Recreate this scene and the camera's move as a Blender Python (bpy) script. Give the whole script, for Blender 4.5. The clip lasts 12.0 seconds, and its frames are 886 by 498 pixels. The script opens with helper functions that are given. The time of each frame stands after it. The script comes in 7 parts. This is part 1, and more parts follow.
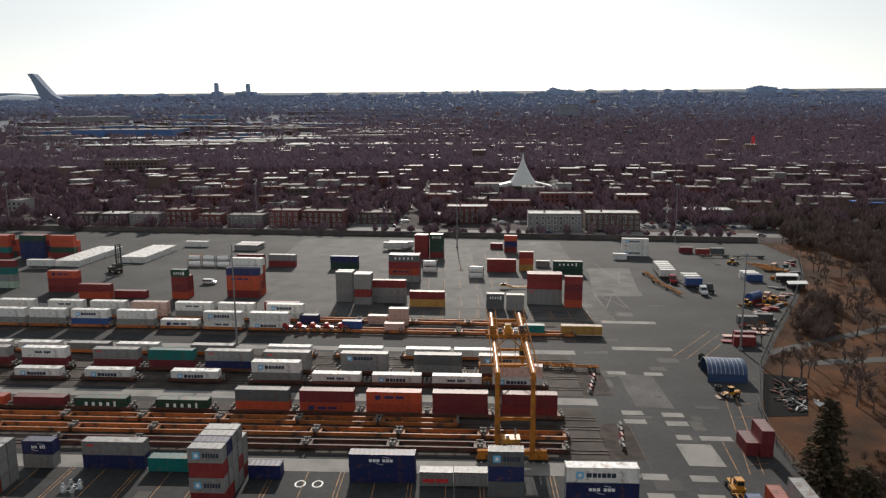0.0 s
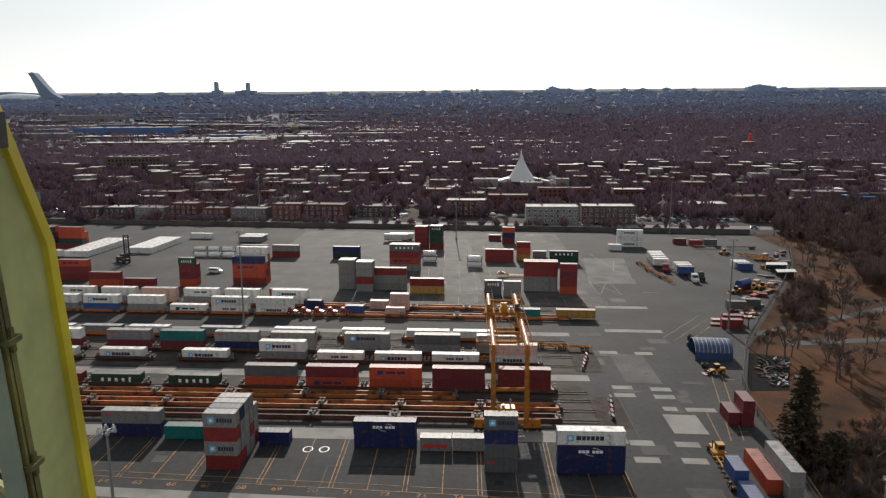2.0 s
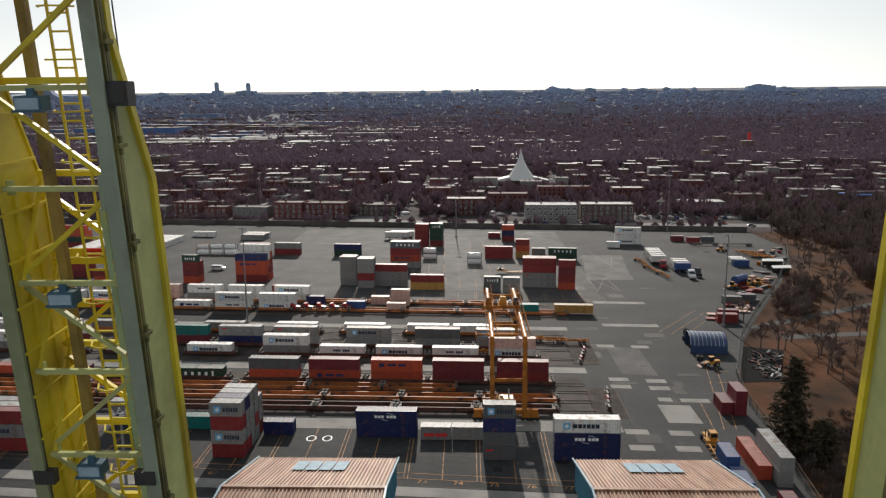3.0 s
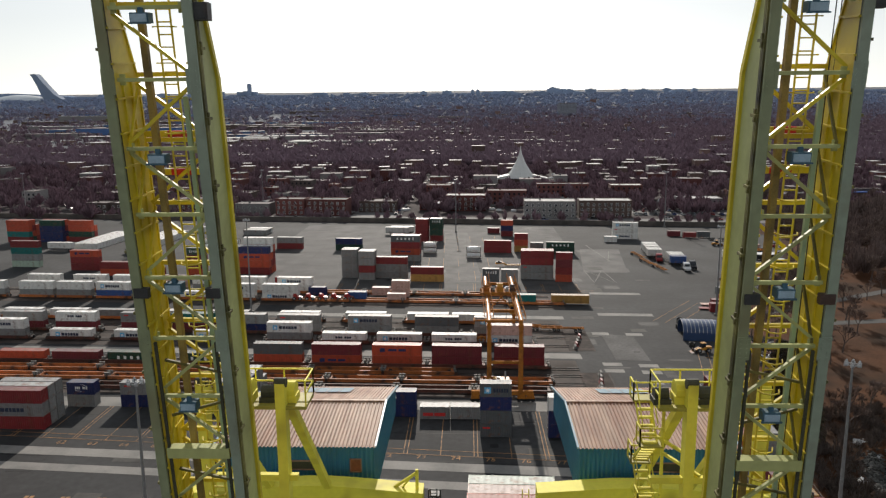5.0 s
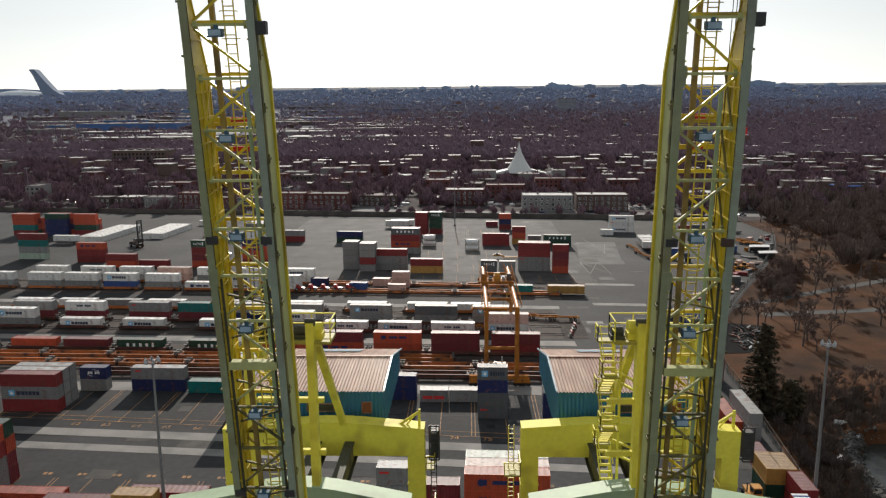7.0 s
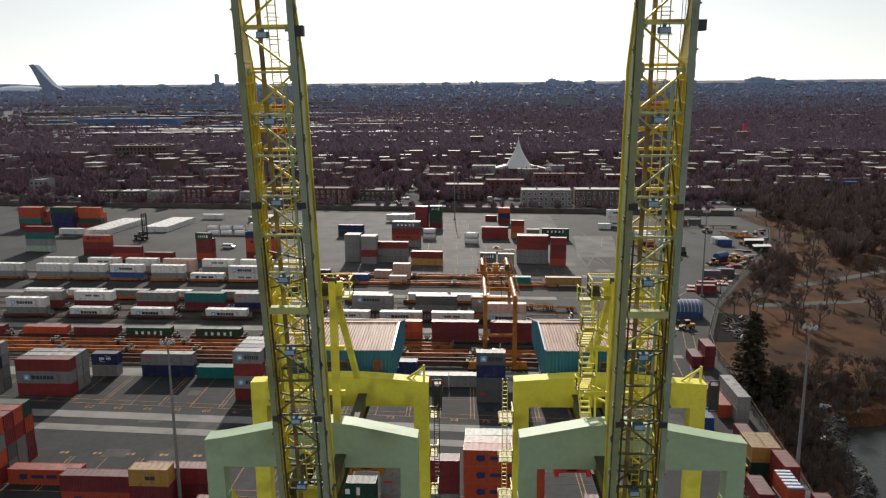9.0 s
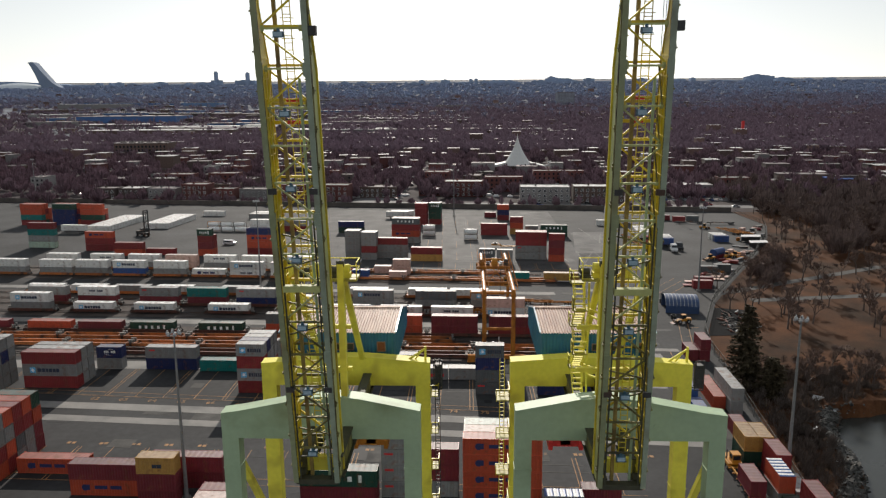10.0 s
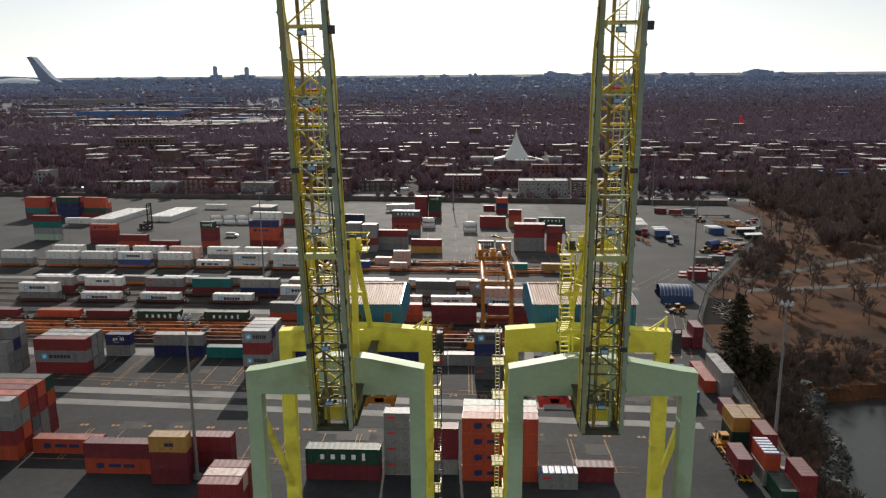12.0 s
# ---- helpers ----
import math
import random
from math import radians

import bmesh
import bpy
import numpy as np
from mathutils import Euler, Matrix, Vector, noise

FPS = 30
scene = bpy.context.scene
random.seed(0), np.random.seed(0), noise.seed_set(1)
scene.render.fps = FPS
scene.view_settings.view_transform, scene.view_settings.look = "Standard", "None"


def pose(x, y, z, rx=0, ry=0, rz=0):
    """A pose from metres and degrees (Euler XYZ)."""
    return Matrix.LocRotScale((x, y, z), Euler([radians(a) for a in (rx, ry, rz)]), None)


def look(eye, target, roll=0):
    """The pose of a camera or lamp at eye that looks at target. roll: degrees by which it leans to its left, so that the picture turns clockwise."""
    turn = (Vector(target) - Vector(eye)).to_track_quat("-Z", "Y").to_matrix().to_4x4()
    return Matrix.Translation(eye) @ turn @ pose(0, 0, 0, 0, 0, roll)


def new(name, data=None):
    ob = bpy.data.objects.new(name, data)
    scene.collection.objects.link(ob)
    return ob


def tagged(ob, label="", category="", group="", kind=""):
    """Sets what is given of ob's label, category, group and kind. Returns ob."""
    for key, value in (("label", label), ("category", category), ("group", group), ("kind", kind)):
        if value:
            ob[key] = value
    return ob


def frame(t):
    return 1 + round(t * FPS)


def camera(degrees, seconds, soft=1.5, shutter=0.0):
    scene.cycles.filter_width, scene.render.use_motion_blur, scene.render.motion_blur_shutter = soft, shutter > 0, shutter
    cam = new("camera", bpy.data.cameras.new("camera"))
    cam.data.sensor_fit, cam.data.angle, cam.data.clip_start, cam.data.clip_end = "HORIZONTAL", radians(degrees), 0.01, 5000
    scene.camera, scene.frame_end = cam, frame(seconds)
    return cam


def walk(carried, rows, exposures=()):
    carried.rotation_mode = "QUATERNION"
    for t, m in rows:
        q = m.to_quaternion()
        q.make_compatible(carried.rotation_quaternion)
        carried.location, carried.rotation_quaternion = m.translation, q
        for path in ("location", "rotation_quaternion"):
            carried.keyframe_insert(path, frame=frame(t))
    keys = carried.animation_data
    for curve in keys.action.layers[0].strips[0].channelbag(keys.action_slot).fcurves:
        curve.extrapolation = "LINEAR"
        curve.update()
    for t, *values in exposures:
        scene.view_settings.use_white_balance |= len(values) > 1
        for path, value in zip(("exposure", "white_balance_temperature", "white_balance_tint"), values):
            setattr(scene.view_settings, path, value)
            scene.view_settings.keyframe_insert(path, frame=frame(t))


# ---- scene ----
cam = camera(61.4, 12.0, 1.3)
PATH = [
    (0, (9.694, -27.186, 67.202), (9.629, -25.221, 66.838), -0.4),
    (0.5, (9.705, -29.619, 66.181), (9.64, -27.653, 65.816), -0.4),
    (1, (9.8, -32.007, 65.424), (9.736, -30.042, 65.059), -0.4),
    (1.5, (9.897, -34.252, 65.107), (9.833, -32.287, 64.741), -0.5),
    (2, (10.063, -36.366, 64.935), (9.999, -34.401, 64.569), -0.4),
    (2.5, (10.131, -38.456, 64.711), (10.066, -36.491, 64.345), -0.5),
    (3, (10.308, -40.346, 64.442), (10.243, -38.38, 64.076), -0.5),
    (5, (10.922, -46.222, 62.391), (10.855, -44.257, 62.028), -0.5),
    (5.5, (10.916, -47.69, 62.365), (10.849, -45.725, 61.998), -0.5),
    (6, (10.953, -49.243, 62.33), (10.887, -47.279, 61.96), -0.5),
    (6.5, (11.105, -50.967, 62.307), (11.039, -49.003, 61.935), -0.5),
    (7, (11.174, -52.442, 62.25), (11.109, -50.478, 61.875), -0.5),
    (9, (11.193, -58.088, 61.971), (11.129, -56.126, 61.586), -0.4),
    (9.5, (11.192, -59.493, 61.894), (11.129, -57.532, 61.505), -0.4),
    (10, (11.198, -60.796, 61.815), (11.136, -58.835, 61.424), -0.4),
    (10.5, (11.234, -62.068, 61.714), (11.173, -60.108, 61.32), -0.4),
    (11, (11.235, -63.323, 61.654), (11.176, -61.363, 61.257), -0.4),
    (11.5, (11.235, -64.536, 61.6), (11.176, -62.578, 61.199), -0.4),
    (12, (11.219, -65.768, 61.58), (11.159, -63.81, 61.176), -0.4),
]
walk(cam, [(t, look(eye, target, roll)) for t, eye, target, roll in PATH])

# ---- world, sun ----
SUN_ELEVATION, SUN_TURN = radians(26.6), radians(-2.4)
world = bpy.data.worlds.new("world")
scene.world = world
world.use_nodes = True
sky = world.node_tree.nodes.new("ShaderNodeTexSky")
sky.sky_type, sky.sun_disc = "NISHITA", False
sky.sun_elevation, sky.sun_rotation = SUN_ELEVATION, SUN_TURN
sky.dust_density, sky.air_density, sky.ozone_density = 0.5, 1.0, 1.2
background = world.node_tree.nodes["Background"]
background.inputs["Strength"].default_value = 0.11
veil = world.node_tree.nodes.new("ShaderNodeMix")
veil.data_type = "RGBA"
veil.inputs["Factor"].default_value = 0.24
veil.inputs["B"].default_value = (8.3, 8.8, 8.9, 1)
pale = world.node_tree.nodes.new("ShaderNodeHueSaturation")
pale.inputs["Saturation"].default_value = 0.3
world.node_tree.links.new(sky.outputs["Color"], pale.inputs["Color"])
world.node_tree.links.new(pale.outputs["Color"], veil.inputs["A"])
world.node_tree.links.new(veil.outputs["Result"], background.inputs["Color"])
sun = new("sun", bpy.data.lights.new("sun", "SUN"))
sun.data.energy, sun.data.angle, sun.data.color = 4.8, radians(0.6), (1.0, 0.92, 0.82)
sun.matrix_world = look((math.sin(SUN_TURN) * 300, math.cos(SUN_TURN) * 300, 300 * math.tan(SUN_ELEVATION)), (0, 0, 0))
scene.view_settings.exposure = -0.2


# ---- materials ----
def material(name, colour, rough=0.6, metal=0.0, vary=0.25, grain=3.0, fine=25.0, bump=0.0, dirt=None, dirt_amount=0.0, dirt_scale=0.4, per_object=0.0, per_island=0.0, spec=0.5, space="Object", stretch=None):
    """Colour broken up at two scales, with stains of a second colour, a fine relief and a change from piece to piece."""
    m = bpy.data.materials.new(name)
    m.use_nodes = True
    tree, nodes, link = m.node_tree, m.node_tree.nodes, m.node_tree.links.new
    bsdf = nodes["Principled BSDF"]
    bsdf.inputs["Roughness"].default_value, bsdf.inputs["Metallic"].default_value = rough, metal
    bsdf.inputs["Specular IOR Level"].default_value = spec
    where = nodes.new("ShaderNodeTexCoord")
    if space == "World":
        where = nodes.new("ShaderNodeNewGeometry")
    place = where.outputs["Position" if space == "World" else "Object"]
    if stretch:
        mapping = nodes.new("ShaderNodeMapping")
        mapping.inputs["Scale"].default_value = stretch
        link(place, mapping.inputs["Vector"])
        place = mapping.outputs["Vector"]
    value = None

    def noise_at(scale, detail=4.0):
        n = nodes.new("ShaderNodeTexNoise")
        n.inputs["Scale"].default_value, n.inputs["Detail"].default_value = scale, detail
        link(place, n.inputs["Vector"])
        return n.outputs["Fac"]

    def around(fac, amount):
        r = nodes.new("ShaderNodeMapRange")
        r.inputs["From Min"].default_value, r.inputs["From Max"].default_value = 0.25, 0.75
        r.inputs["To Min"].default_value, r.inputs["To Max"].default_value = 1 - amount, 1 + amount
        link(fac, r.inputs["Value"])
        return r.outputs["Result"]

    def times(a, b):
        n = nodes.new("ShaderNodeMath")
        n.operation = "MULTIPLY"
        link(a, n.inputs[0]), link(b, n.inputs[1])
        return n.outputs[0]

    value = times(around(noise_at(grain), vary), around(noise_at(fine), vary * 0.6))
    if per_object:
        info = nodes.new("ShaderNodeObjectInfo")
        r = nodes.new("ShaderNodeMapRange")
        r.inputs["To Min"].default_value, r.inputs["To Max"].default_value = 1 - per_object, 1 + per_object
        link(info.outputs["Random"], r.inputs["Value"])
        value = times(value, r.outputs["Result"])
    if per_island:
        info = nodes.new("ShaderNodeNewGeometry")
        r = nodes.new("ShaderNodeMapRange")
        r.inputs["To Min"].default_value, r.inputs["To Max"].default_value = 1 - per_island, 1 + per_island
        link(info.outputs["Random Per Island"], r.inputs["Value"])
        value = times(value, r.outputs["Result"])
    tint = nodes.new("ShaderNodeMix")
    tint.data_type = "RGBA"
    tint.inputs["A"].default_value = (*colour, 1)
    tint.inputs["B"].default_value = (*(dirt or colour), 1)
    if dirt:
        r = nodes.new("ShaderNodeMapRange")
        r.inputs["From Min"].default_value, r.inputs["From Max"].default_value = 0.62 - 0.3 * dirt_amount, 0.78 - 0.1 * dirt_amount
        r.inputs["To Max"].default_value = min(1.0, 0.5 + dirt_amount)
        link(noise_at(dirt_scale, 7.0), r.inputs["Value"])
        link(r.outputs["Result"], tint.inputs["Factor"])
    else:
        tint.inputs["Factor"].default_value = 0.0
    scaled = nodes.new("ShaderNodeVectorMath")
    scaled.operation = "SCALE"
    link(tint.outputs["Result"], scaled.inputs[0])
    link(value, scaled.inputs["Scale"])
    link(scaled.outputs["Vector"], bsdf.inputs["Base Color"])
    if bump:
        b = nodes.new("ShaderNodeBump")
        b.inputs["Strength"].default_value, b.inputs["Distance"].default_value = bump, 0.05
        link(noise_at(fine * 2), b.inputs["Height"])
        link(b.outputs["Normal"], bsdf.inputs["Normal"])
    return m


RUST = (0.16, 0.06, 0.025)
PAINTS = {
    "r": ("brick red", (0.20, 0.019, 0.021)), "m": ("maroon", (0.16, 0.019, 0.027)), "o": ("orange", (0.43, 0.064, 0.026)),
    "w": ("white", (0.62, 0.61, 0.58)), "g": ("light grey", (0.21, 0.21, 0.205)), "k": ("dark grey", (0.09, 0.10, 0.105)),
    "n": ("navy blue", (0.008, 0.018, 0.09)), "b": ("blue", (0.022, 0.065, 0.21)), "t": ("teal", (0.0, 0.15, 0.14)),
    "d": ("dark green", (0.01, 0.05, 0.032)), "y": ("ochre", (0.40, 0.22, 0.055)), "p": ("pale pink", (0.55, 0.36, 0.30)),
    "v": ("pale green", (0.32, 0.40, 0.32)),
}
SIDE = {k: material("container_" + k, c, 0.5, vary=0.16, grain=0.8, fine=6, dirt=RUST, dirt_amount=0.25, dirt_scale=0.9, per_object=0.16) for k, (_, c) in PAINTS.items()}
# Roofs mix the side paint paler: sun glare put into the colour.
ROOF = {k: material("container_roof_" + k, tuple(0.55 * v + 0.45 * (0.80 if k == "w" else 0.40 if k in "gpv" else 0.15) for v in c), 0.6, vary=0.25, grain=0.6, fine=5, dirt=RUST, dirt_amount=0.45, dirt_scale=0.7, per_object=0.2) for k, (_, c) in PAINTS.items()}
mark_dark = material("mark_dark", (0.02, 0.03, 0.06), 0.6)
mark_white = material("mark_white", (0.8, 0.8, 0.78), 0.6)
mark_sky = material("mark_sky", (0.12, 0.42, 0.68), 0.6)
mark_red = material("mark_red", (0.6, 0.03, 0.03), 0.6)
mark_navy = material("mark_navy", (0.014, 0.022, 0.10), 0.6)
steel = material("galvanised_steel", (0.42, 0.43, 0.44), 0.45, 0.6, vary=0.15)
dark_steel = material("dark_steel", (0.05, 0.05, 0.05), 0.6, 0.3, dirt=RUST, dirt_amount=0.4)
glass = material("dark_glass", (0.02, 0.025, 0.03), 0.12, vary=0.05)
yellow_machine = material("machine_yellow", (0.50, 0.22, 0.02), 0.5, vary=0.15, dirt=(0.2, 0.12, 0.05), dirt_amount=0.35)
rubber = material("rubber", (0.02, 0.02, 0.02), 0.8)
car_orange = material("railcar_orange", (0.48, 0.15, 0.035), 0.65, vary=0.3, grain=0.5, dirt=(0.10, 0.045, 0.025), dirt_amount=0.6, dirt_scale=0.35, per_object=0.2)
car_brown = material("railcar_brown", (0.13, 0.045, 0.03), 0.7, vary=0.3, grain=0.5, dirt=(0.05, 0.03, 0.02), dirt_amount=0.5, per_object=0.25)
crane_yellow = material("crane_yellow", (0.80, 0.72, 0.09), 0.62, vary=0.10, grain=0.4, fine=4, dirt=(0.30, 0.21, 0.04), dirt_amount=0.35, dirt_scale=0.5, spec=0.25)
boom_yellow = material("boom_yellow", (0.70, 0.56, 0.03), 0.45, vary=0.16, grain=0.4, fine=4, dirt=(0.26, 0.18, 0.03), dirt_amount=0.4, dirt_scale=0.5)
crane_green = material("crane_faded_green", (0.36, 0.48, 0.31), 0.6, vary=0.10, grain=0.4, fine=3, dirt=(0.22, 0.26, 0.14), dirt_amount=0.25, dirt_scale=0.35)
crane_grey = material("crane_grey_green", (0.26, 0.29, 0.16), 0.6, vary=0.2, grain=0.5, fine=4, dirt=(0.14, 0.11, 0.05), dirt_amount=0.4, dirt_scale=0.5)
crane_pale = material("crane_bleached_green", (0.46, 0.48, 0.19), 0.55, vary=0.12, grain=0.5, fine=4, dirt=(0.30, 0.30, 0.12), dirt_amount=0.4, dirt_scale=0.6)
crane_blue_grey = material("crane_bluish_plate", (0.27, 0.32, 0.24), 0.5, vary=0.14, grain=0.6, fine=4, dirt=(0.16, 0.15, 0.10), dirt_amount=0.35, dirt_scale=0.7)
crane_dark = material("crane_grime", (0.05, 0.05, 0.03), 0.7, vary=0.3)
orange_paint = material("gantry_orange", (0.40, 0.15, 0.024), 0.85, vary=0.25, dirt=(0.16, 0.065, 0.025), dirt_amount=0.45, spec=0.2)
house_blue = material("machine_house_blue", (0.022, 0.14, 0.25), 0.5, vary=0.14, grain=0.7, dirt=(0.02, 0.08, 0.13), dirt_amount=0.3)
rust_roof = material("rusted_sheet", (0.36, 0.225, 0.155), 0.6, vary=0.3, grain=0.9, fine=4, dirt=(0.21, 0.085, 0.045), dirt_amount=0.8, dirt_scale=0.5, stretch=(4.0, 0.35, 1.0))
skylight = material("skylight", (0.35, 0.47, 0.55), 0.25, vary=0.15)
asphalt = material("asphalt", (0.036, 0.0365, 0.038), 0.88, vary=0.42, grain=0.05, fine=0.7, bump=0.2, dirt=(0.022, 0.022, 0.023), dirt_amount=0.6, dirt_scale=0.035, spec=0.3, space="World")
concrete = material("concrete", (0.22, 0.21, 0.195), 0.85, vary=0.15, grain=0.2, fine=2.5, dirt=(0.12, 0.12, 0.115), dirt_amount=0.5, dirt_scale=0.15, space="World")
worn_line = material("worn_line_paint", (0.36, 0.18, 0.06), 0.8, vary=0.3, grain=0.6, fine=5, dirt=(0.06, 0.045, 0.035), dirt_amount=0.65, dirt_scale=0.5, space="World")
ballast = material("ballast", (0.075, 0.062, 0.056), 0.9, vary=0.3, grain=0.3, fine=4, bump=0.5, dirt=(0.04, 0.03, 0.024), dirt_amount=0.5, dirt_scale=0.1, spec=0.2, space="World")
dirt_grass = material("dry_grass", (0.090, 0.038, 0.017), 0.95, vary=0.35, grain=0.12, fine=1.5, bump=0.4, dirt=(0.028, 0.018, 0.012), dirt_amount=0.7, dirt_scale=0.045, spec=0.1, space="World")
city_ground = material("town_ground", (0.062, 0.050, 0.052), 0.95, vary=0.4, grain=0.02, fine=0.2, dirt=(0.08, 0.07, 0.065), dirt_amount=0.3, dirt_scale=0.008, spec=0.1, space="World")
# Paler, bluer copy of the town ground: distance haze in its base colour.
far_ground = material("hazed_town_ground", (0.15, 0.16, 0.185), 0.95, vary=0.4, grain=0.01, fine=0.1, dirt=(0.05, 0.05, 0.055), dirt_amount=0.4, dirt_scale=0.004, spec=0.1, space="World")
water_mat = material("river_water", (0.035, 0.038, 0.034), 0.22, vary=0.1, grain=0.1, fine=0.6, bump=0.03, spec=0.25, space="World")
rock = material("shore_rock", (0.075, 0.072, 0.066), 0.9, vary=0.3, per_island=0.5)


# ---- mesh helpers ----
def box(bm, x0, x1, y0, y1, z0, z1):
    v = [bm.verts.new(p) for p in ((x0, y0, z0), (x1, y0, z0), (x1, y1, z0), (x0, y1, z0), (x0, y0, z1), (x1, y0, z1), (x1, y1, z1), (x0, y1, z1))]
    for f in ((0, 3, 2, 1), (4, 5, 6, 7), (0, 1, 5, 4), (1, 2, 6, 5), (2, 3, 7, 6), (3, 0, 4, 7)):
        bm.faces.new([v[i] for i in f])
    return v


def beam(bm, a, b, w, h=None, sides=4):
    """A bar from a to b, square (or round with more sides)."""
    a, b = Vector(a), Vector(b)
    h = h or w
    d = (b - a).normalized()
    side = d.cross(Vector((0, 0, 1)) if abs(d.z) < 0.95 else Vector((0, 1, 0))).normalized()
    up = side.cross(d)
    rings = []
    for p in (a, b):
        ring = []
        for k in range(sides):
            g = 2 * math.pi * (k + 0.5) / sides
            s = math.sqrt(2) if sides == 4 else 1.0
            ring.append(bm.verts.new(p + side * (math.cos(g) * w / 2 * s) + up * (math.sin(g) * h / 2 * s)))
        rings.append(ring)
    for k in range(sides):
        bm.faces.new((rings[0][k], rings[0][(k + 1) % sides], rings[1][(k + 1) % sides], rings[1][k]))
    bm.faces.new(list(reversed(rings[0])))
    bm.faces.new(rings[1])


def prism(bm, outline, y0, y1):
    """An outline in x and z drawn out along y."""
    a = [bm.verts.new((x, y0, z)) for x, z in outline]
    b = [bm.verts.new((x, y1, z)) for x, z in outline]
    n = len(outline)
    bm.faces.new(a), bm.faces.new(list(reversed(b)))
    for k in range(n):
        bm.faces.new((a[k], b[k], b[(k + 1) % n], a[(k + 1) % n]))


def drum(bm, centre, radius, length, axis="x", sides=14):
    c = Vector(centre)
    d = Vector((length / 2, 0, 0)) if axis == "x" else Vector((0, length / 2, 0)) if axis == "y" else Vector((0, 0, length / 2))
    beam(bm, c - d, c + d, radius * 2, radius * 2, sides)


def mesh_of(bm, name, mat, smooth=False):
    bmesh.ops.recalc_face_normals(bm, faces=bm.faces[:])
    me = bpy.data.meshes.new(name)
    bm.to_mesh(me)
    bm.free()
    me.materials.append(mat)
    if smooth:
        for p in me.polygons:
            p.use_smooth = True
    return me


def part(name, bm, mat, parent, label="", smooth=False, at=None):
    me = bm if isinstance(bm, bpy.types.Mesh) else mesh_of(bm, name, mat, smooth)
    ob = new(name, me)
    ob.parent = parent
    if at is not None:
        ob.matrix_basis = at
    return tagged(ob, label)


def thing(name, label, category, m=None, group="", kind=""):
    ob = new(name)
    ob.empty_display_size = 0.5
    if m is not None:
        ob.matrix_basis = m
    return tagged(ob, label, category, group, kind)


def sheet(name, mat, x0, x1, y0, y1, z, label, thick=0.0, category="", kind="structure"):
    bm = bmesh.new()
    box(bm, x0, x1, y0, y1, z - max(thick, 0.01), z)
    return tagged(new(name, mesh_of(bm, name, mat)), label, category or name, kind=kind)


# ---- shipping containers ----
W40, W20, DEEP, TALL = 12.19, 6.06, 2.44, 2.75
CACHE = {}


def wave(length, period, depth):
    """Points along a pressed-sheet wall: distance and inset."""
    n = max(4, round(length / period))
    step, pts = length / n, []
    for k in range(n):
        a = k * step
        pts += [(a, 0.0), (a + 0.3 * step, 0.0), (a + 0.5 * step, depth), (a + 0.8 * step, depth)]
    return pts + [(length, 0.0)]


def container_meshes(length, key):
    if (length, key) in CACHE:
        return CACHE[length, key]
    e, h = 0.10, TALL - 0.02
    body = bmesh.new()
    for y, s in ((0.03, 1), (DEEP - 0.03, -1)):
        row = [(body.verts.new((e + a, y + s * i, 0.16)), body.verts.new((e + a, y + s * i, h - 0.10))) for a, i in wave(length - 2 * e, 0.45, 0.06)]
        for p, q in zip(row, row[1:]):
            body.faces.new((p[0], q[0], q[1], p[1]))
    row = [(body.verts.new((length - 0.03 - i, e + a, 0.16)), body.verts.new((length - 0.03 - i, e + a, h - 0.10))) for a, i in wave(DEEP - 2 * e, 0.45, 0.05)]
    for p, q in zip(row, row[1:]):
        body.faces.new((p[0], q[0], q[1], p[1]))
    box(body, 0.05, length - 0.05, 0.05, DEEP - 0.05, 0.12, 0.2)
    frame_bm = bmesh.new()
    for x in (0, length - 0.14):
        for y in (0, DEEP - 0.14):
            box(frame_bm, x, x + 0.14, y, y + 0.14, 0, h)
    for y in (0.01, DEEP - 0.11):
        box(frame_bm, 0.14, length - 0.14, y, y + 0.10, 0.02, 0.17)
        box(frame_bm, 0.14, length - 0.14, y, y + 0.10, h - 0.12, h - 0.02)
    for x in (0.01, length - 0.11):
        box(frame_bm, x, x + 0.10, 0.14, DEEP - 0.14, 0.02, 0.17)
        box(frame_bm, x, x + 0.10, 0.14, DEEP - 0.14, h - 0.12, h - 0.02)
    roof = bmesh.new()
    row = [(roof.verts.new((0.14 + a, 0.11, h - 0.03 - i)), roof.verts.new((0.14 + a, DEEP - 0.11, h - 0.03 - i))) for a, i in wave(length - 0.28, 0.9, 0.02)]
    for p, q in zip(row, row[1:]):
        roof.faces.new((p[0], q[0], q[1], p[1]))
    leaf = bmesh.new()
    box(leaf, 0.03, 0.09, 0.14, DEEP / 2 - 0.01, 0.18, h - 0.14)
    rod = bmesh.new()
    for y in (0.40, 0.85):
        beam(rod, (0.0, y, 0.15), (0.0, y, h - 0.12), 0.045)
        box(rod, -0.03, 0.03, y, y + 0.22, 1.0, 1.05)
    for x in (0, length - 0.18):
        for y in (-0.01, DEEP - 0.17):
            for z in (0, h - 0.10):
                box(frame_bm, x - 0.01, x + 0.19, y, y + 0.18, z, z + 0.12)
    got = (mesh_of(body, "body", SIDE[key]), mesh_of(frame_bm, "frame", SIDE[key]), mesh_of(roof, "roof", ROOF[key]), mesh_of(leaf, "door", SIDE[key]), mesh_of(rod, "lock_rod", steel))
    CACHE[length, key] = got
    return got


def bars(out, mat, x, z, widths, height, gap=0.12, y=-0.012):
    for w in widths:
        bm = bmesh.new()
        box(bm, x, x + w, y, y + 0.03, z, z + height)
        out.append(("letter_bar", mesh_of(bm, "letter_bar", mat)))
        x += w + gap
    return x


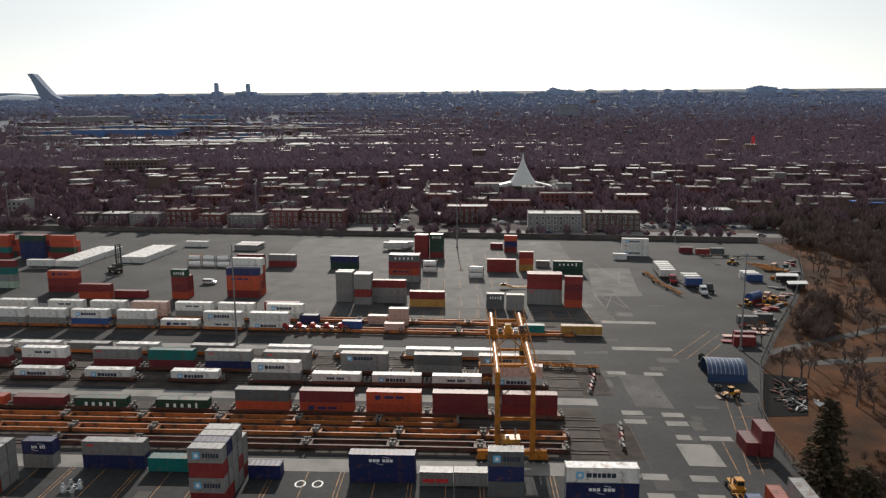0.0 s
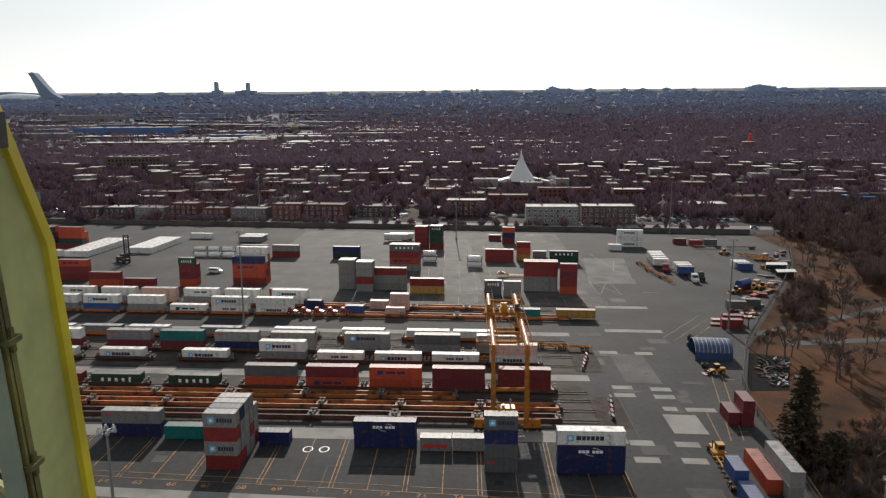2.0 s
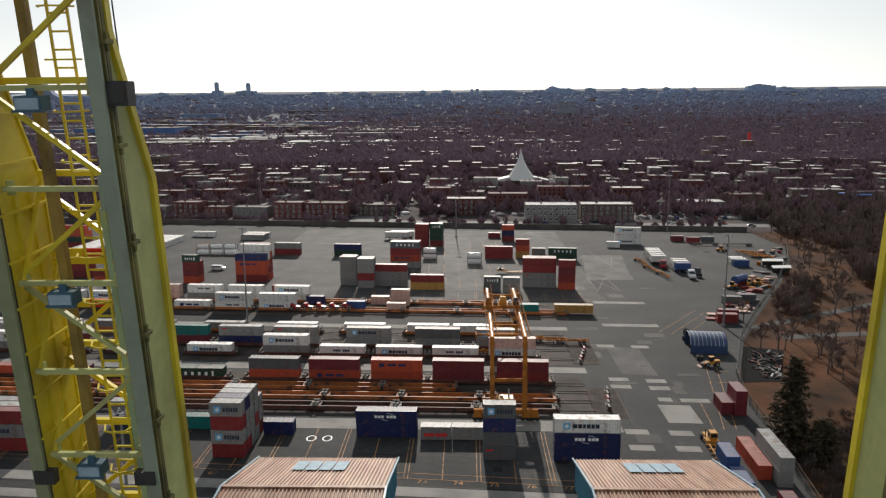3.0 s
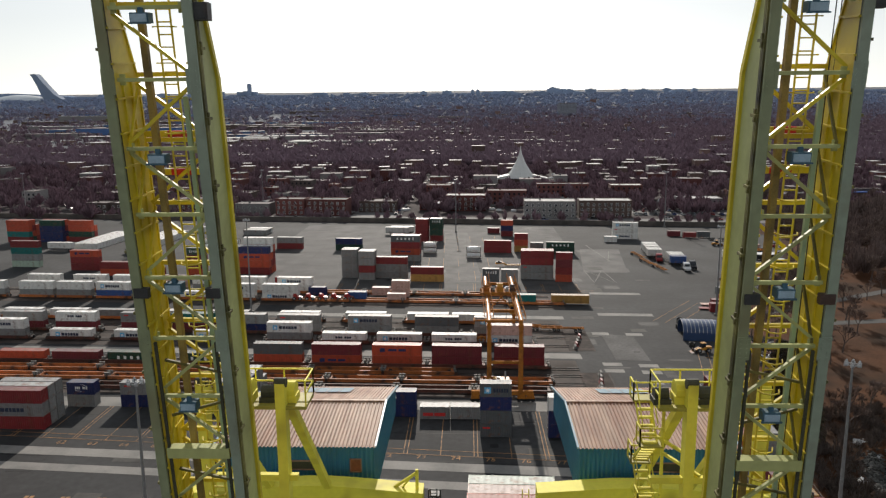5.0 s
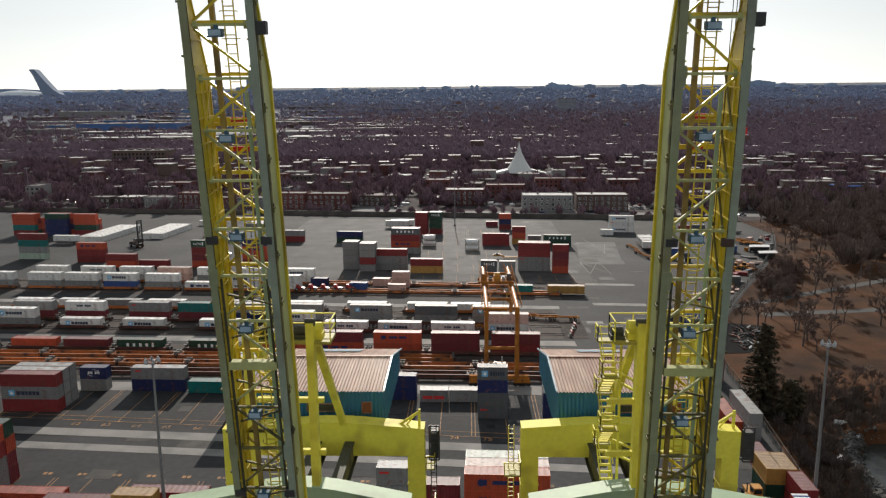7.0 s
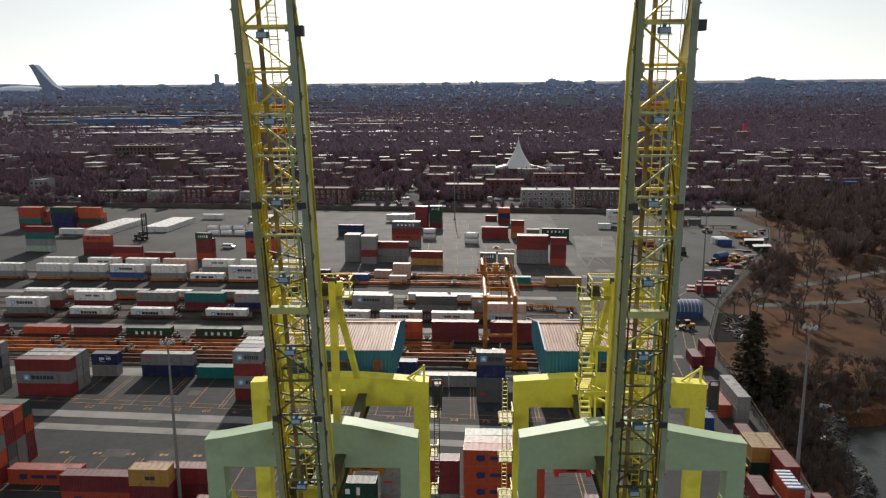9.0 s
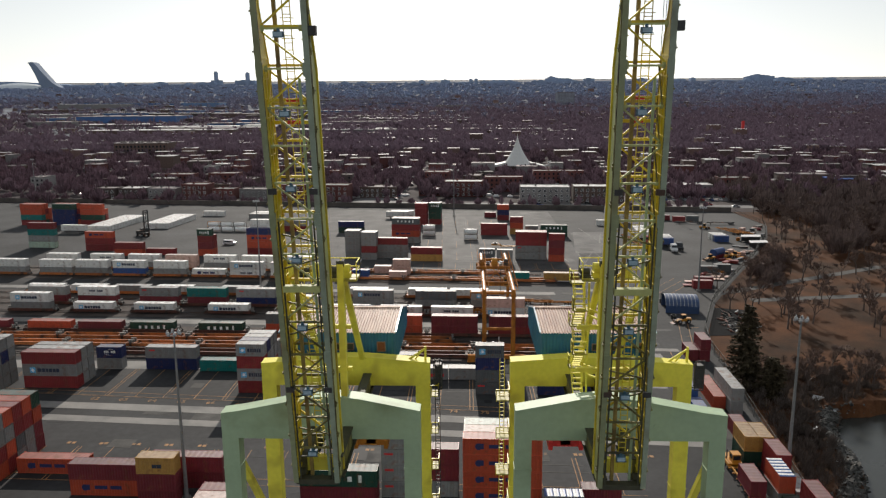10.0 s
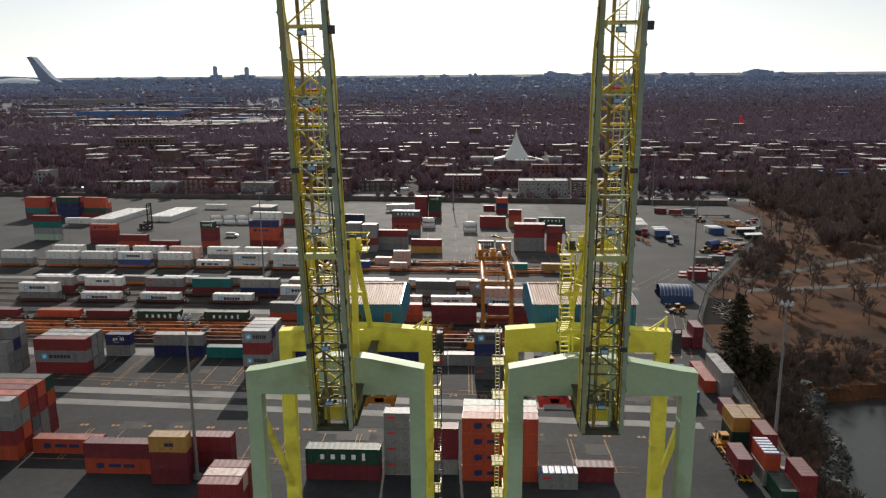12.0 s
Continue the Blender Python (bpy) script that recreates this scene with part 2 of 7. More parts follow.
def marking(kind, length):
    """Livery painted on the long wall: plain shapes in the colours of the real one."""
    if ("mark", kind, length) in CACHE:
        return CACHE["mark", kind, length]
    out = []
    if kind == "M":
        bm = bmesh.new()
        x = length * 0.14
        box(bm, x, x + 1.25, -0.012, 0.02, 0.72, 1.97)
        out.append(("emblem", mesh_of(bm, "emblem", mark_sky)))
        bm = bmesh.new()
        c = Vector((x + 0.625, -0.022, 1.345))
        tips = [c + Vector((math.sin(k * math.pi / 7), 0, math.cos(k * math.pi / 7))) * (0.5 if k % 2 == 0 else 0.24) for k in range(14)]
        bm.faces.new([bm.verts.new(p) for p in tips])
        out.append(("star", mesh_of(bm, "star", mark_white)))
        w = length * 0.072
        bars(out, mark_dark, x + 1.7, 0.95, [w, w * 0.8, w * 0.6, w * 0.8, w * 0.7, w * 0.8], 0.8, 0.16)
    elif kind in "Cc":
        w = length * 0.045
        mat = mark_white if kind == "C" else mark_dark
        x = bars(out, mat, length * 0.31, 1.25, [w, w, w], 0.55)
        bars(out, mat, x + 0.45, 1.25, [w, w, w], 0.55)
        if kind == "C":
            for s in (1, -1):
                bm = bmesh.new()
                for k in range(4):
                    a, b = 0.5 + 0.28 * k, 0.5 + 0.28 * (k + 1)
                    beam(bm, (length * 0.52 + s * 1.5 * math.cos(a), 0.0, 1.5 + s * 0.75 * math.sin(a)), (length * 0.52 + s * 1.5 * math.cos(b), 0.0, 1.5 + s * 0.75 * math.sin(b)), 0.06)
                out.append(("arc", mesh_of(bm, "arc", mark_white)))
    elif kind == "U":
        x = bars(out, mark_white, length * 0.2, 0.9, [length * 0.055] * 4, 0.85, length * 0.085)
        bars(out, mark_white, x, 0.75, [0.5], 1.25)
    elif kind == "H":
        bm = bmesh.new()
        drum(bm, (length * 0.2, 0.0, 1.4), 0.55, 0.04, "y", 12)
        box(bm, length * 0.2 + 0.3, length * 0.2 + 0.8, -0.03, 0.0, 1.0, 1.9)
        out.append(("emblem", mesh_of(bm, "emblem", mark_navy)))
        bars(out, mark_navy, length * 0.33, 1.15, [length * 0.17], 0.6)
        bars(out, mark_navy, length * 0.54, 1.15, [length * 0.15], 0.6)
    elif kind == "L":
        bars(out, mark_red, length * 0.08, 1.75, [1.4], 0.35)
    elif kind == "S":
        bars(out, mark_dark, length * 0.42, 1.0, [0.7, 0.7], 0.6, 0.06)
    elif kind == "B":
        bars(out, mark_red, length * 0.10, 0.7, [length * 0.35, length * 0.38], 0.7, 0.2)
    CACHE["mark", kind, length] = out
    return out


MARK_WORDS = {"M": "with blue emblem", "C": "with white lettering", "c": "with dark lettering", "U": "with white letters",
              "H": "with dark blue emblem", "L": "with small red mark", "S": "with small dark mark", "B": "with red lettering", "": "with corrugated walls"}


FAR = []


def container(x, y, z, length, code, on, turn=0.0, group="stacked shipping containers"):
    key, mark = code[0], code[1:]
    if y > 272 and not (x > -10 and mark):
        FAR.append((pose(x, y, z, 0, 0, turn), length, key))
        return None
    size = "forty-foot" if length > 7 else "twenty-foot"
    m = pose(x, y, z, 0, 0, turn)
    top = thing("shipping_container", f"{size} {PAINTS[key][0]} container {MARK_WORDS[mark]}, {on}", "shipping container", m, group)
    body, frame_me, roof, leaf, rod = container_meshes(length, key)
    part("body", body, None, top)
    part("frame", frame_me, None, top)
    part("roof", roof, None, top, "weathered roof sheet, sun glare mixed into its colour")
    for k in (0, 1):
        d = part("door", leaf, None, top, at=pose(0, k * (DEEP / 2 - 0.13), 0))
        if y < 110 and abs(x) < 45:
            part("lock_rod", rod, None, d)
    for name, me in marking(mark, length) if mark else ():
        part(name, me, None, top)
    return top


def stack(x, y, length, codes, turn=0.0, z=0.03, base="on the asphalt"):
    """Containers piled up from the bottom; x and y are the near left corner."""
    for k, code in enumerate(codes.split()):
        jit = random.uniform(-0.06, 0.06)
        container(x + jit, y + random.uniform(-0.05, 0.05), z + k * TALL, length, code, base if k == 0 else "stacked on another", turn)


def block(x, y, length, columns, step=2.62, turn=0.0):
    """Piles one behind another, from the near one."""
    for k, codes in enumerate(columns):
        a = radians(turn)
        stack(x - math.sin(a) * k * step, y + math.cos(a) * k * step, length, codes, turn)


# ---- ground, yard, river ----
EDGE = [(60.0, 20.0), (64.6, 59.1), (67.3, 83.6), (70.1, 103.9), (71.1, 119.1), (74.1, 133.9), (85.6, 163.3), (100.3, 190.9), (125.4, 235.4), (145.4, 275.7), (157.4, 307.2), (156.0, 353.9)]


def edge_x(y):
    """The yard's boundary towards the park."""
    for (xa, ya), (xb, yb) in zip(EDGE, EDGE[1:]):
        if y <= yb:
            return xa + (xb - xa) * max(0.0, (y - ya)) / (yb - ya)
    return EDGE[-1][0]


def shore_x(y):
    """The river's bank: along the fence, then away from the yard."""
    return 72.5 + max(0.0, y - 48) * 0.33 + 1.2 * math.sin(y * 0.23) + max(0.0, y - 85) * 7


def land(x, y):
    """Height of the ground: level, with the river bed at the near right corner."""
    shore = shore_x(y)
    rise = 150.0 * (max(0.0, y - 600) / 3700) ** 1.6
    return rise - 5.0 * min(1.0, max(0.0, (x - shore) / 5.0))


def grid_lines(fine0, fine1, step, far):
    inner = list(np.arange(fine0, fine1 + 0.1, step))
    out, d = [], step
    hi, lo = [inner[-1]], [inner[0]]
    while hi[-1] < far:
        d *= 1.6
        hi.append(min(far, hi[-1] + d))
        lo.append(max(-far, lo[-1] - d))
    return list(reversed(lo[1:])) + inner + hi[1:]


gx, gy = grid_lines(62, 250, 2.0, 4900), grid_lines(-40, 130, 2.0, 4900)
verts = [(x, y, land(x, y) - 0.06) for y in gy for x in gx]
faces = [(j * len(gx) + i, j * len(gx) + i + 1, (j + 1) * len(gx) + i + 1, (j + 1) * len(gx) + i) for j in range(len(gy) - 1) for i in range(len(gx) - 1)]
me = bpy.data.meshes.new("ground")
me.from_pydata(verts, [], faces)
me.materials.append(city_ground)
me.materials.append(dirt_grass)
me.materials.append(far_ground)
for p in me.polygons:
    c = p.center
    if 10 < c.y < 350 and 40 < c.x < 420:
        p.material_index = 1
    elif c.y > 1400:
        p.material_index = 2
tagged(new("ground", me), "dark winter ground with dry brown grass beside the yard", "ground", kind="structure")

bm = bmesh.new()
left = [bm.verts.new((-420, y, 0.0)) for _, y in EDGE]
right = [bm.verts.new((x, y, 0.0)) for x, y in EDGE]
left[-1].co.y = 412
for k in range(len(EDGE) - 1):
    bm.faces.new((left[k], right[k], right[k + 1], left[k + 1]))
tagged(new("pavement", mesh_of(bm, "pavement", asphalt)), "worn grey asphalt of the container yard", "pavement", kind="structure")
sheet("quay", concrete, -420, 60, -60, 20, -0.01, "concrete quay apron", 0.05)
sheet("water", water_mat, 70, 700, -600, 110, -2.6, "still dark river water reflecting the bank", 0.02)

def strip(name, mat, x0, x1, y, slope, width, z, label):
    """A flat band along x whose near edge lies at y where x is 0."""
    bm = bmesh.new()
    a = [bm.verts.new((x, y + slope * x + d, z)) for x, d in ((x0, 0), (x1, 0), (x1, width), (x0, width))]
    b = [bm.verts.new((v.co.x, v.co.y, z - 0.02)) for v in a]
    bm.faces.new(a), bm.faces.new(b)
    for k in range(4):
        bm.faces.new((a[k], a[(k + 1) % 4], b[(k + 1) % 4], b[k]))
    return tagged(new(name, mesh_of(bm, name, mat)), label, name, kind="structure")


# rail bed and the light concrete strips beside and across it
for y, slope, width, x1 in ((110.3, -0.025, 26, 38), (144, -0.043, 29.5, 38), (187.5, -0.06, 20, 42)):
    strip("rail_bed", ballast, -420, x1, y, slope, width, 0.02, "dark rail bed with dirty ballast")
for y, slope, width, x1 in ((103.2, -0.02, 5.2, 42), (138.2, -0.038, 4.2, 40), (175.2, -0.05, 3.6, 40), (76.3, -0.072, 3.2, 56), (70.0, -0.078, 2.7, 56)):
    strip("concrete_strip", concrete, -420, x1, y, slope, width, 0.03, "pale concrete strip across the asphalt")
for x0, x1, y in ((52.8, 69.9, 206.2), (51.1, 67.8, 179.2)):
    strip("concrete_strip", concrete, x0, x1, y - 0.6 + 0.055 * x0 - 0.9, -0.055, 3.0, 0.03, "pale concrete strip across the asphalt")
for x0, y in ((46, 158.8), (55.3, 158), (44.5, 132.8), (53.2, 131.7), (44.1, 128), (52.9, 127), (42.2, 102.8), (51, 102.2), (41.6, 95.5), (50.4, 95.1)):
    strip("concrete_slab", concrete, x0, x0 + 4.7, y - 1.2 + 0.05 * x0, -0.05, 2.4, 0.03, "pale rectangular concrete slab set in asphalt")
strip("concrete_slab", concrete, 53.2, 56.2, 118.8 + 2.7, -0.05, 2.3, 0.03, "pale rectangular concrete slab set in asphalt")
strip("concrete_slab", concrete, 58, 64.4, 118.4 + 2.9, -0.05, 2.2, 0.03, "pale rectangular concrete slab set in asphalt")
strip("concrete_slab", concrete, 52.2, 59.2, 107 + 2.8, -0.05, 9.7, 0.03, "large pale concrete slab with bolt marks")
old_asphalt = material("bleached_asphalt", (0.062, 0.060, 0.060), 0.85, vary=0.55, grain=0.1, fine=1.5, dirt=(0.05, 0.05, 0.05), dirt_amount=0.5, dirt_scale=0.08, spec=0.3, space="World")
strip("asphalt_patch", old_asphalt, 48.4, 57, 135.5 + 2.6, -0.05, 22, 0.02, "bleached square of older asphalt")
strip("asphalt_patch", old_asphalt, -78, 57, 210.7, -0.08, 150, 0.012, "bleached asphalt of the rear storage yard")

pale_asphalt = material("pale_asphalt", (0.095, 0.092, 0.09), 0.85, vary=0.35, grain=0.12, fine=1.2, dirt=(0.05, 0.05, 0.05), dirt_amount=0.5, dirt_scale=0.1, spec=0.3, space="World")
for outline, z in (([(55.9, 240.2), (73.1, 239.9), (79.3, 289.5), (61.7, 289.7)], 0.0135), ([(57.2, 241.0), (74.0, 240.4), (74.8, 247.5), (58.0, 248.0)], 0.0146), ([(2.0, 224.0), (16.5, 223.5), (10.6, 338.0), (-1.0, 338.5)], 0.0138)):
    bm = bmesh.new()
    bm.faces.new([bm.verts.new((x, y, z)) for x, y in outline])
    tagged(new("asphalt_patch", mesh_of(bm, "asphalt_patch", pale_asphalt)), "pale worn lane of older asphalt between the stacks", "asphalt patch", kind="structure")

# mended squares and tarred seams in the asphalt
mend_dark = material("mended_asphalt_dark", (0.012, 0.012, 0.013), 0.75, vary=0.2, grain=0.3, fine=2.0, spec=0.3, space="World")
mend_pale = material("mended_asphalt_pale", (0.078, 0.075, 0.070), 0.9, vary=0.25, grain=0.3, fine=2.0, dirt=(0.035, 0.034, 0.033), dirt_amount=0.5, dirt_scale=0.2, spec=0.3, space="World")
mend = random.Random(77)
for k in range(90):
    zone = k % 3
    x0, y = (mend.uniform(42, 62), mend.uniform(62, 250)) if zone == 0 else (mend.uniform(-140, 38), mend.uniform(52, 101)) if zone == 1 else (mend.uniform(-75, 80), mend.uniform(214, 350))
    w, d = mend.uniform(1.5, 7), mend.uniform(1.2, 6)
    if x0 + w > edge_x(y) - 2:
        continue
    strip("asphalt_mend", mend_dark if k % 2 else mend_pale, x0, x0 + w, y + 0.04 * x0, -0.04, d, 0.0162 + 0.0001 * k, "mended square of different asphalt")
for k in range(46):
    zone = k % 2
    x0, y = (mend.uniform(-140, 20), mend.uniform(50, 102)) if zone == 0 else (mend.uniform(-75, 40), mend.uniform(212, 350))
    strip("tar_seam", mend_dark if k % 3 else mend_pale, x0, x0 + mend.uniform(8, 40), y + 0.04 * x0, mend.choice((-0.04, -0.03, -0.06, 0.02)), 0.22, 0.0225 + 0.0001 * k, "tarred seam in the asphalt")
for k in range(22):
    x0, y = mend.uniform(-70, 64), mend.uniform(60, 340)
    if x0 + 2 > edge_x(y) - 2 or 104 < y < 208 and x0 < 42:
        continue
    strip("tar_seam", mend_dark, x0, x0 + 0.25, y, 0.0, mend.uniform(8, 30), 0.0275 + 0.0001 * k, "tarred seam in the asphalt")

stained = material("stained_asphalt", (0.030, 0.022, 0.019), 0.9, vary=0.4, grain=0.5, fine=3.0, dirt=(0.075, 0.055, 0.048), dirt_amount=0.5, dirt_scale=0.3, spec=0.2, space="World")
strip("asphalt_stain", stained, 37.5, 45, 109.5 + 1.0, -0.025, 17, 0.024, "oily brown asphalt at the tracks' ends")
strip("asphalt_stain", stained, 37.5, 44.5, 143 + 1.8, -0.045, 22, 0.024, "oily brown asphalt at the tracks' ends")

# bay lines painted on the asphalt
X74 = 8.6


def bay_lines(name, x0, x1, step, y0, y1, slope=-0.02, slope1=-0.02):
    ob = thing(name, "worn orange bay lines painted on the asphalt", "road marking", kind="structure")
    x, n = x0, 0
    while x < x1:
        for dx in ((0.0,) if n % 2 else (-0.35, 0.35)):
            bm = bmesh.new()
            box(bm, x + dx - 0.08, x + dx + 0.08, y0 + slope * x, y1 + slope1 * x, 0.03, 0.04)
            part("line", bm, worn_line, ob)
        x, n = x + step, n + 1
    for y in (y0, y0 + 2.0):
        bm = bmesh.new()
        beam(bm, (x0, y + slope * x0, 0.035), (x1, y + slope * x1, 0.035), 0.16, 0.01)
        part("line", bm, worn_line, ob)


bay_lines("bay_marking", 12.3 - 22 * 6.55, 40, 6.55, 82.5, 103.2, -0.085)
bay_lines("bay_marking", -98, 40, 6.4, 50, 62.2, -0.035, -0.035)
bay_lines("bay_marking", -60, 55, 6.1, 209, 221)


lane = thing("lane_marking", "worn pinkish lane lines painted on the asphalt", "road marking", kind="structure")
for xa, ya, xb, yb in ((62.5, 104, 71.5, 146), (65.0, 104, 74.0, 146), (60.5, 104, 62.0, 118), (66.5, 172, 84, 196), (69.5, 170, 86, 193), (72.5, 168, 88, 190)):
    bm = bmesh.new()
    beam(bm, (xa, ya, 0.034), (xb, yb, 0.034), 0.16, 0.01)
    part("line", bm, worn_line, lane)
for k in range(6):
    bm = bmesh.new()
    beam(bm, (64.0 + 1.9 * k, 108 + 7.5 * k, 0.034), (67.5 + 1.9 * k, 108.4 + 7.5 * k, 0.034), 0.14, 0.01)
    part("line", bm, worn_line, lane)


for xa, ya, xb, yb in ((57.0, 244, 64.7, 223), (63.5, 244, 57.5, 223), (56.8, 244, 57.2, 222), (64.0, 243.6, 65.2, 222), (48.5, 240, 51, 222), (69.5, 262, 74, 285), (66.0, 300, 70.5, 262)):
    bm = bmesh.new()
    beam(bm, (xa, ya, 0.034), (xb, yb, 0.034), 0.18, 0.01)
    part("line", bm, concrete, lane)
for k in range(7):
    x = -11 + 6.2 * k
    for y in (226, 252, 283, 309):
        bm = bmesh.new()
        beam(bm, (x - 0.02 * (y - 226), y, 0.034), (x - 0.02 * (y - 226) - 0.4, y + 17, 0.034), 0.16, 0.01)
        part("line", bm, worn_line, lane)


def number(text, x, y):
    cu = bpy.data.curves.new("bay_number", "FONT")
    cu.body, cu.size, cu.extrude, cu.align_x = text, 1.9, 0.004, "CENTER"
    tmp = bpy.data.objects.new("tmp", cu)
    scene.collection.objects.link(tmp)
    me = bpy.data.meshes.new_from_object(tmp.evaluated_get(bpy.context.evaluated_depsgraph_get()))
    bpy.data.objects.remove(tmp)
    me.materials.append(worn_line)
    ob = new("bay_number", me)
    ob.matrix_basis = pose(x, y, 0.04)
    tagged(ob, "bay number painted in worn orange on asphalt", "road marking", "bay numbers")


for k in range(62, 79):
    number(str(k), X74 + (k - 74) * 6.37, 80.9 - 0.074 * (X74 + (k - 74) * 6.37))
# two white painted loops beside the bays
loops = thing("painted_loop", "pair of worn white loops painted on the asphalt", "road marking", kind="structure")
for cx, cy in ((-21.0, 98.8), (-17.8, 98.8)):
    bm = bmesh.new()
    ring = [(cx + 0.9 * math.cos(2 * math.pi * k / 14), cy + 1.2 * math.sin(2 * math.pi * k / 14), 0.036) for k in range(15)]
    for p, q in zip(ring, ring[1:]):
        beam(bm, p, q, 0.28, 0.008)
    part("line", bm, mark_white, loops)
# bars of a second row of bay marks, too worn to read
for k in range(18):
    for dx in (-0.45, 0.45):
        bm = bmesh.new()
        box(bm, dx - 0.32, dx + 0.32, 0, 0.8, 0.0, 0.008)
        ob = new("bay_mark", mesh_of(bm, "bay_mark", worn_line))
        ob.matrix_basis = pose(-62 + 6.2 * k, 63.2 - 0.035 * (-62 + 6.2 * k), 0.032)
        tagged(ob, "worn orange bay mark painted on asphalt", "road marking", "bay marks")


# ---- rails and rail cars ----
def track(y, slope, x0, x1):
    ob = thing("rail_track", "pair of worn steel rails on a dark bed", "rail track", kind="structure")
    for s in (-0.72, 0.72):
        bm = bmesh.new()
        beam(bm, (x0, y + slope * x0 + s, 0.095), (x1, y + slope * x1 + s, 0.095), 0.08, 0.15)
        part("rail", bm, dark_steel, ob)


def wheelset_mesh():
    if "wheels" not in CACHE:
        bm = bmesh.new()
        for s in (-0.75, 0.75):
            drum(bm, (0, s, 0.46), 0.42, 0.13, "y", 14)
        drum(bm, (0, 0, 0.46), 0.09, 1.5, "y", 8)
        CACHE["wheels"] = mesh_of(bm, "wheelset", dark_steel)
        bm = bmesh.new()
        for s in (-0.98, 0.98):
            prism(bm, [(-1.1, 0.5), (-0.8, 0.72), (0.8, 0.72), (1.1, 0.5), (0.7, 0.38), (0, 0.3), (-0.7, 0.38)], s - 0.07, s + 0.07)
        box(bm, -0.2, 0.2, -0.95, 0.95, 0.5, 0.75)
        CACHE["truck"] = mesh_of(bm, "truck_frame", dark_steel)
    return CACHE["wheels"], CACHE["truck"]


def well_car(xc, y, mat_key, pitch=14.9, turn=0.0):
    """A well car centred at xc on the track at y: two side sills, cross members, end decks, couplers and trucks."""
    mat = car_orange if mat_key == "o" else car_brown
    ob = thing("well_car", f"{'orange' if mat_key == 'o' else 'rusty brown'} well car of a container train standing on rails", "rail car", pose(xc, y, 0.17, 0, 0, turn), "rail cars")
    key = ("well", mat_key, round(pitch, 1))
    if key not in CACHE:
        half, well = pitch / 2 - 0.25, pitch / 2 - 1.15
        sill = bmesh.new()
        box(sill, -half, half, 0, 0.12, 0.42, 1.10)
        box(sill, -half, half, -0.12, 0.22, 1.05, 1.15)
        box(sill, -half, half, -0.05, 0.2, 0.36, 0.44)
        n = 11
        for k in range(n):
            x = -well + 2 * well * k / (n - 1)
            box(sill, x - 0.05, x + 0.05, -0.1, 0.0, 0.44, 1.05)
        cross = bmesh.new()
        box(cross, -0.2, 0.2, -1.3, 1.3, 0.22, 0.36)
        deck = bmesh.new()
        box(deck, well, half, -1.25, 1.25, 0.78, 0.92)
        box(deck, half - 0.1, half + 0.05, -0.9, 0.9, 0.92, 1.25)
        box(deck, well + 0.1, well + 0.3, -1.25, 1.25, 0.92, 1.15)
        hitch = bmesh.new()
        prism(hitch, [(half - 0.15, 0.9), (half - 0.15, 1.6), (half + 0.1, 1.6), (half + 0.12, 0.95), (half + 0.5, 0.9), (half + 0.5, 0.5), (half, 0.5)], -0.32, 0.32)
        CACHE[key] = (mesh_of(sill, "side_sill", mat), mesh_of(cross, "cross_member", mat), mesh_of(deck, "end_deck", mat), mesh_of(hitch, "coupler", concrete))
    sill, cross, deck, hitch = CACHE[key]
    if "stand" not in CACHE:
        bm = bmesh.new()
        prism(bm, [(-0.2, 0), (0.2, 0), (0.15, 0.75), (0.35, 0.9), (-0.35, 0.9), (-0.15, 0.75)], -0.2, 0.2)
        CACHE["stand"] = mesh_of(bm, "end_stand", concrete)
    part("side_sill", sill, None, ob, at=pose(0, -1.38, 0))
    part("side_sill", sill, None, ob, at=pose(0, 1.38, 0, 0, 0, 180))
    for k in (-1, -0.5, 0, 0.5, 1):
        part("cross_member", cross, None, ob, at=pose(k * (pitch / 2 - 1.15), 0, 0))
    wheels, frame_me = wheelset_mesh()
    for s in (0, 180):
        part("end_deck", deck, None, ob, at=pose(0, 0, 0, 0, 0, s))
        part("coupler", hitch, None, ob, "pale worn steel coupling gear", at=pose(0, 0, 0, 0, 0, s))
        for dy in (-0.85, 0.85):
            part("end_stand", CACHE["stand"], None, ob, at=pose((pitch / 2 - 0.3) * (1 if s == 0 else -1), dy, 0.9))
        x = (pitch / 2 - 0.75) * (1 if s == 0 else -1)
        t = part("truck_frame", frame_me, None, ob, at=pose(x, 0, 0))
        for dx in (-0.85, 0.85):
            part("wheelset", wheels, None, t, at=pose(dx, 0, 0))
    return ob


def loaded(x, y0, slope, codes, car="b", pitch=14.4):
    """A loaded car on the track whose near edge runs from y0 at x = 0 with that slope."""
    y, turn = y0 + slope * x, math.degrees(math.atan(slope))
    well_car(x + W40 / 2, y + slope * W40 / 2 + DEEP / 2, car, pitch, turn)
    for k, code in enumerate(codes.split()):
        container(x, y, 0.535 + k * TALL, W40, code, "in a rail car", turn, "containers on rail cars")


for y, slope in ((113.3, -0.025), (119.2, -0.026), (124.95, -0.0282), (130.07, -0.0352), (148.4, -0.041), (156.1, -0.0455), (162.6, -0.046), (169.0, -0.0469), (192.6, -0.0596), (203.1, -0.0632)):
    track(y, slope, -420, 38)

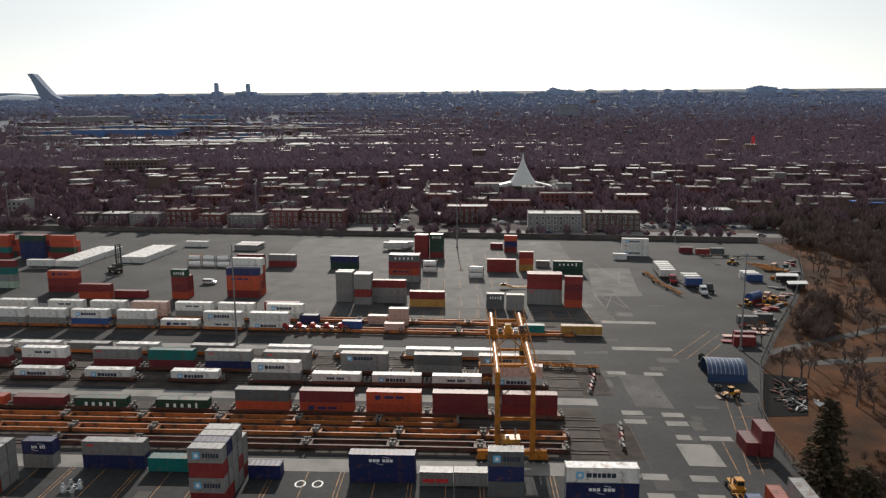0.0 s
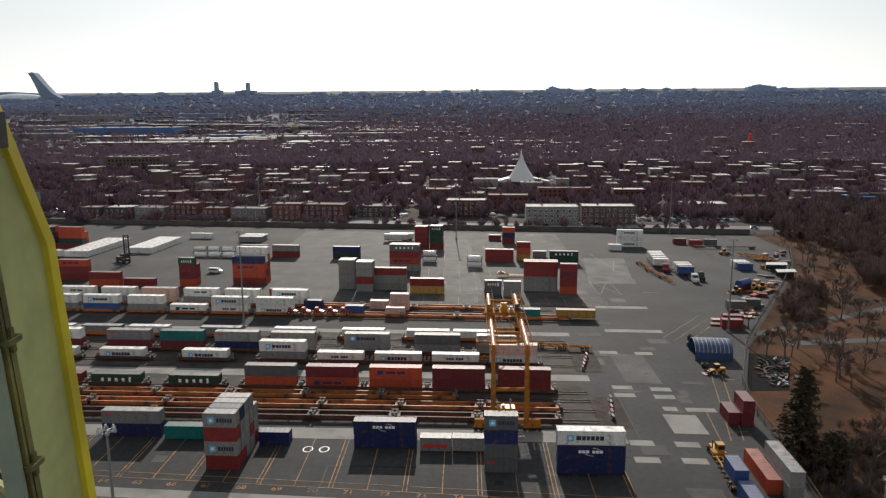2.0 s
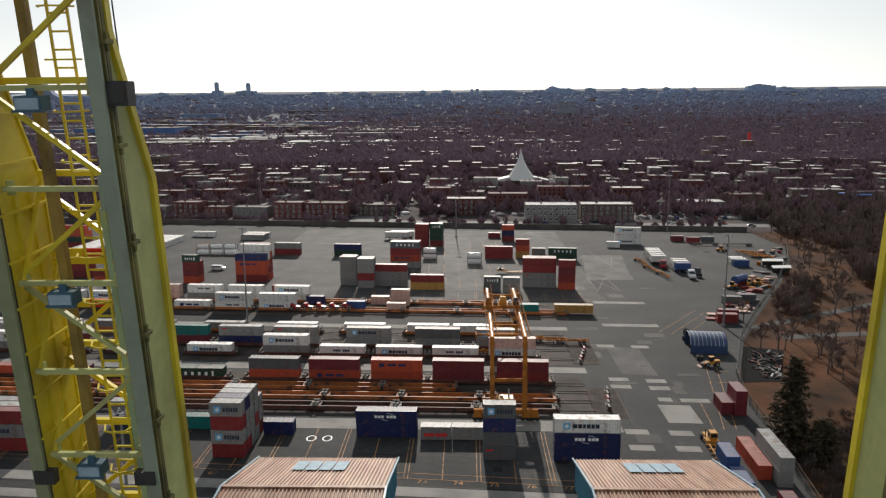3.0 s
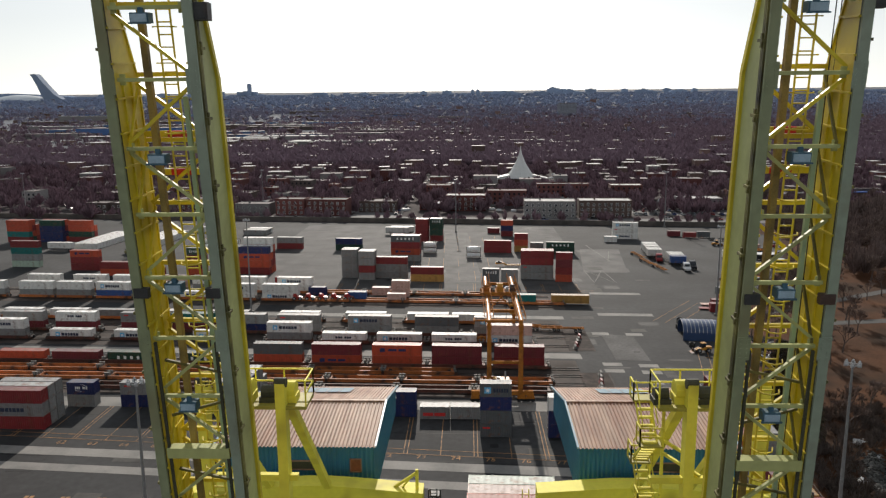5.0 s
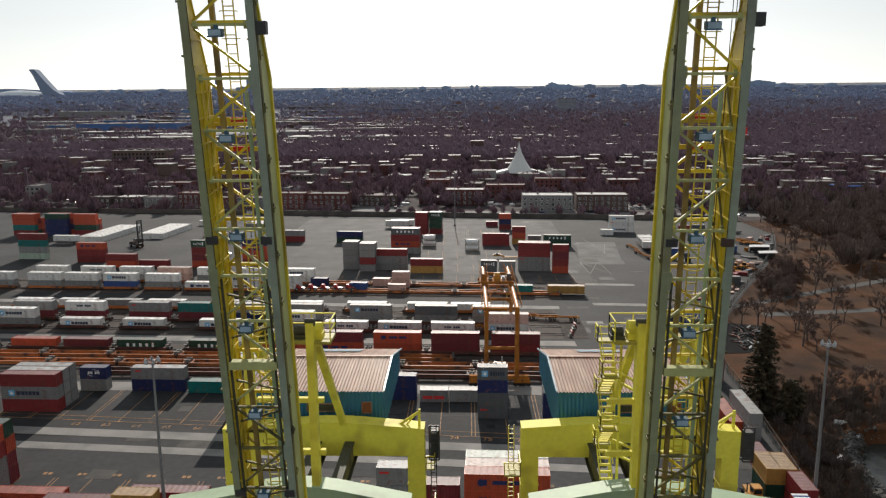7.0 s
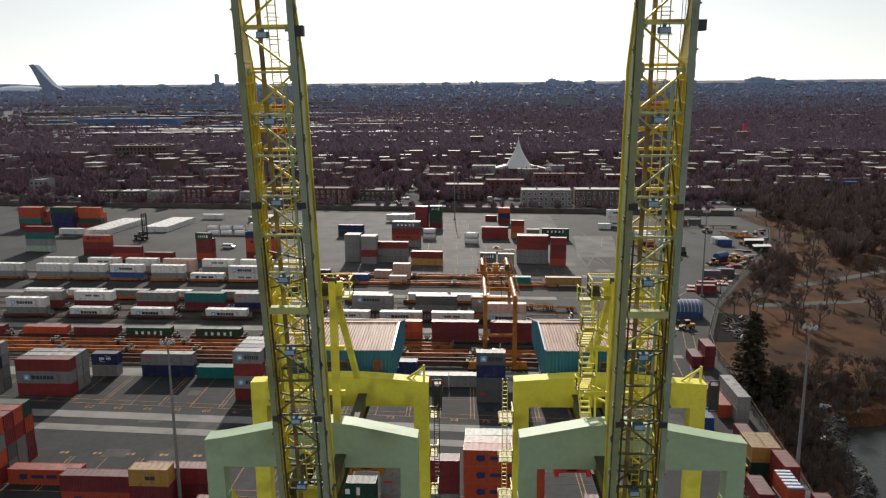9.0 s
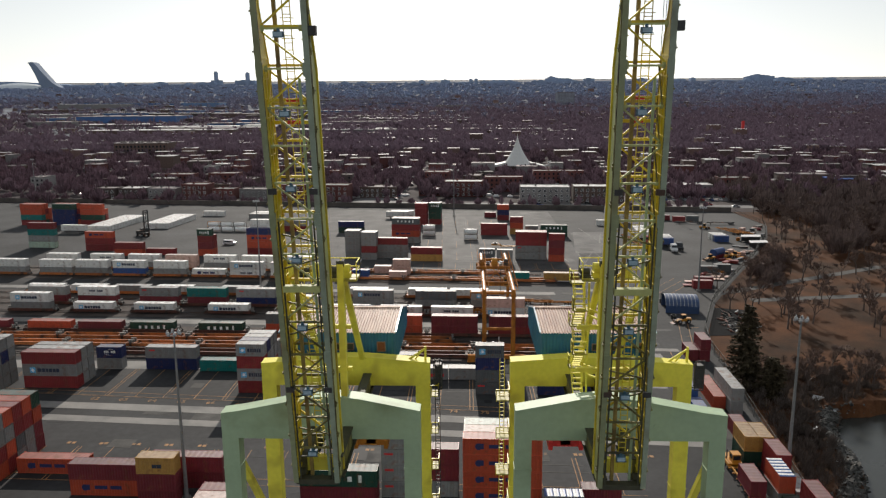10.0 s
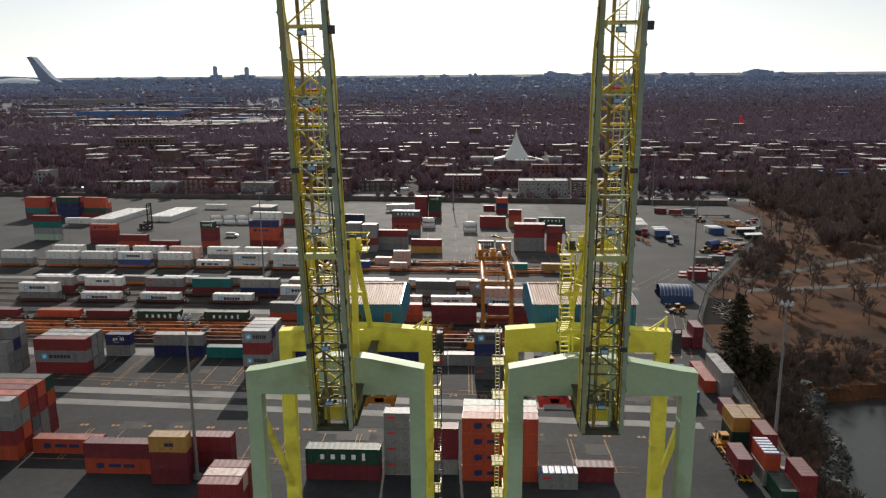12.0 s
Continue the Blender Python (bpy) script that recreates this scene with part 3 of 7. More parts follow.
# train on the near loaded track
for x, codes in ((-127.0, "m"), (-109.2, "o"), (-94.9, "m"), (-80.3, "dU"), (-61.2, "dU"), (-42.6, "o k"), (-27.9, "oH m"), (-12.8, "o oH"), (2.0, "m m"), (17.2, "r m")):
    loaded(x, 128.85, -0.0352, codes, "b", 14.8)
for x, codes in ((-125.9, "g wM"), (-106.4, "wM"), (-87.7, "wM"), (-65.1, "wM"), (-44.2, "g wM"), (-29.0, "wc"), (-13.9, "wM"), (1.0, "wc"), (15.8, "wM p")):
    loaded(x, 147.2, -0.041, codes, "b")
for x, codes in ((-125.2, "m g"), (-109.2, "m wc"), (-89.4, "m gL"), (-74.3, "m t"), (-58.9, "n gL"), (-43.3, "g gL"), (-23.0, "g gM"), (-4.0, "g k"), (12.6, "g gM")):
    loaded(x, 154.9, -0.0455, codes, "b")
for x, codes in ((-133.4, "w"), (-118.6, "wM"), (-103.9, "g"), (-89.5, "w"), (-67.8, "g"), (-45.9, "wM"), (-25.9, "w"), (-7.2, "w"), (6.1, "w")):
    loaded(x, 167.8, -0.0469, codes, "o")
for x, codes in ((-161.7, "g w"), (-144.1, "g w"), (-130.4, "g w"), (-116.3, "b wM"), (-101.1, "g w"), (-86.8, "wH"), (-72.8, "wc wM"), (-58.0, "wM w")):
    loaded(x, 191.4, -0.0596, codes, "o", 13.2)
for x, codes in ((-147.6, "g w"), (-130.3, "g wc"), (-115.5, "g w"), (-101.1, "p p"), (-86.2, "g wc"), (-71.8, "w w"), (-55.5, "w wM")):
    loaded(x, 201.9, -0.0632, codes, "o", 13.2)
# strings of empty cars
for y, slope, x0, count, key in ((119.2, -0.026, -119, 9, "o"), (124.95, -0.0282, -124, 8, "o"), (113.3, -0.025, -67, 6, "b"), (192.6, -0.0596, -37, 5, "o"), (203.1, -0.0632, -34, 4, "o")):
    for k in range(count):
        x = x0 + 17.6 * k
        well_car(x, y + slope * x, key, 17.4, math.degrees(math.atan(slope)))

# ---- container stacks of the yard ----
block(-86.6, 92.5, W40, ["r gM r", "g g g", "g g g"], 2.62, -1.2)
block(-103.0, 89.6, W40, ["g gM g", "g g n g", "g g g g"], 2.62, -1.1)
stack(-75.9, 104.2, W20, "g nC", -1.4)
stack(-64.2, 104.2, W40, "n gL", -1.4)
stack(-51.0, 103.0, W40, "t", -1.1)
block(-38.1, 90.2, W20, ["r gM r gM", "r g g n", "g g g g", "g r g g", "r g g"], 2.62, -1.4)
stack(-31.1, 100.5, W20, "n", -1.2)
stack(-12.1, 99.7, W40, "n nC", -1.3)
stack(0.9, 98.4, W20, "gB", -1.1)
stack(7.2, 98.5, W20, "g", -1.2)
# This pile's greys are darkened: shade on its fronts put into the paint.
stack(13.2, 89.9, W20, "kL k n kM", -1.2)
stack(26.3, 89.8, W40, "n nC wM", -1.2)
# rear yard
stack(-179.2, 252.9, W40, "v g t r", -4.7)
block(-201.4, 312.8, W40, ["n n n d", "o n r o"], 2.62, -6.1)
block(-186.6, 312.3, W40, ["r d o o", "o r o"], 2.62, -6.1)
block(-218.2, 313.0, W40, ["r t o o", "d o r o", "r o o"], 2.62, -6.7)
block(-175.1, 294.0, W40, ["w"] * 14, 2.62, -5.3)
block(-148.9, 302.2, W40, ["w"] * 12, 2.62, -5.0)
stack(-134.1, 343.2, W40, "wM", -6.4)
block(-105.5, 332.4, W40, ["g", "g", "g", "w"], 2.62, -6.1)
stack(-92.0, 293.3, W40, "r m", -5.8)
stack(-78.0, 293.0, W40, "r g", -5.8)
block(-98.5, 235.6, W20, ["o m r dU", "o r r"], 2.62, -5.3)
block(-78.9, 238.0, W40, ["r o oH n", "o r o w", "o r r o w"], 2.62, -4.9)
stack(-150.6, 246.2, W40, "r r oH", -4.3)
stack(-133.4, 235.9, W40, "o r", -4.2)
stack(-120.8, 237.0, W40, "r", -4.0)
stack(-60.3, 220.3, W40, "r", -4.0)
stack(-49.8, 289.1, W40, "d n", -5.2)
block(-37.3, 231.5, W20, ["g g g g", "g g g g"], 2.62, -4.4)
block(-30.3, 227.8, W20, ["g r g g", "g g g g"], 2.62, -4.3)
stack(-24.3, 230.7, W40, "g g r", -4.6)
stack(-10.4, 224.9, W40, "y r", -4.1)
block(-14.7, 311.9, W20, ["r r r r", "r r r r"], 2.62, -7.6)
block(-7.7, 313.1, W20, ["r d d dU", "r m d d"], 2.62, -6.1)
block(-21.7, 263.6, W40, ["g oH r kU", "g r r r"], 2.62, -5.6)
stack(18.0, 282.2, W40, "r r", -5.2)
stack(27.4, 326.1, W20, "r n o", -6.4)
stack(21.0, 336.0, W20, "m", -6.0)
stack(31.7, 284.3, W20, "y o r", -5.0)
stack(45.3, 277.8, W40, "d dU", -6.1)
stack(39.5, 292.1, W20, "g", -4.7)
stack(16.2, 221.7, W20, "k kU", -3.7)
stack(23.0, 220.1, W20, "g g", -3.6)
block(30.6, 228.3, W40, ["g gL r r", "g g r r"], 2.62, -4.9)
stack(43.2, 224.1, W20, "o r m r", -5.3)
stack(81.7, 317.6, W40, "wM wL wM", -7.1)
# stacks in the foreground
block(-78.6, 51.6, W40, ["o r g g", "r o g o", "g k r r", "g g r o", "m m o d"], 2.62, -1.6)
stack(-65.2, 54.2, W40, "oH", -1.3)
stack(-52.3, 47.1, W40, "oH m", -1.2)
stack(-39.7, 43.9, W20, "m m yS", -1.2)
stack(-40.5, 49.9, W40, "m m", -1.3)
block(-28.5, 34.2, W20, ["m r", "r p", "r r"], 2.62, -0.9)
stack(-14.9, 45.7, W40, "m dU", -1.1)
stack(-2.2, 47.4, W20, "gL gL gL gL", -1.5)
stack(3.9, 47.7, W20, "g m m", -1.4)
block(10.7, 45.7, W40, ["oH oH oH oH", "r o o p", "o r p v"], 2.62, -1.6)
stack(23.0, 43.2, W20, "gL", -1.0)
stack(29.1, 45.5, W20, "m", -1.1)
# piles standing end-on along the fence
for x, y, length, codes in ((63.6, 82.8, W40, "o"), (66.2, 80.2, W40, "g g"), (63.3, 68.2, W20, "m"), (60.9, 58.5, W20, "d y"), (63.2, 58.4, W20, "d y"), (63.5, 51.8, W20, "r r"), (61.1, 44.7, W20, "g o"), (63.8, 38.0, W20, "r r"), (64.1, 45.2, W20, "g"), (61.3, 38.3, W20, "d"), (58.3, 76.5, W20, "b"), (66.9, 111.5, W20, "m"), (69.5, 110.9, W20, "m m")):
    stack(x, y, length, codes, 88)


# ---- ship-to-shore cranes ----
def rail_line(bm, points, height=1.0):
    """A handrail along points: posts, a top and a middle bar."""
    for a, b in zip(points, points[1:]):
        a, b = Vector(a), Vector(b)
        for h in (height, height * 0.5):
            beam(bm, a + Vector((0, 0, h)), b + Vector((0, 0, h)), 0.05)
        n = max(1, round((b - a).length / 0.9))
        for k in range(n + 1):
            p = a.lerp(b, k / n)
            beam(bm, p, p + Vector((0, 0, height)), 0.05)


def boom(low, high, foot_y, lean, tall=78.0):
    """The raised lattice boom. low and high: outer left and right x at z 43.4 and at z 66; foot_y: its front at the foot."""
    y0, deep, z0 = foot_y, 1.5, 43.1
    ob = thing("raised_boom", "upright yellow-green lattice boom hinged to a harbour crane", "crane boom", pose(0, foot_y, 43.4) @ pose(0, 0, 0, lean) @ pose(0, -foot_y, -43.4), "raised booms")

    def xs(z):
        k = (z - 43.4) / 22.6
        return low[0] + (high[0] - low[0]) * k, low[1] + (high[1] - low[1]) * k

    def depth(z):
        return deep if z <= 63.2 else deep - 0.95 * min(1.0, (z - 63.2) / 2.6)

    def run(bm, side, a, b, ya, yb, heights, to_depth=False):
        """A bar along a chord: from a to b across (inwards from the outer face) and from ya to yb in depth."""
        s, rows = 1 if side == 0 else -1, []
        for z in heights:
            x, far = xs(z)[side], depth(z) + yb if to_depth else yb
            near = depth(z) + ya if to_depth and ya < 0 else ya
            rows.append([bm.verts.new((x + s * a, y0 + near, z)), bm.verts.new((x + s * b, y0 + near, z)), bm.verts.new((x + s * b, y0 + far, z)), bm.verts.new((x + s * a, y0 + far, z))])
        for p, q in zip(rows, rows[1:]):
            for k in range(4):
                bm.faces.new((p[k], p[(k + 1) % 4], q[(k + 1) % 4], q[k]))
        bm.faces.new(rows[0]), bm.faces.new(rows[-1])

    def chord(side):
        s = 1 if side == 0 else -1
        tall_run = (z0, 53.0, 63.2, 65.8, tall)
        web, skin, flange, back, ribs = bmesh.new(), bmesh.new(), bmesh.new(), bmesh.new(), bmesh.new()
        run(web, side, 0.07, 0.22, 0.07, -0.05, tall_run, True)
        c = part("chord", web, boom_yellow, ob)
        run(skin, side, 0.03, 0.066, 0.30, -0.22, tall_run, True)
        seam = bmesh.new()
        run(seam, side, 0.222, 0.25, 0.072, 0.11, (z0, tall))
        part("seam", seam, crane_dark, c, "grimy seam behind the front plate")
        part("outer_plate", skin, crane_pale, c, "sun-bleached pale green outer plate")
        run(flange, side, 0.0, 0.24, 0.0, 0.07, (z0, tall))
        part("front_flange", flange, crane_blue_grey if side else crane_grey, c, "weathered grey-green front plate")
        run(back, side, -0.03, 0.26, -0.06, 0.0, tall_run, True)
        run(back, side, -0.05, 0.065, -0.22, -0.06, tall_run, True)
        part("rear_flange", back, boom_yellow, c)
        # ledge with a rail and its clamps along the outer plate
        rail, clamps = bmesh.new(), bmesh.new()
        run(rail, side, -0.03, 0.03, 0.12, 0.17, (z0, 63.0, tall))
        part("trolley_rail", rail, girder_olive, c, "dark greasy rail beside the flange")
        bm = bmesh.new()
        run(bm, side, -0.03, 0.065, 0.20, 0.30, (z0, 63.0, tall))
        part("rail_ledge", bm, girder_olive, c)
        z = 44.0
        while z < 74:
            x = xs(z)[side]
            box(clamps, min(x - s * 0.10, x + s * 0.03), max(x - s * 0.10, x + s * 0.03), y0 + 0.09, y0 + 0.36, z, z + 0.07)
            box(clamps, min(x - s * 0.07, x + s * 0.03), max(x - s * 0.07, x + s * 0.03), y0 + 0.20, y0 + 0.27, z - 0.12, z + 0.19)
            z += 1.66
        tagged(part("rail_clamp", clamps, girder_olive, c), kind="stuff")
        # stiffeners on the inner face
        z = z0 + 0.6
        while z < 64.5:
            x, far = xs(z)[side], depth(z)
            box(ribs, min(x + s * 0.22, x + s * 0.30), max(x + s * 0.22, x + s * 0.30), y0 + 0.07, y0 + far - 0.05, z - 0.025, z + 0.025)
            z += 0.83
        run(ribs, side, 0.22, 0.27, 0.52, 0.60, (z0, 63.2))
        run(ribs, side, 0.22, 0.27, 0.98, 1.05, (z0, 63.2))
        part("stiffener", ribs, boom_yellow, c)
        # joint plates and bolts where the flange is spliced
        for z in (49.9, 56.6, 63.2):
            bm = bmesh.new()
            x = xs(z)[side]
            box(bm, min(x - s * 0.01, x + s * 0.31), max(x - s * 0.01, x + s * 0.31), y0 - 0.02, y0, z - 0.3, z + 0.3)
            for q in range(10):
                bx, bz = x + s * (0.07 + 0.16 * (q % 2)), z - 0.24 + 0.12 * (q // 2)
                box(bm, bx - 0.02, bx + 0.02, y0 - 0.04, y0 - 0.02, bz - 0.02, bz + 0.02)
            part("splice_plate", bm, crane_blue_grey if side else crane_grey, c)
        for z in (48.2, 57.9):
            bm = bmesh.new()
            x = xs(z)[side]
            box(bm, min(x + s * 0.05, x + s * 0.42), max(x + s * 0.05, x + s * 0.42), y0 - 0.05, y0 + 0.12, z - 0.13, z + 0.13)
            part("sensor_box", bm, dark_steel, c)

    chord(0), chord(1)
    levels = [53.28 + 1.66 * j for j in range(-5, 14)]
    for k, z in enumerate(levels):
        j = k - 5
        l, r = xs(z)
        bm = bmesh.new()
        beam(bm, (l + 0.3, y0 + 0.2, z), (r - 0.3, y0 + 0.2, z), 0.30 if j == 0 else 0.09, 0.30 if j == 0 else 0.09)
        for x in (l + 0.36, r - 0.36):
            prism(bm, [(x - 0.07, z - 0.13), (x + 0.07, z - 0.13), (x + 0.07, z + 0.13), (x - 0.07, z + 0.13)], y0 + 0.3, y0 + 0.33)
        # Low struts and braces go olive: shade inside the boom is in the colour.
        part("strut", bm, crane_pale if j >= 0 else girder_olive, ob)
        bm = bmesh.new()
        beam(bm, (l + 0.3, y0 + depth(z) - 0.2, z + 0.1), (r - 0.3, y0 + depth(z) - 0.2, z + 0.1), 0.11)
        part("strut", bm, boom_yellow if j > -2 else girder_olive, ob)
        if k + 1 < len(levels):
            zn = levels[k + 1]
            l2, r2 = xs(zn)
            bm = bmesh.new()
            a, b = ((l + 0.30, z + 0.12), (r2 - 0.30, zn - 0.12)) if j % 2 else ((r - 0.30, z + 0.12), (l2 + 0.30, zn - 0.12))
            beam(bm, (a[0], y0 + 0.36, a[1]), (b[0], y0 + 0.36, b[1]), 0.09, 0.08)
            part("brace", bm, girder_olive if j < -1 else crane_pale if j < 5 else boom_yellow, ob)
            if z < 63:
                bm = bmesh.new()
                beam(bm, (l + r - a[0], y0 + deep - 0.3, a[1]), (l2 + r2 - b[0], y0 + deep - 0.3, b[1]), 0.09)
                part("brace", bm, boom_yellow, ob)
                for side, s in ((0, 1), (1, -1)):
                    bm = bmesh.new()
                    x, x2 = xs(z)[side] + s * 0.34, xs(zn)[side] + s * 0.34
                    beam(bm, (x, y0 + 0.25, z), (x2, y0 + deep - 0.2, zn), 0.06)
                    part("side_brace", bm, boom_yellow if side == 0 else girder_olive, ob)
        if j % 2:
            m = l + (r - l) * 0.46
            bm = bmesh.new()
            box(bm, m - 0.22, m + 0.22, y0 + 0.0, y0 + 0.30, z - 0.36, z - 0.12)
            box(bm, m - 0.26, m + 0.26, y0 - 0.04, y0 + 0.02, z - 0.38, z - 0.34)
            box(bm, m - 0.06, m + 0.06, y0 + 0.1, y0 + 0.22, z - 0.14, z)
            lamp = part("floodlight", bm, material_once("lamp_casing"), ob, "blue-grey floodlight box")
            bm = bmesh.new()
            box(bm, m - 0.19, m + 0.19, y0 - 0.03, y0, z - 0.33, z - 0.15)
            part("lens", bm, skylight, lamp)
    # ladder with safety hoops, access post, pipes and hanging ropes
    la, lb = xs(z0), xs(76)
    ma, mb = (la[0] * 0.6 + la[1] * 0.4), (lb[0] * 0.6 + lb[1] * 0.4)
    for off, w, mat, zt in ((-0.12, 0.16, crane_grime_yellow, 76), (0.75, 0.11, crane_green, 62.8)):
        bm = bmesh.new()
        k = (zt - z0) / (76 - z0)
        beam(bm, (ma + off, y0 + 0.75, z0), (ma + off + (mb - ma) * k, y0 + 0.75, zt), w)
        part("post", bm, mat, ob)
    ladder = thing_part("ladder", ob)
    for off in (0.18, 0.52):
        bm = bmesh.new()
        beam(bm, (ma + off, y0 + 0.95, z0 + 0.6), (mb + off, y0 + 0.95, 76), 0.04)
        part("stile", bm, boom_yellow, ladder)
    rungs = bmesh.new()
    z = z0 + 0.8
    while z < 75.5:
        k = (z - z0) / (76 - z0)
        x = ma + (mb - ma) * k
        beam(rungs, (x + 0.18, y0 + 0.95, z), (x + 0.52, y0 + 0.95, z), 0.035)
        z += 0.30
    tagged(part("rung", rungs, boom_yellow, ladder), kind="stuff")
    hoops = bmesh.new()
    z = z0 + 1.6
    while z < 75:
        k = (z - z0) / (76 - z0)
        x = ma + (mb - ma) * k + 0.35
        pts = [(x + 0.3 * math.cos(a), y0 + 0.95 - 0.32 * math.sin(a), z) for a in (0, 0.8, 1.57, 2.3, 3.14)]
        for p, q in zip(pts, pts[1:]):
            beam(hoops, p, q, 0.03)
        z += 0.86
    tagged(part("hoop", hoops, boom_yellow, ladder), kind="stuff")
    for side, s in ((0, 1), (1, -1)):
        bm = bmesh.new()
        beam(bm, (la[side] + s * 0.36, y0 + 0.12, z0), (xs(56.5)[side] + s * 0.36, y0 + 0.12, 56.5), 0.07)
        part("cable_tray", bm, crane_dark, ob, "dark greasy cable tray along the chord")
    for k in range(7):
        z = 45.8 + 1.66 * k
        l, r = xs(z)
        bm = bmesh.new()
        beam(bm, (l + 0.3, y0 + 0.7, z), (r - 0.3, y0 + 0.7, z + (0.5 if k % 2 else -0.4)), 0.07)
        part("tie_rod", bm, girder_olive, ob)
    for off in (1.0, 1.12, 1.2):
        bm = bmesh.new()
        beam(bm, (ma + off, y0 + 1.1, 47), (mb + off, y0 + 1.1, 77), 0.028, sides=5)
        part("rope", bm, rubber, ob)
    # hinge pin and end plate at the foot
    bm = bmesh.new()
    box(bm, la[0] + 0.1, la[1] - 0.1, y0 + 0.1, y0 + 0.5, z0 - 0.15, z0 + 0.12)
    for x in (la[0] + 0.25, la[1] - 0.25):
        drum(bm, (x, y0 + 0.8, z0 + 0.1), 0.26, 0.42, "x", 12)
    part("hinge", bm, crane_dark, ob, "grimy hinge with pins at the boom foot")
    # cross walkway with a striped barrier part way up
    l, r = xs(61.2)
    for z in (60.75, 61.75):
        w = (r - l - 0.6) / 3
        for k, (mat, lab) in enumerate(((boom_yellow, "yellow"), (mark_red, "red"), (boom_yellow, "yellow"))):
            bm = bmesh.new()
            box(bm, l + 0.3 + w * k, l + 0.3 + w * (k + 1), y0 + 1.3, y0 + 1.36, z, z + 0.16)
            part("barrier", bm, mat, ob, f"{lab} length of a striped barrier")


MADE = {}


def material_once(name):
    if name not in MADE:
        MADE[name] = material(name, (0.05, 0.12, 0.17), 0.6, vary=0.15)
    return MADE[name]


crane_grime_yellow = material("crane_rusty_yellow", (0.34, 0.24, 0.06), 0.65, vary=0.3, grain=1.0, dirt=(0.10, 0.07, 0.03), dirt_amount=0.6, dirt_scale=0.8)
# Olive for grime and for painted shade in boom and girders.
girder_olive = material("crane_grime_shade_olive", (0.20, 0.18, 0.05), 0.65, vary=0.3, grain=0.8, dirt=(0.03, 0.028, 0.015), dirt_amount=0.7, dirt_scale=0.9)
orange_rust = material("rusty_window_sheet", (0.22, 0.07, 0.025), 0.7, vary=0.3)
grating = material("walkway_grating", (0.34, 0.30, 0.05), 0.6, vary=0.2)


def thing_part(name, parent):
    ob = new(name)
    ob.empty_display_size = 0.3
    ob.parent = parent
    return ob


def machine_house(x0, x1):
    y0, y1, z0, ze, zf, yr, zr = -12.4, -1.4, 43.6, 46.42, 45.15, -7.6, 46.75
    house = thing("machine_house", "blue sheet-metal machine house with rusty roof, on a harbour crane", "machine house", group="machine houses")
    wall = bmesh.new()
    for y, s in ((y0, 1), (y1, -1)):
        row = [(wall.verts.new((x0 + a, y + s * i, z0)), wall.verts.new((x0 + a, y + s * i, ze if s > 0 else zf))) for a, i in wave(x1 - x0, 0.22, 0.035)]
        for p, q in zip(row, row[1:]):
            wall.faces.new((p[0], q[0], q[1], p[1]))
    for x, s in ((x0, 1), (x1, -1)):
        pts = wave(y1 - y0, 0.22, 0.035)
        row = []
        for a, i in pts:
            y = y0 + a
            low = ze if y < yr else zf
            top = low + (zr - low) * (1 - abs(y - yr) / ((yr - y0) if y < yr else (y1 - yr)))
            row.append((wall.verts.new((x + s * i, y, z0)), wall.verts.new((x + s * i, y, top))))
        for p, q in zip(row, row[1:]):
            wall.faces.new((p[0], q[0], q[1], p[1]))
    part("wall", wall, house_blue, house, "blue ribbed sheet-metal walls")
    for ya, za, yb, zb, nm in ((y0 - 0.18, ze - 0.02, yr, zr, 0), (yr, zr, y1 + 0.18, zf - 0.02, 1)):
        roof = bmesh.new()
        row = [(roof.verts.new((x0 - 0.12 + a, ya, za + 0.05 - i)), roof.verts.new((x0 - 0.12 + a, yb, zb + 0.05 - i))) for a, i in wave(x1 - x0 + 0.24, 0.19, 0.05)]
        for p, q in zip(row, row[1:]):
            roof.faces.new((p[0], q[0], q[1], p[1]))
        part("roof", roof, rust_roof, house, "rusty corrugated roof slope")
    bm = bmesh.new()
    beam(bm, (x0 - 0.14, yr, zr + 0.06), (x1 + 0.14, yr, zr + 0.06), 0.2, 0.08)
    part("ridge_cap", bm, rust_roof, house)
    edge = bmesh.new()
    for x in (x0 - 0.12, x1 + 0.12):
        beam(edge, (x, y0 - 0.2, ze + 0.04), (x, yr, zr + 0.07), 0.09)
        beam(edge, (x, yr, zr + 0.07), (x, y1 + 0.2, zf + 0.04), 0.09)
    part("verge_trim", edge, skylight, house, "pale blue roof edge trim")
    m = (x0 + x1) / 2
    slope = (zr - zf) / (y1 - yr)
    for k in range(4):
        bm = bmesh.new()
        xa = m - 1.4 + k * 0.72
        v = [bm.verts.new((x, y, zr - (y - yr) * slope + 0.13)) for x, y in ((xa, yr + 3.2), (xa + 0.66, yr + 3.2), (xa + 0.66, yr + 5.2), (xa, yr + 5.2))]
        bm.faces.new(v)
        part("skylight", bm, skylight, house, "pale translucent roof light")
    for xa, w, za, zb in ((x1 - 1.15, 0.5, 45.1, 45.7), (x0 + 3.4, 1.5, 45.2, 45.6)):
        bm = bmesh.new()
        box(bm, xa, xa + w, y0 - 0.03, y0 + 0.05, za, zb)
        win = part("window", bm, orange_rust if w < 1 else crane_dark, house)
        bm = bmesh.new()
        for a in (xa - 0.03, xa + w):
            box(bm, a, a + 0.05, y0 - 0.07, y0, za - 0.04, zb + 0.04)
        for c in (za - 0.05, zb):
            box(bm, xa - 0.03, xa + w + 0.05, y0 - 0.07, y0, c, c + 0.05)
        part("frame", bm, rust_roof, win)
    bm = bmesh.new()
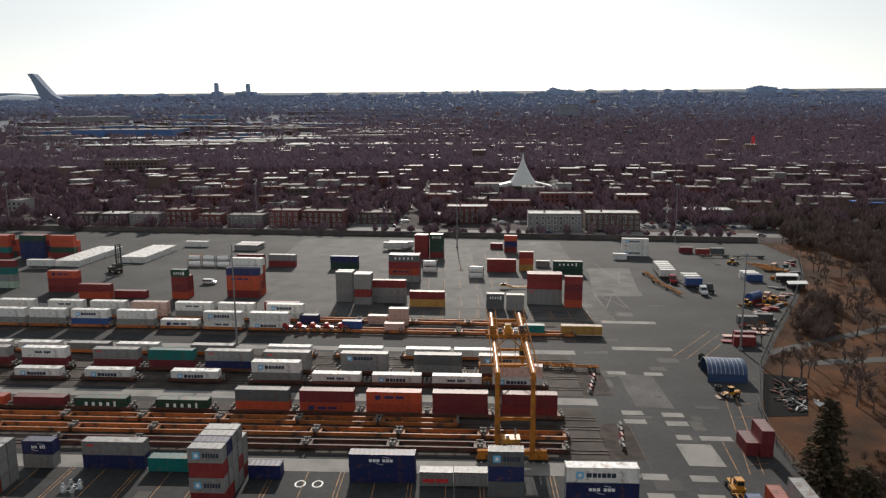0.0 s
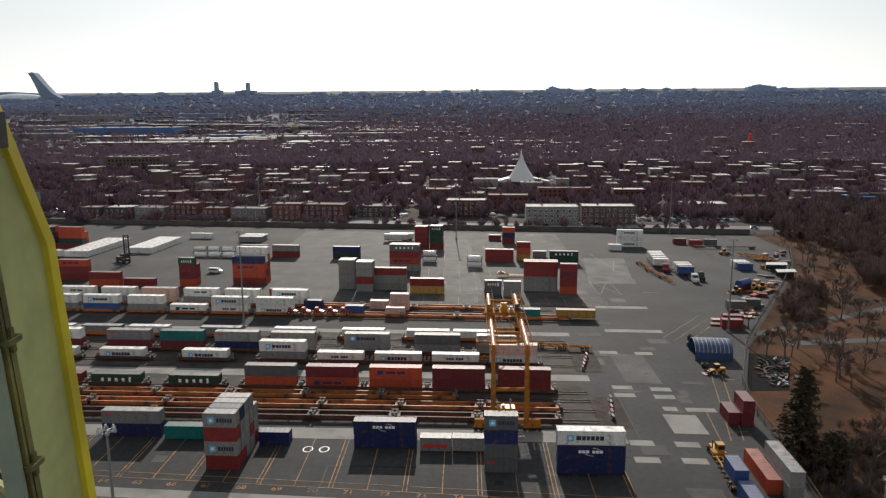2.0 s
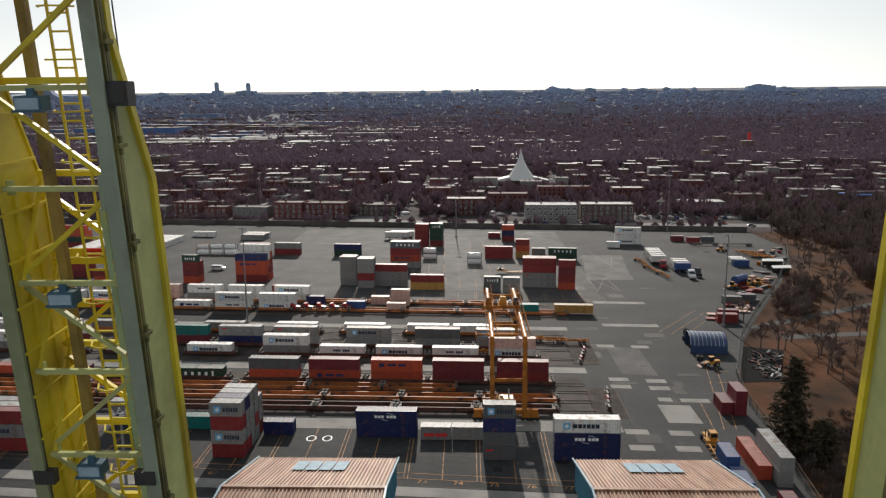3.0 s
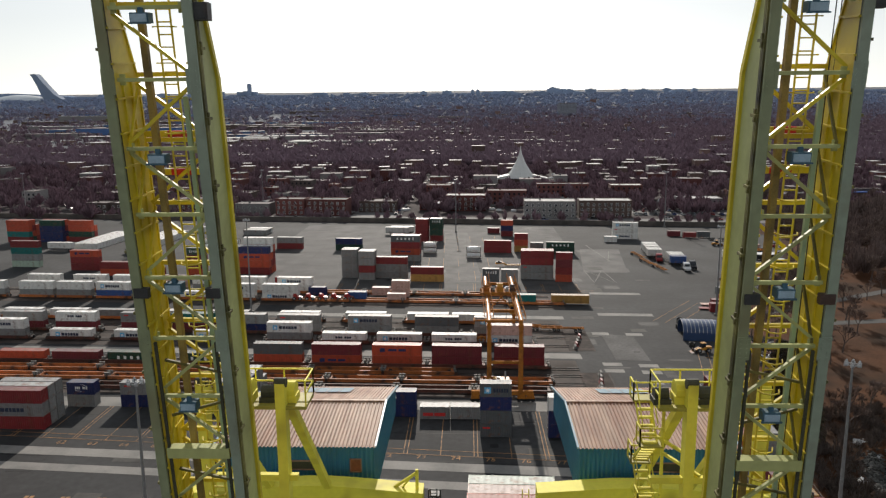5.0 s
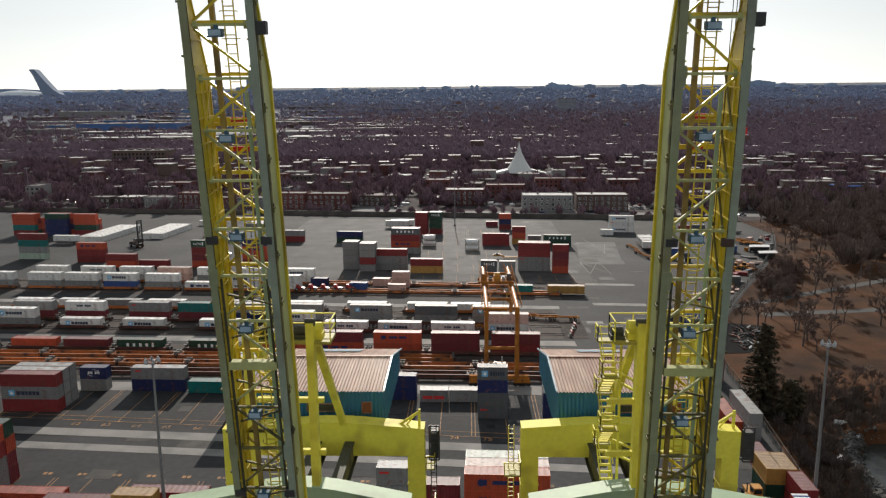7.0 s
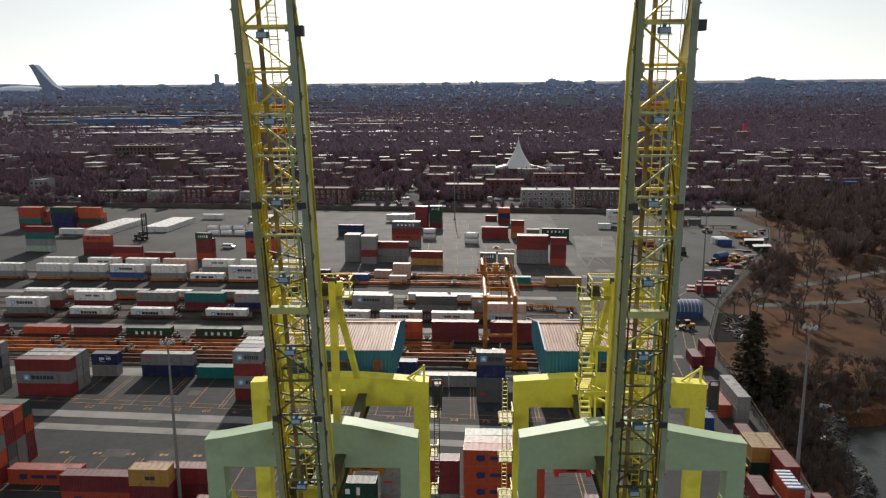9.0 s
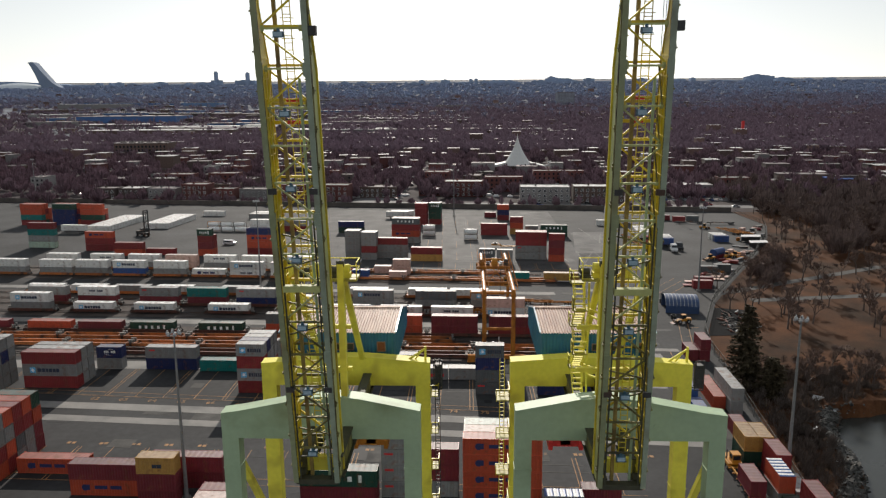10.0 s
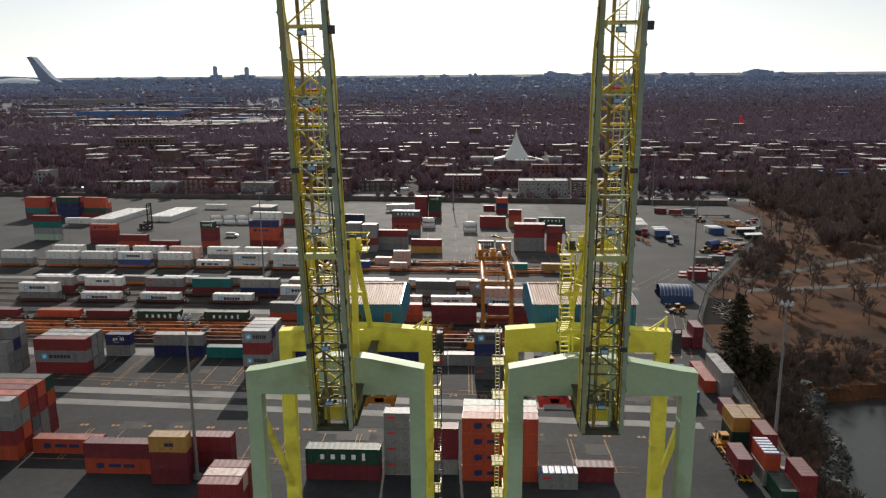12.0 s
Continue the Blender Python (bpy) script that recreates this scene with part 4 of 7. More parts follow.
    for y in (y0 + 0.3, y1 - 0.5, (y0 + y1) / 2):
        box(bm, x0 + 0.1, x1 - 0.1, y, y + 0.35, 43.3, z0)
    for x in (x0 + 0.3, x1 - 0.6):
        box(bm, x, x + 0.35, y0, y1, 43.35, z0)
    part("base_frame", bm, crane_yellow, house)


def crane(l, r, low, high, foot_y, lean, gx, hx, inner, rl, rr):
    """A ship crane with its boom raised. l, r: front portal; rl, rr: rear portal; gx: girder centre; hx: machine house; inner: side towards the other crane."""
    ob = thing("harbour_crane", "tall yellow-green harbour crane with lattice boom raised upright, on quay rails", "crane", pose(0, 0, 0), "harbour cranes")
    yf, yr = -22.4, -14.2

    def portal(x0, x1, y0, y1, top, rise, drop, leg, mat, lab):
        bm = bmesh.new()
        n = 10
        upper = []
        for k in range(n + 1):
            x = x0 + (x1 - x0) * k / n
            d = abs(x - gx) / max(gx - x0, x1 - gx)
            upper.append((x, top + rise * max(0.0, 1 - max(0.0, d - 0.15) / 0.8)))
        prism(bm, [(x0, top - drop)] + upper + [(x1, top - drop)], y0, y1)
        beam_ob = part("portal_beam", bm, mat, ob, lab)
        bm = bmesh.new()
        prism(bm, upper + [(x, z + 0.06) for x, z in reversed(upper)], y0 - 0.06, y1 + 0.06)
        part("top_flange", bm, mat, beam_ob)
        for xa, xb in ((x0, x0 + leg), (x1 - leg, x1)):
            bm = bmesh.new()
            box(bm, xa, xb, y0, y1, 2.4, top - drop)
            lg = part("leg", bm, mat, ob, lab)
            bm = bmesh.new()
            z = 8.0
            while z < 42:
                box(bm, xa - 0.03, xb + 0.03, y0 - 0.03, y1 + 0.03, z, z + 0.08)
                z += 5.6
            part("joint_band", bm, mat, lg)
        for s in (0.62, 0.22):
            bm = bmesh.new()
            xm = x0 + (x1 - x0) * s + (0.6 if s > 0.5 else -0.6)
            drum(bm, (xm, y0 - 0.01, top - drop * 0.45), 0.22, 0.03, "y", 16)
            part("hatch", bm, mat, beam_ob)
        bm = bmesh.new()
        box(bm, x0 - 0.5, x1 + 0.5, y0 - 0.1, y1 + 0.1, 1.3, 2.5)
        part("sill_beam", bm, mat, ob)
        for x in (x0, x0 + 2.2, x1 - 2.2, x1):
            bm = bmesh.new()
            box(bm, x - 0.7, x + 0.7, y0 + 0.15, y1 - 0.15, 0.45, 1.35)
            bg = part("bogie", bm, crane_yellow, ob)
            for dx in (-0.45, 0.45):
                bm = bmesh.new()
                drum(bm, (x + dx, (y0 + y1) / 2, 0.34), 0.34, 0.2, "y", 12)
                part("wheel", bm, dark_steel, bg)

    portal(l, r, yf, yf + 0.9, 44.85, 1.0, 1.45, 0.92, crane_green, "faded green shaded face plates")
    portal(rl, rr, yr, yr + 0.9, 44.8, 0.42, 1.5, 0.95, crane_yellow, "yellow painted box section")
    # side frames between front and rear legs
    for xa in (l + 0.46, r - 0.46):
        xb = rl + 0.46 if xa < gx else rr - 0.46
        for z, h in ((31.0, 0.9), (12.0, 1.0)):
            bm = bmesh.new()
            beam(bm, (xa, yf + 0.9, z), (xb, yr, z), 0.7, h)
            part("side_beam", bm, crane_yellow, ob)
        bm = bmesh.new()
        beam(bm, (xa, yf + 0.5, 42.6), (xb, yr + 0.3, 32.4), 0.36)
        part("knee_brace", bm, crane_yellow, ob)
        bm = bmesh.new()
        beam(bm, (xa, yf + 0.5, 13), (xb, yr + 0.3, 30.5), 0.35)
        part("diagonal", bm, crane_yellow, ob)
    # twin girders under the portal beams, their shade put into the olive
    for x in (gx - 1.05, gx + 0.75):
        bm = bmesh.new()
        box(bm, x, x + 0.35, -25.9, -3.6, 43.05, 44.1)
        g = part("girder", bm, girder_olive, ob)
        bm = bmesh.new()
        box(bm, x - 0.15, x + 0.5, -25.95, -3.6, 42.97, 43.05)
        box(bm, x - 0.1, x + 0.45, -25.95, -3.6, 44.1, 44.16)
        part("flange", bm, crane_dark, g, "dark girder flanges")
    for y in (-25.6, -19, -8, -4):
        bm = bmesh.new()
        box(bm, gx - 0.75, gx + 0.8, y, y + 0.3, 43.2, 43.95)
        part("cross_tie", bm, crane_yellow, ob)
    boom(low, high, foot_y, lean)
    machine_house(*hx)
    # mast with stays and a platform on top
    s = inner
    for u in (-1, 1):
        xm = gx - 0.65 * s + u * 1.55 if u == s else gx - 0.65 * s + u * 1.35
        xm = (high[1] + low[1]) / 2 - 0.2 + 0.0 if (u == 1 and s == 1) else xm
        xm += 0.5 if (s < 0 and u < 0) else 0.0
        bm = bmesh.new()
        box(bm, xm - 0.17, xm + 0.17, yf + 0.1, yf + 0.6, 45.3, 53.3)
        mast = part("mast_post", bm, crane_yellow, ob)
        bm = bmesh.new()
        beam(bm, (xm, yf + 0.5, 53.0), (xm - 0.15 * s, yr + 0.4, 44.9), 0.32)
        part("stay", bm, crane_yellow, ob)
        bm = bmesh.new()
        drum(bm, (xm, yf + 0.3, 53.3), 0.17, 0.4, "x", 12)
        part("sheave", bm, crane_dark, mast)
    bm = bmesh.new()
    box(bm, gx - 1.5, gx + 1.6, yf + 0.2, yf + 1.5, 52.35, 52.47)
    plat = part("mast_platform", bm, grating, ob)
    bm = bmesh.new()
    rail_line(bm, [(gx - 1.5, yf + 0.2, 52.47), (gx - 1.5, yf + 1.5, 52.47), (gx + 1.6, yf + 1.5, 52.47), (gx + 1.6, yf + 0.2, 52.47)], 0.9)
    part("handrail", bm, crane_yellow, plat)
    for k, (dx, dz) in enumerate(((-1.3, 0.5), (-0.6, 0.8), (0.2, 0.55), (0.9, 0.7))):
        bm = bmesh.new()
        drum(bm, (gx + dx, yf + 0.8, 52.5 + dz / 2), dz * 0.45, 0.5, "x", 12)
        box(bm, gx + dx - 0.3, gx + dx + 0.3, yf + 0.5, yf + 1.1, 52.45, 52.45 + dz * 0.4)
        part("winch", bm, crane_yellow if k % 2 else crane_dark, plat)
    for z in (47.4, 49.8):
        bm = bmesh.new()
        beam(bm, (gx - 1.7, yf + 0.35, z), (gx + 1.2, yf + 0.35, z), 0.22)
        part("mast_tie", bm, crane_yellow, ob)
    # trolley and hanging spreader under the girder
    bm = bmesh.new()
    box(bm, gx - 1.1, gx + 1.15, -17.5, -16, 42.3, 42.97)
    trolley = part("trolley", bm, dark_steel, ob)
    bm = bmesh.new()
    w = 2.1
    cxs = gx + 1.6 * s
    for y in (-18.2, -16.2):
        box(bm, cxs - w / 2, cxs + w / 2, y, y + 0.3, 41.0, 41.4)
    box(bm, cxs - 0.3, cxs + 0.3, -18.2, -15.9, 41.1, 41.6)
    for x in (cxs - w / 2, cxs + w / 2 - 0.25):
        box(bm, x, x + 0.25, -18.5, -15.6, 40.9, 41.45)
    part("spreader", bm, orange_paint if s > 0 else mark_red, ob, "container spreader hanging under the girder")
    bm = bmesh.new()
    for x in (gx + 0.3 * s, cxs):
        for y in (-18, -16.1):
            beam(bm, (x, y, 41.4), (x, y, 42.4), 0.04)
    box(bm, min(gx, cxs) - 0.2, max(gx, cxs) + 0.2, -17.6, -16.2, 42.3, 42.4)
    part("hoist_rope", bm, rubber, trolley)
    # operator stair tower with landings on the outer side of a rear leg
    xr = rr if s > 0 else rl
    stair = thing_part("access_stair", ob)
    z, k = 14.0, 0
    while z < 44.5:
        bm = bmesh.new()
        xa, xb = (xr + 0.1 * s, xr + 0.95 * s)
        xa, xb = min(xa, xb), max(xa, xb)
        if s > 0:
            box(bm, xa, xb - 0.4, yr - 0.2, yr + 0.9, z, z + 0.06)
        else:
            box(bm, xa, xb, yr - 0.9, yr + 0.6, z, z + 0.08)
        land_ob = part("landing", bm, grating, stair)
        bm = bmesh.new()
        xo = xb if s > 0 else xa
        rail_line(bm, [(xa, yr - (0.2 if s > 0 else 0.9), z), (xb - (0.4 if s > 0 else 0), yr - (0.2 if s > 0 else 0.9), z), (xb - (0.4 if s > 0 else 0), yr + 0.6, z)], 0.8)
        part("handrail", bm, boom_yellow, stair)
        bm = bmesh.new()
        for dx in (0.25, 0.55):
            beam(bm, (xa + dx, yr - 0.05, z), (xa + dx, yr - 0.05, z + 2.6), 0.05)
        for q in range(9):
            beam(bm, (xa + 0.25, yr - 0.05, z + 0.2 + q * 0.27), (xa + 0.55, yr - 0.05, z + 0.2 + q * 0.27), 0.035)
        part("ladder", bm, boom_yellow if s < 0 else dark_steel, stair)
        z, k = z + 2.6, k + 1
    # zigzag stair beside the mast of one crane
    if s < 0:
        flight = thing_part("mast_stair", ob)
        xs0, z = 17.6, 45.2
        for k in range(5):
            bm = bmesh.new()
            ya, yb = (-20.2, -18.9) if k % 2 == 0 else (-18.9, -20.2)
            for q in range(6):
                y = ya + (yb - ya) * q / 5
                box(bm, xs0 - 0.26, xs0 + 0.26, y - 0.11, y + 0.11, z + 0.22 * q, z + 0.22 * q + 0.04)
            for dx in (-0.28, 0.28):
                beam(bm, (xs0 + dx, ya, z), (xs0 + dx, yb, z + 1.2), 0.05, 0.10)
                beam(bm, (xs0 + dx, ya, z + 0.75), (xs0 + dx, yb, z + 1.95), 0.04)
            part("flight", bm, crane_yellow, flight)
            bm = bmesh.new()
            box(bm, xs0 - 0.42, xs0 + 0.42, yb - 0.3, yb + 0.3, z + 1.2, z + 1.27)
            part("landing", bm, grating, flight)
            bm = bmesh.new()
            rail_line(bm, [(xs0 + 0.4, yb - 0.3, z + 1.27), (xs0 - 0.42, yb - 0.3, z + 1.27), (xs0 - 0.42, yb + 0.3, z + 1.27)], 0.7)
            part("handrail", bm, crane_yellow, flight)
            z += 1.27
        bm = bmesh.new()
        for y in (-20.4, -18.7):
            beam(bm, (xs0 + 0.42, y, 44.2), (xs0 + 0.42, y, z + 0.3), 0.1)
            beam(bm, (xs0 + 0.42, y, 46.5), (gx, y - 1.0, 46.5), 0.1)
            beam(bm, (xs0 + 0.42, y, 50.0), (gx, y - 1.8, 50.0), 0.1)
        part("stair_frame", bm, crane_yellow, flight)
    # small derrick and cabinet at the end of the rear beam
    xe = rr - 0.5
    bm = bmesh.new()
    beam(bm, (xe - 1.1, yr + 0.4, 44.85), (xe + 0.2, yr + 0.4, 45.75), 0.12)
    beam(bm, (xe + 0.2, yr + 0.4, 44.85), (xe + 0.2, yr + 0.4, 45.9), 0.14)
    beam(bm, (xe - 0.6, yr + 0.4, 44.85), (xe - 0.1, yr + 0.4, 45.5), 0.08)
    part("derrick", bm, crane_yellow, ob)
    bm = bmesh.new()
    for x in (rr + 0.25, rr + 0.8):
        beam(bm, (x, yr + 0.2, 43.0), (x, yr + 0.2, 45.0), 0.07)
    for z in (43.0, 43.7, 44.4, 45.0):
        beam(bm, (rr + 0.25, yr + 0.2, z), (rr + 0.8, yr + 0.2, z), 0.06)
    box(bm, rr + 0.3, rr + 0.75, yr + 0.2, yr + 0.7, 43.1, 44.7)
    beam(bm, (rr - 0.1, yr + 0.2, 43.2), (rr + 0.4, yr + 0.2, 43.2), 0.1)
    part("cable_cabinet", bm, dark_steel, ob, "dark cage with cable cabinet")
    bm = bmesh.new()
    bx = high[1] - 0.1
    yb = foot_y - math.tan(radians(lean)) * 21.4 + 0.1
    box(bm, bx, bx + 0.45, yb, yb + 0.3, 64.55, 64.95)
    box(bm, bx + 0.1, bx + 0.4, yb - 0.02, yb, 64.6, 64.9)
    beam(bm, (bx - 0.1, yb + 0.1, 64.9), (bx + 0.1, yb + 0.1, 64.9), 0.08)
    part("lamp_box", bm, dark_steel, ob)
    return ob


crane(-2.42, 8.66, (2.58, 4.87), (2.14, 4.50), -26.75, 4.3, 3.75, (-1.4, 6.3), 1, -2.38, 8.8)
crane(13.88, 25.4, (17.62, 19.95), (17.55, 19.78), -27.05, 5.3, 18.85, (16.3, 23.8), -1, 14.1, 25.95)


# ---- orange yard gantry over the tracks ----
def yard_gantry():
    """The gantry; X is how far it stands along its rails."""
    X = 14.0
    ob = thing("yard_gantry", "orange rail-mounted gantry crane straddling the tracks", "gantry crane", pose(X, 0, 0), "gantries")
    for x, dx in ((1.4, 1.0), (8.2, 1.0)):
        bm = bmesh.new()
        prism(bm, [(x - 0.5, 2.2), (x + 0.5, 2.2), (x + 0.38, 16.2), (x + 0.55, 17.4), (x - 0.55, 17.4), (x - 0.38, 16.2)], 107.6, 108.5)
        leg = part("near_leg", bm, orange_paint, ob)
        bm = bmesh.new()
        for q in range(30):
            beam(bm, (x + 0.55, 107.9, 3.0 + 0.45 * q), (x + 0.55, 108.3, 3.0 + 0.45 * q), 0.05)
        for yy in (107.9, 108.3):
            beam(bm, (x + 0.55, yy, 2.6), (x + 0.55, yy, 17.0), 0.06)
        part("ladder", bm, orange_paint, leg)
        bm = bmesh.new()
        box(bm, x - 0.38, x + 0.38, 107.2, 150, 17.4, 18.5)
        box(bm, x - 0.46, x + 0.46, 107.2, 150, 18.5, 18.58)
        girder = part("girder", bm, orange_paint, ob)
        bm = bmesh.new()
        beam(bm, (x, 107.4, 18.66), (x, 149.8, 18.66), 0.12)
        part("trolley_rail", bm, steel, girder)
        bm = bmesh.new()
        prism(bm, [(x + dx - 0.42, 1.4), (x + dx + 0.42, 1.4), (x + dx + 0.36, 17.4), (x + dx - 0.36, 17.4)], 148.4, 149.2)
        part("far_leg", bm, orange_paint, ob)
        for s in (-1, 1):
            bm = bmesh.new()
            rail_line(bm, [(x + s * 1.0, 107.4, 18.5), (x + s * 1.0, 150, 18.5)], 1.1)
            part("handrail", bm, orange_paint, girder)
        bm = bmesh.new()
        for yy in range(108, 150, 3):
            box(bm, x - 1.05, x + 1.05, yy, yy + 0.1, 18.4, 18.5)
        part("walkway_bracket", bm, orange_paint, girder)
    for y, z in ((108, 1.7), (148.8, 1.2)):
        bm = bmesh.new()
        box(bm, -2.4, 11.0, y - 0.45, y + 0.45, z, z + 0.9)
        part("sill_beam", bm, orange_paint, ob)
        for x in (-1.6, 0.5, 8.5, 10.4):
            bm = bmesh.new()
            prism(bm, [(x - 0.95, 0.9), (x + 0.95, 0.9), (x + 0.7, 1.9), (x + 0.3, 2.3), (x - 0.3, 2.3), (x - 0.7, 1.9)], y - 0.55, y + 0.55)
            bogie = part("bogie_housing", bm, orange_paint, ob)
            for dx in (-0.5, 0.5):
                bm = bmesh.new()
                drum(bm, (x + dx, y, 0.62), 0.58, 0.4, "y", 16)
                part("wheel", bm, rubber, bogie)
    bm = bmesh.new()
    box(bm, 2.3, 5.8, 106.6, 109.0, 2.6, 5.4)
    house = part("power_house", bm, yellow_machine, ob, "ochre generator housing on the sill")
    bm = bmesh.new()
    for q in range(4):
        box(bm, 2.5 + 0.8 * q, 3.0 + 0.8 * q, 106.56, 106.6, 3.2, 4.6)
    part("louvre", bm, dark_steel, house)
    bm = bmesh.new()
    drum(bm, (4.9, 107.8, 6.2), 0.18, 1.7, "z", 10)
    part("exhaust", bm, steel, house)
    bm = bmesh.new()
    drum(bm, (3.4, 107.6, 5.6), 0.35, 0.5, "z", 12)
    part("roof_vent", bm, steel, house)
    bm = bmesh.new()
    rail_line(bm, [(2.0, 106.4, 2.6), (6.1, 106.4, 2.6)], 1.0)
    part("handrail", bm, yellow_machine, house)
    for y, z in ((108.05, 9.0), (121, 16.9), (148.8, 16.9), (148.8, 9.5)):
        bm = bmesh.new()
        d = 1.0 if y > 140 else 0.0
        box(bm, 1.4 + d, 8.2 + d, y - 0.25, y + 0.25, z - 0.3, z + 0.3)
        part("tie_beam", bm, orange_paint, ob)
    for za, zb in ((9.5, 16.9), (16.9, 9.5)):
        bm = bmesh.new()
        beam(bm, (2.4, 148.8, za), (9.2, 148.8, zb), 0.28)
        part("cross_brace", bm, orange_paint, ob)
    bm = bmesh.new()
    for yy in (128.6, 132.4):
        box(bm, -0.2, 8.7, yy, yy + 0.5, 18.72, 19.4)
    box(bm, 0.2, 8.2, 128.8, 132.8, 19.3, 19.42)
    trolley = part("trolley", bm, orange_paint, ob)
    for k, (x, w, h) in enumerate(((0.6, 1.4, 1.5), (2.4, 1.0, 0.9), (3.8, 1.6, 1.9), (5.8, 0.9, 1.0), (7.0, 1.2, 1.6))):
        bm = bmesh.new()
        box(bm, x, x + w, 129.6, 131.4, 19.42, 19.42 + h * 0.6)
        drum(bm, (x + w / 2, 130.5, 19.42 + h * 0.6), h * 0.4, w * 0.9, "x", 12)
        part("winch", bm, (orange_paint, dark_steel, yellow_machine, steel, dark_steel)[k], trolley)
    bm = bmesh.new()
    rail_line(bm, [(-0.1, 128.7, 19.42), (8.6, 128.7, 19.42)], 1.1)
    part("handrail", bm, orange_paint, trolley)
    bm = bmesh.new()
    prism(bm, [(6.9, 14.6), (8.6, 14.6), (8.6, 16.8), (6.9, 17.0)], 126.6, 128.4)
    cab = part("operator_cab", bm, yellow_machine, ob, "small glazed driver's cab under the girder")
    bm = bmesh.new()
    box(bm, 7.0, 8.5, 126.55, 126.6, 15.0, 16.5)
    part("window", bm, glass, cab)
    bm = bmesh.new()
    box(bm, 1.0, 7.4, 129.8, 131.2, 11.6, 12.2)
    for x in (-1.8, 9.9):
        box(bm, x, x + 0.35, 129.2, 131.8, 11.3, 12.3)
    box(bm, -1.8, 10.2, 130.3, 130.7, 11.7, 12.1)
    spreader = part("spreader", bm, orange_paint, trolley)
    bm = bmesh.new()
    for x in (2.2, 6.2):
        for yy in (129.9, 131.1):
            beam(bm, (x, yy, 12.2), (x, yy, 19.0), 0.05)
    part("hoist_rope", bm, rubber, spreader)


yard_gantry()


# ---- boundary: rear wall, fence along the park ----
wall_mat = material("rear_wall", (0.10, 0.085, 0.075), 0.9, vary=0.25, grain=0.3, dirt=(0.05, 0.045, 0.04), dirt_amount=0.5, dirt_scale=0.1, space="World")
road_mat = material("road_asphalt", (0.15, 0.145, 0.145), 0.85, vary=0.2, grain=0.1, fine=1.0, dirt=(0.14, 0.135, 0.13), dirt_amount=0.4, dirt_scale=0.05, spec=0.3, space="World")
bm = bmesh.new()
for x0 in range(-420, 158, 17):
    ya, yb = 371.5 - 0.115 * x0, 371.5 - 0.115 * (x0 + 17)
    v = [bm.verts.new(p) for p in ((x0, ya, 0), (x0 + 17, yb, 0), (x0 + 17, yb, 2.6), (x0, ya, 2.6), (x0, ya + 0.6, 0), (x0 + 17, yb + 0.6, 0), (x0 + 17, yb + 0.6, 2.6), (x0, ya + 0.6, 2.6))]
    for f in ((0, 1, 2, 3), (5, 4, 7, 6), (3, 2, 6, 7)):
        bm.faces.new([v[i] for i in f])
tagged(new("rear_wall", mesh_of(bm, "rear_wall", wall_mat)), "low dark retaining wall behind the yard", "wall", kind="structure")
strip("road", road_mat, -700, 420, 383, -0.09, 13, 0.05, "grey street running behind the yard wall")
strip("road", road_mat, -60, -30, 398, 0.0, 260, 0.04, "side street between brick houses")
strip("car_park", road_mat, 108, 190, 406, -0.05, 26, 0.04, "open car park beside the street")
walk_mat = material("park_path", (0.05, 0.047, 0.045), 0.9, vary=0.2, space="World")
for x0, x1, y, sl in ((92, 165, 122, 0.55), (100, 200, 150, 0.15)):
    strip("park_path", walk_mat, x0, x1, y, sl, 4.0, 0.0, "narrow grey path through the park")

fence_mat = material("fence_steel", (0.09, 0.09, 0.085), 0.6, 0.3, vary=0.2)
fence = thing("yard_fence", "long grey steel fence along the yard's edge", "fence", kind="structure")
post_bm = bmesh.new()
beam(post_bm, (0, 0, 0), (0, 0, 2.6), 0.10)
post_me = mesh_of(post_bm, "post", fence_mat)
fy = 24.0
while fy < 350:
    part("post", post_me, None, fence, at=pose(edge_x(fy) + 1.2, fy, -0.05))
    ny = fy + 4.6
    rail = bmesh.new()
    for z in (0.4, 1.5, 2.5):
        beam(rail, (edge_x(fy) + 1.2, fy, z), (edge_x(ny) + 1.2, ny, z), 0.06)
    for q in range(1, 8):
        k = q / 8
        x, y = edge_x(fy) + (edge_x(ny) - edge_x(fy)) * k + 1.2, fy + (ny - fy) * k
        beam(rail, (x, y, 0.4), (x, y, 2.5), 0.03)
    part("panel", rail, fence_mat, fence)
    fy = ny
bm = bmesh.new()
for (xa, ya), (xb, yb) in zip(EDGE, EDGE[1:]):
    v = [bm.verts.new((x, y, 0.02)) for x, y in ((xa - 0.2, ya), (xa + 2.2, ya), (xb + 2.2, yb), (xb - 0.2, yb))]
    bm.faces.new(v)
tagged(new("fence_track", mesh_of(bm, "fence_track", asphalt)), "narrow service track along the fence", "track", kind="structure")


# ---- trees ----
bark = material("bark", (0.10, 0.075, 0.065), 0.9, vary=0.3)
twig_mat = material("twigs", (0.145, 0.10, 0.083), 0.9, vary=0.3, per_island=0.3)
needle = material("needles", (0.06, 0.047, 0.028), 0.9, vary=0.4, per_island=0.5, spec=0.15)


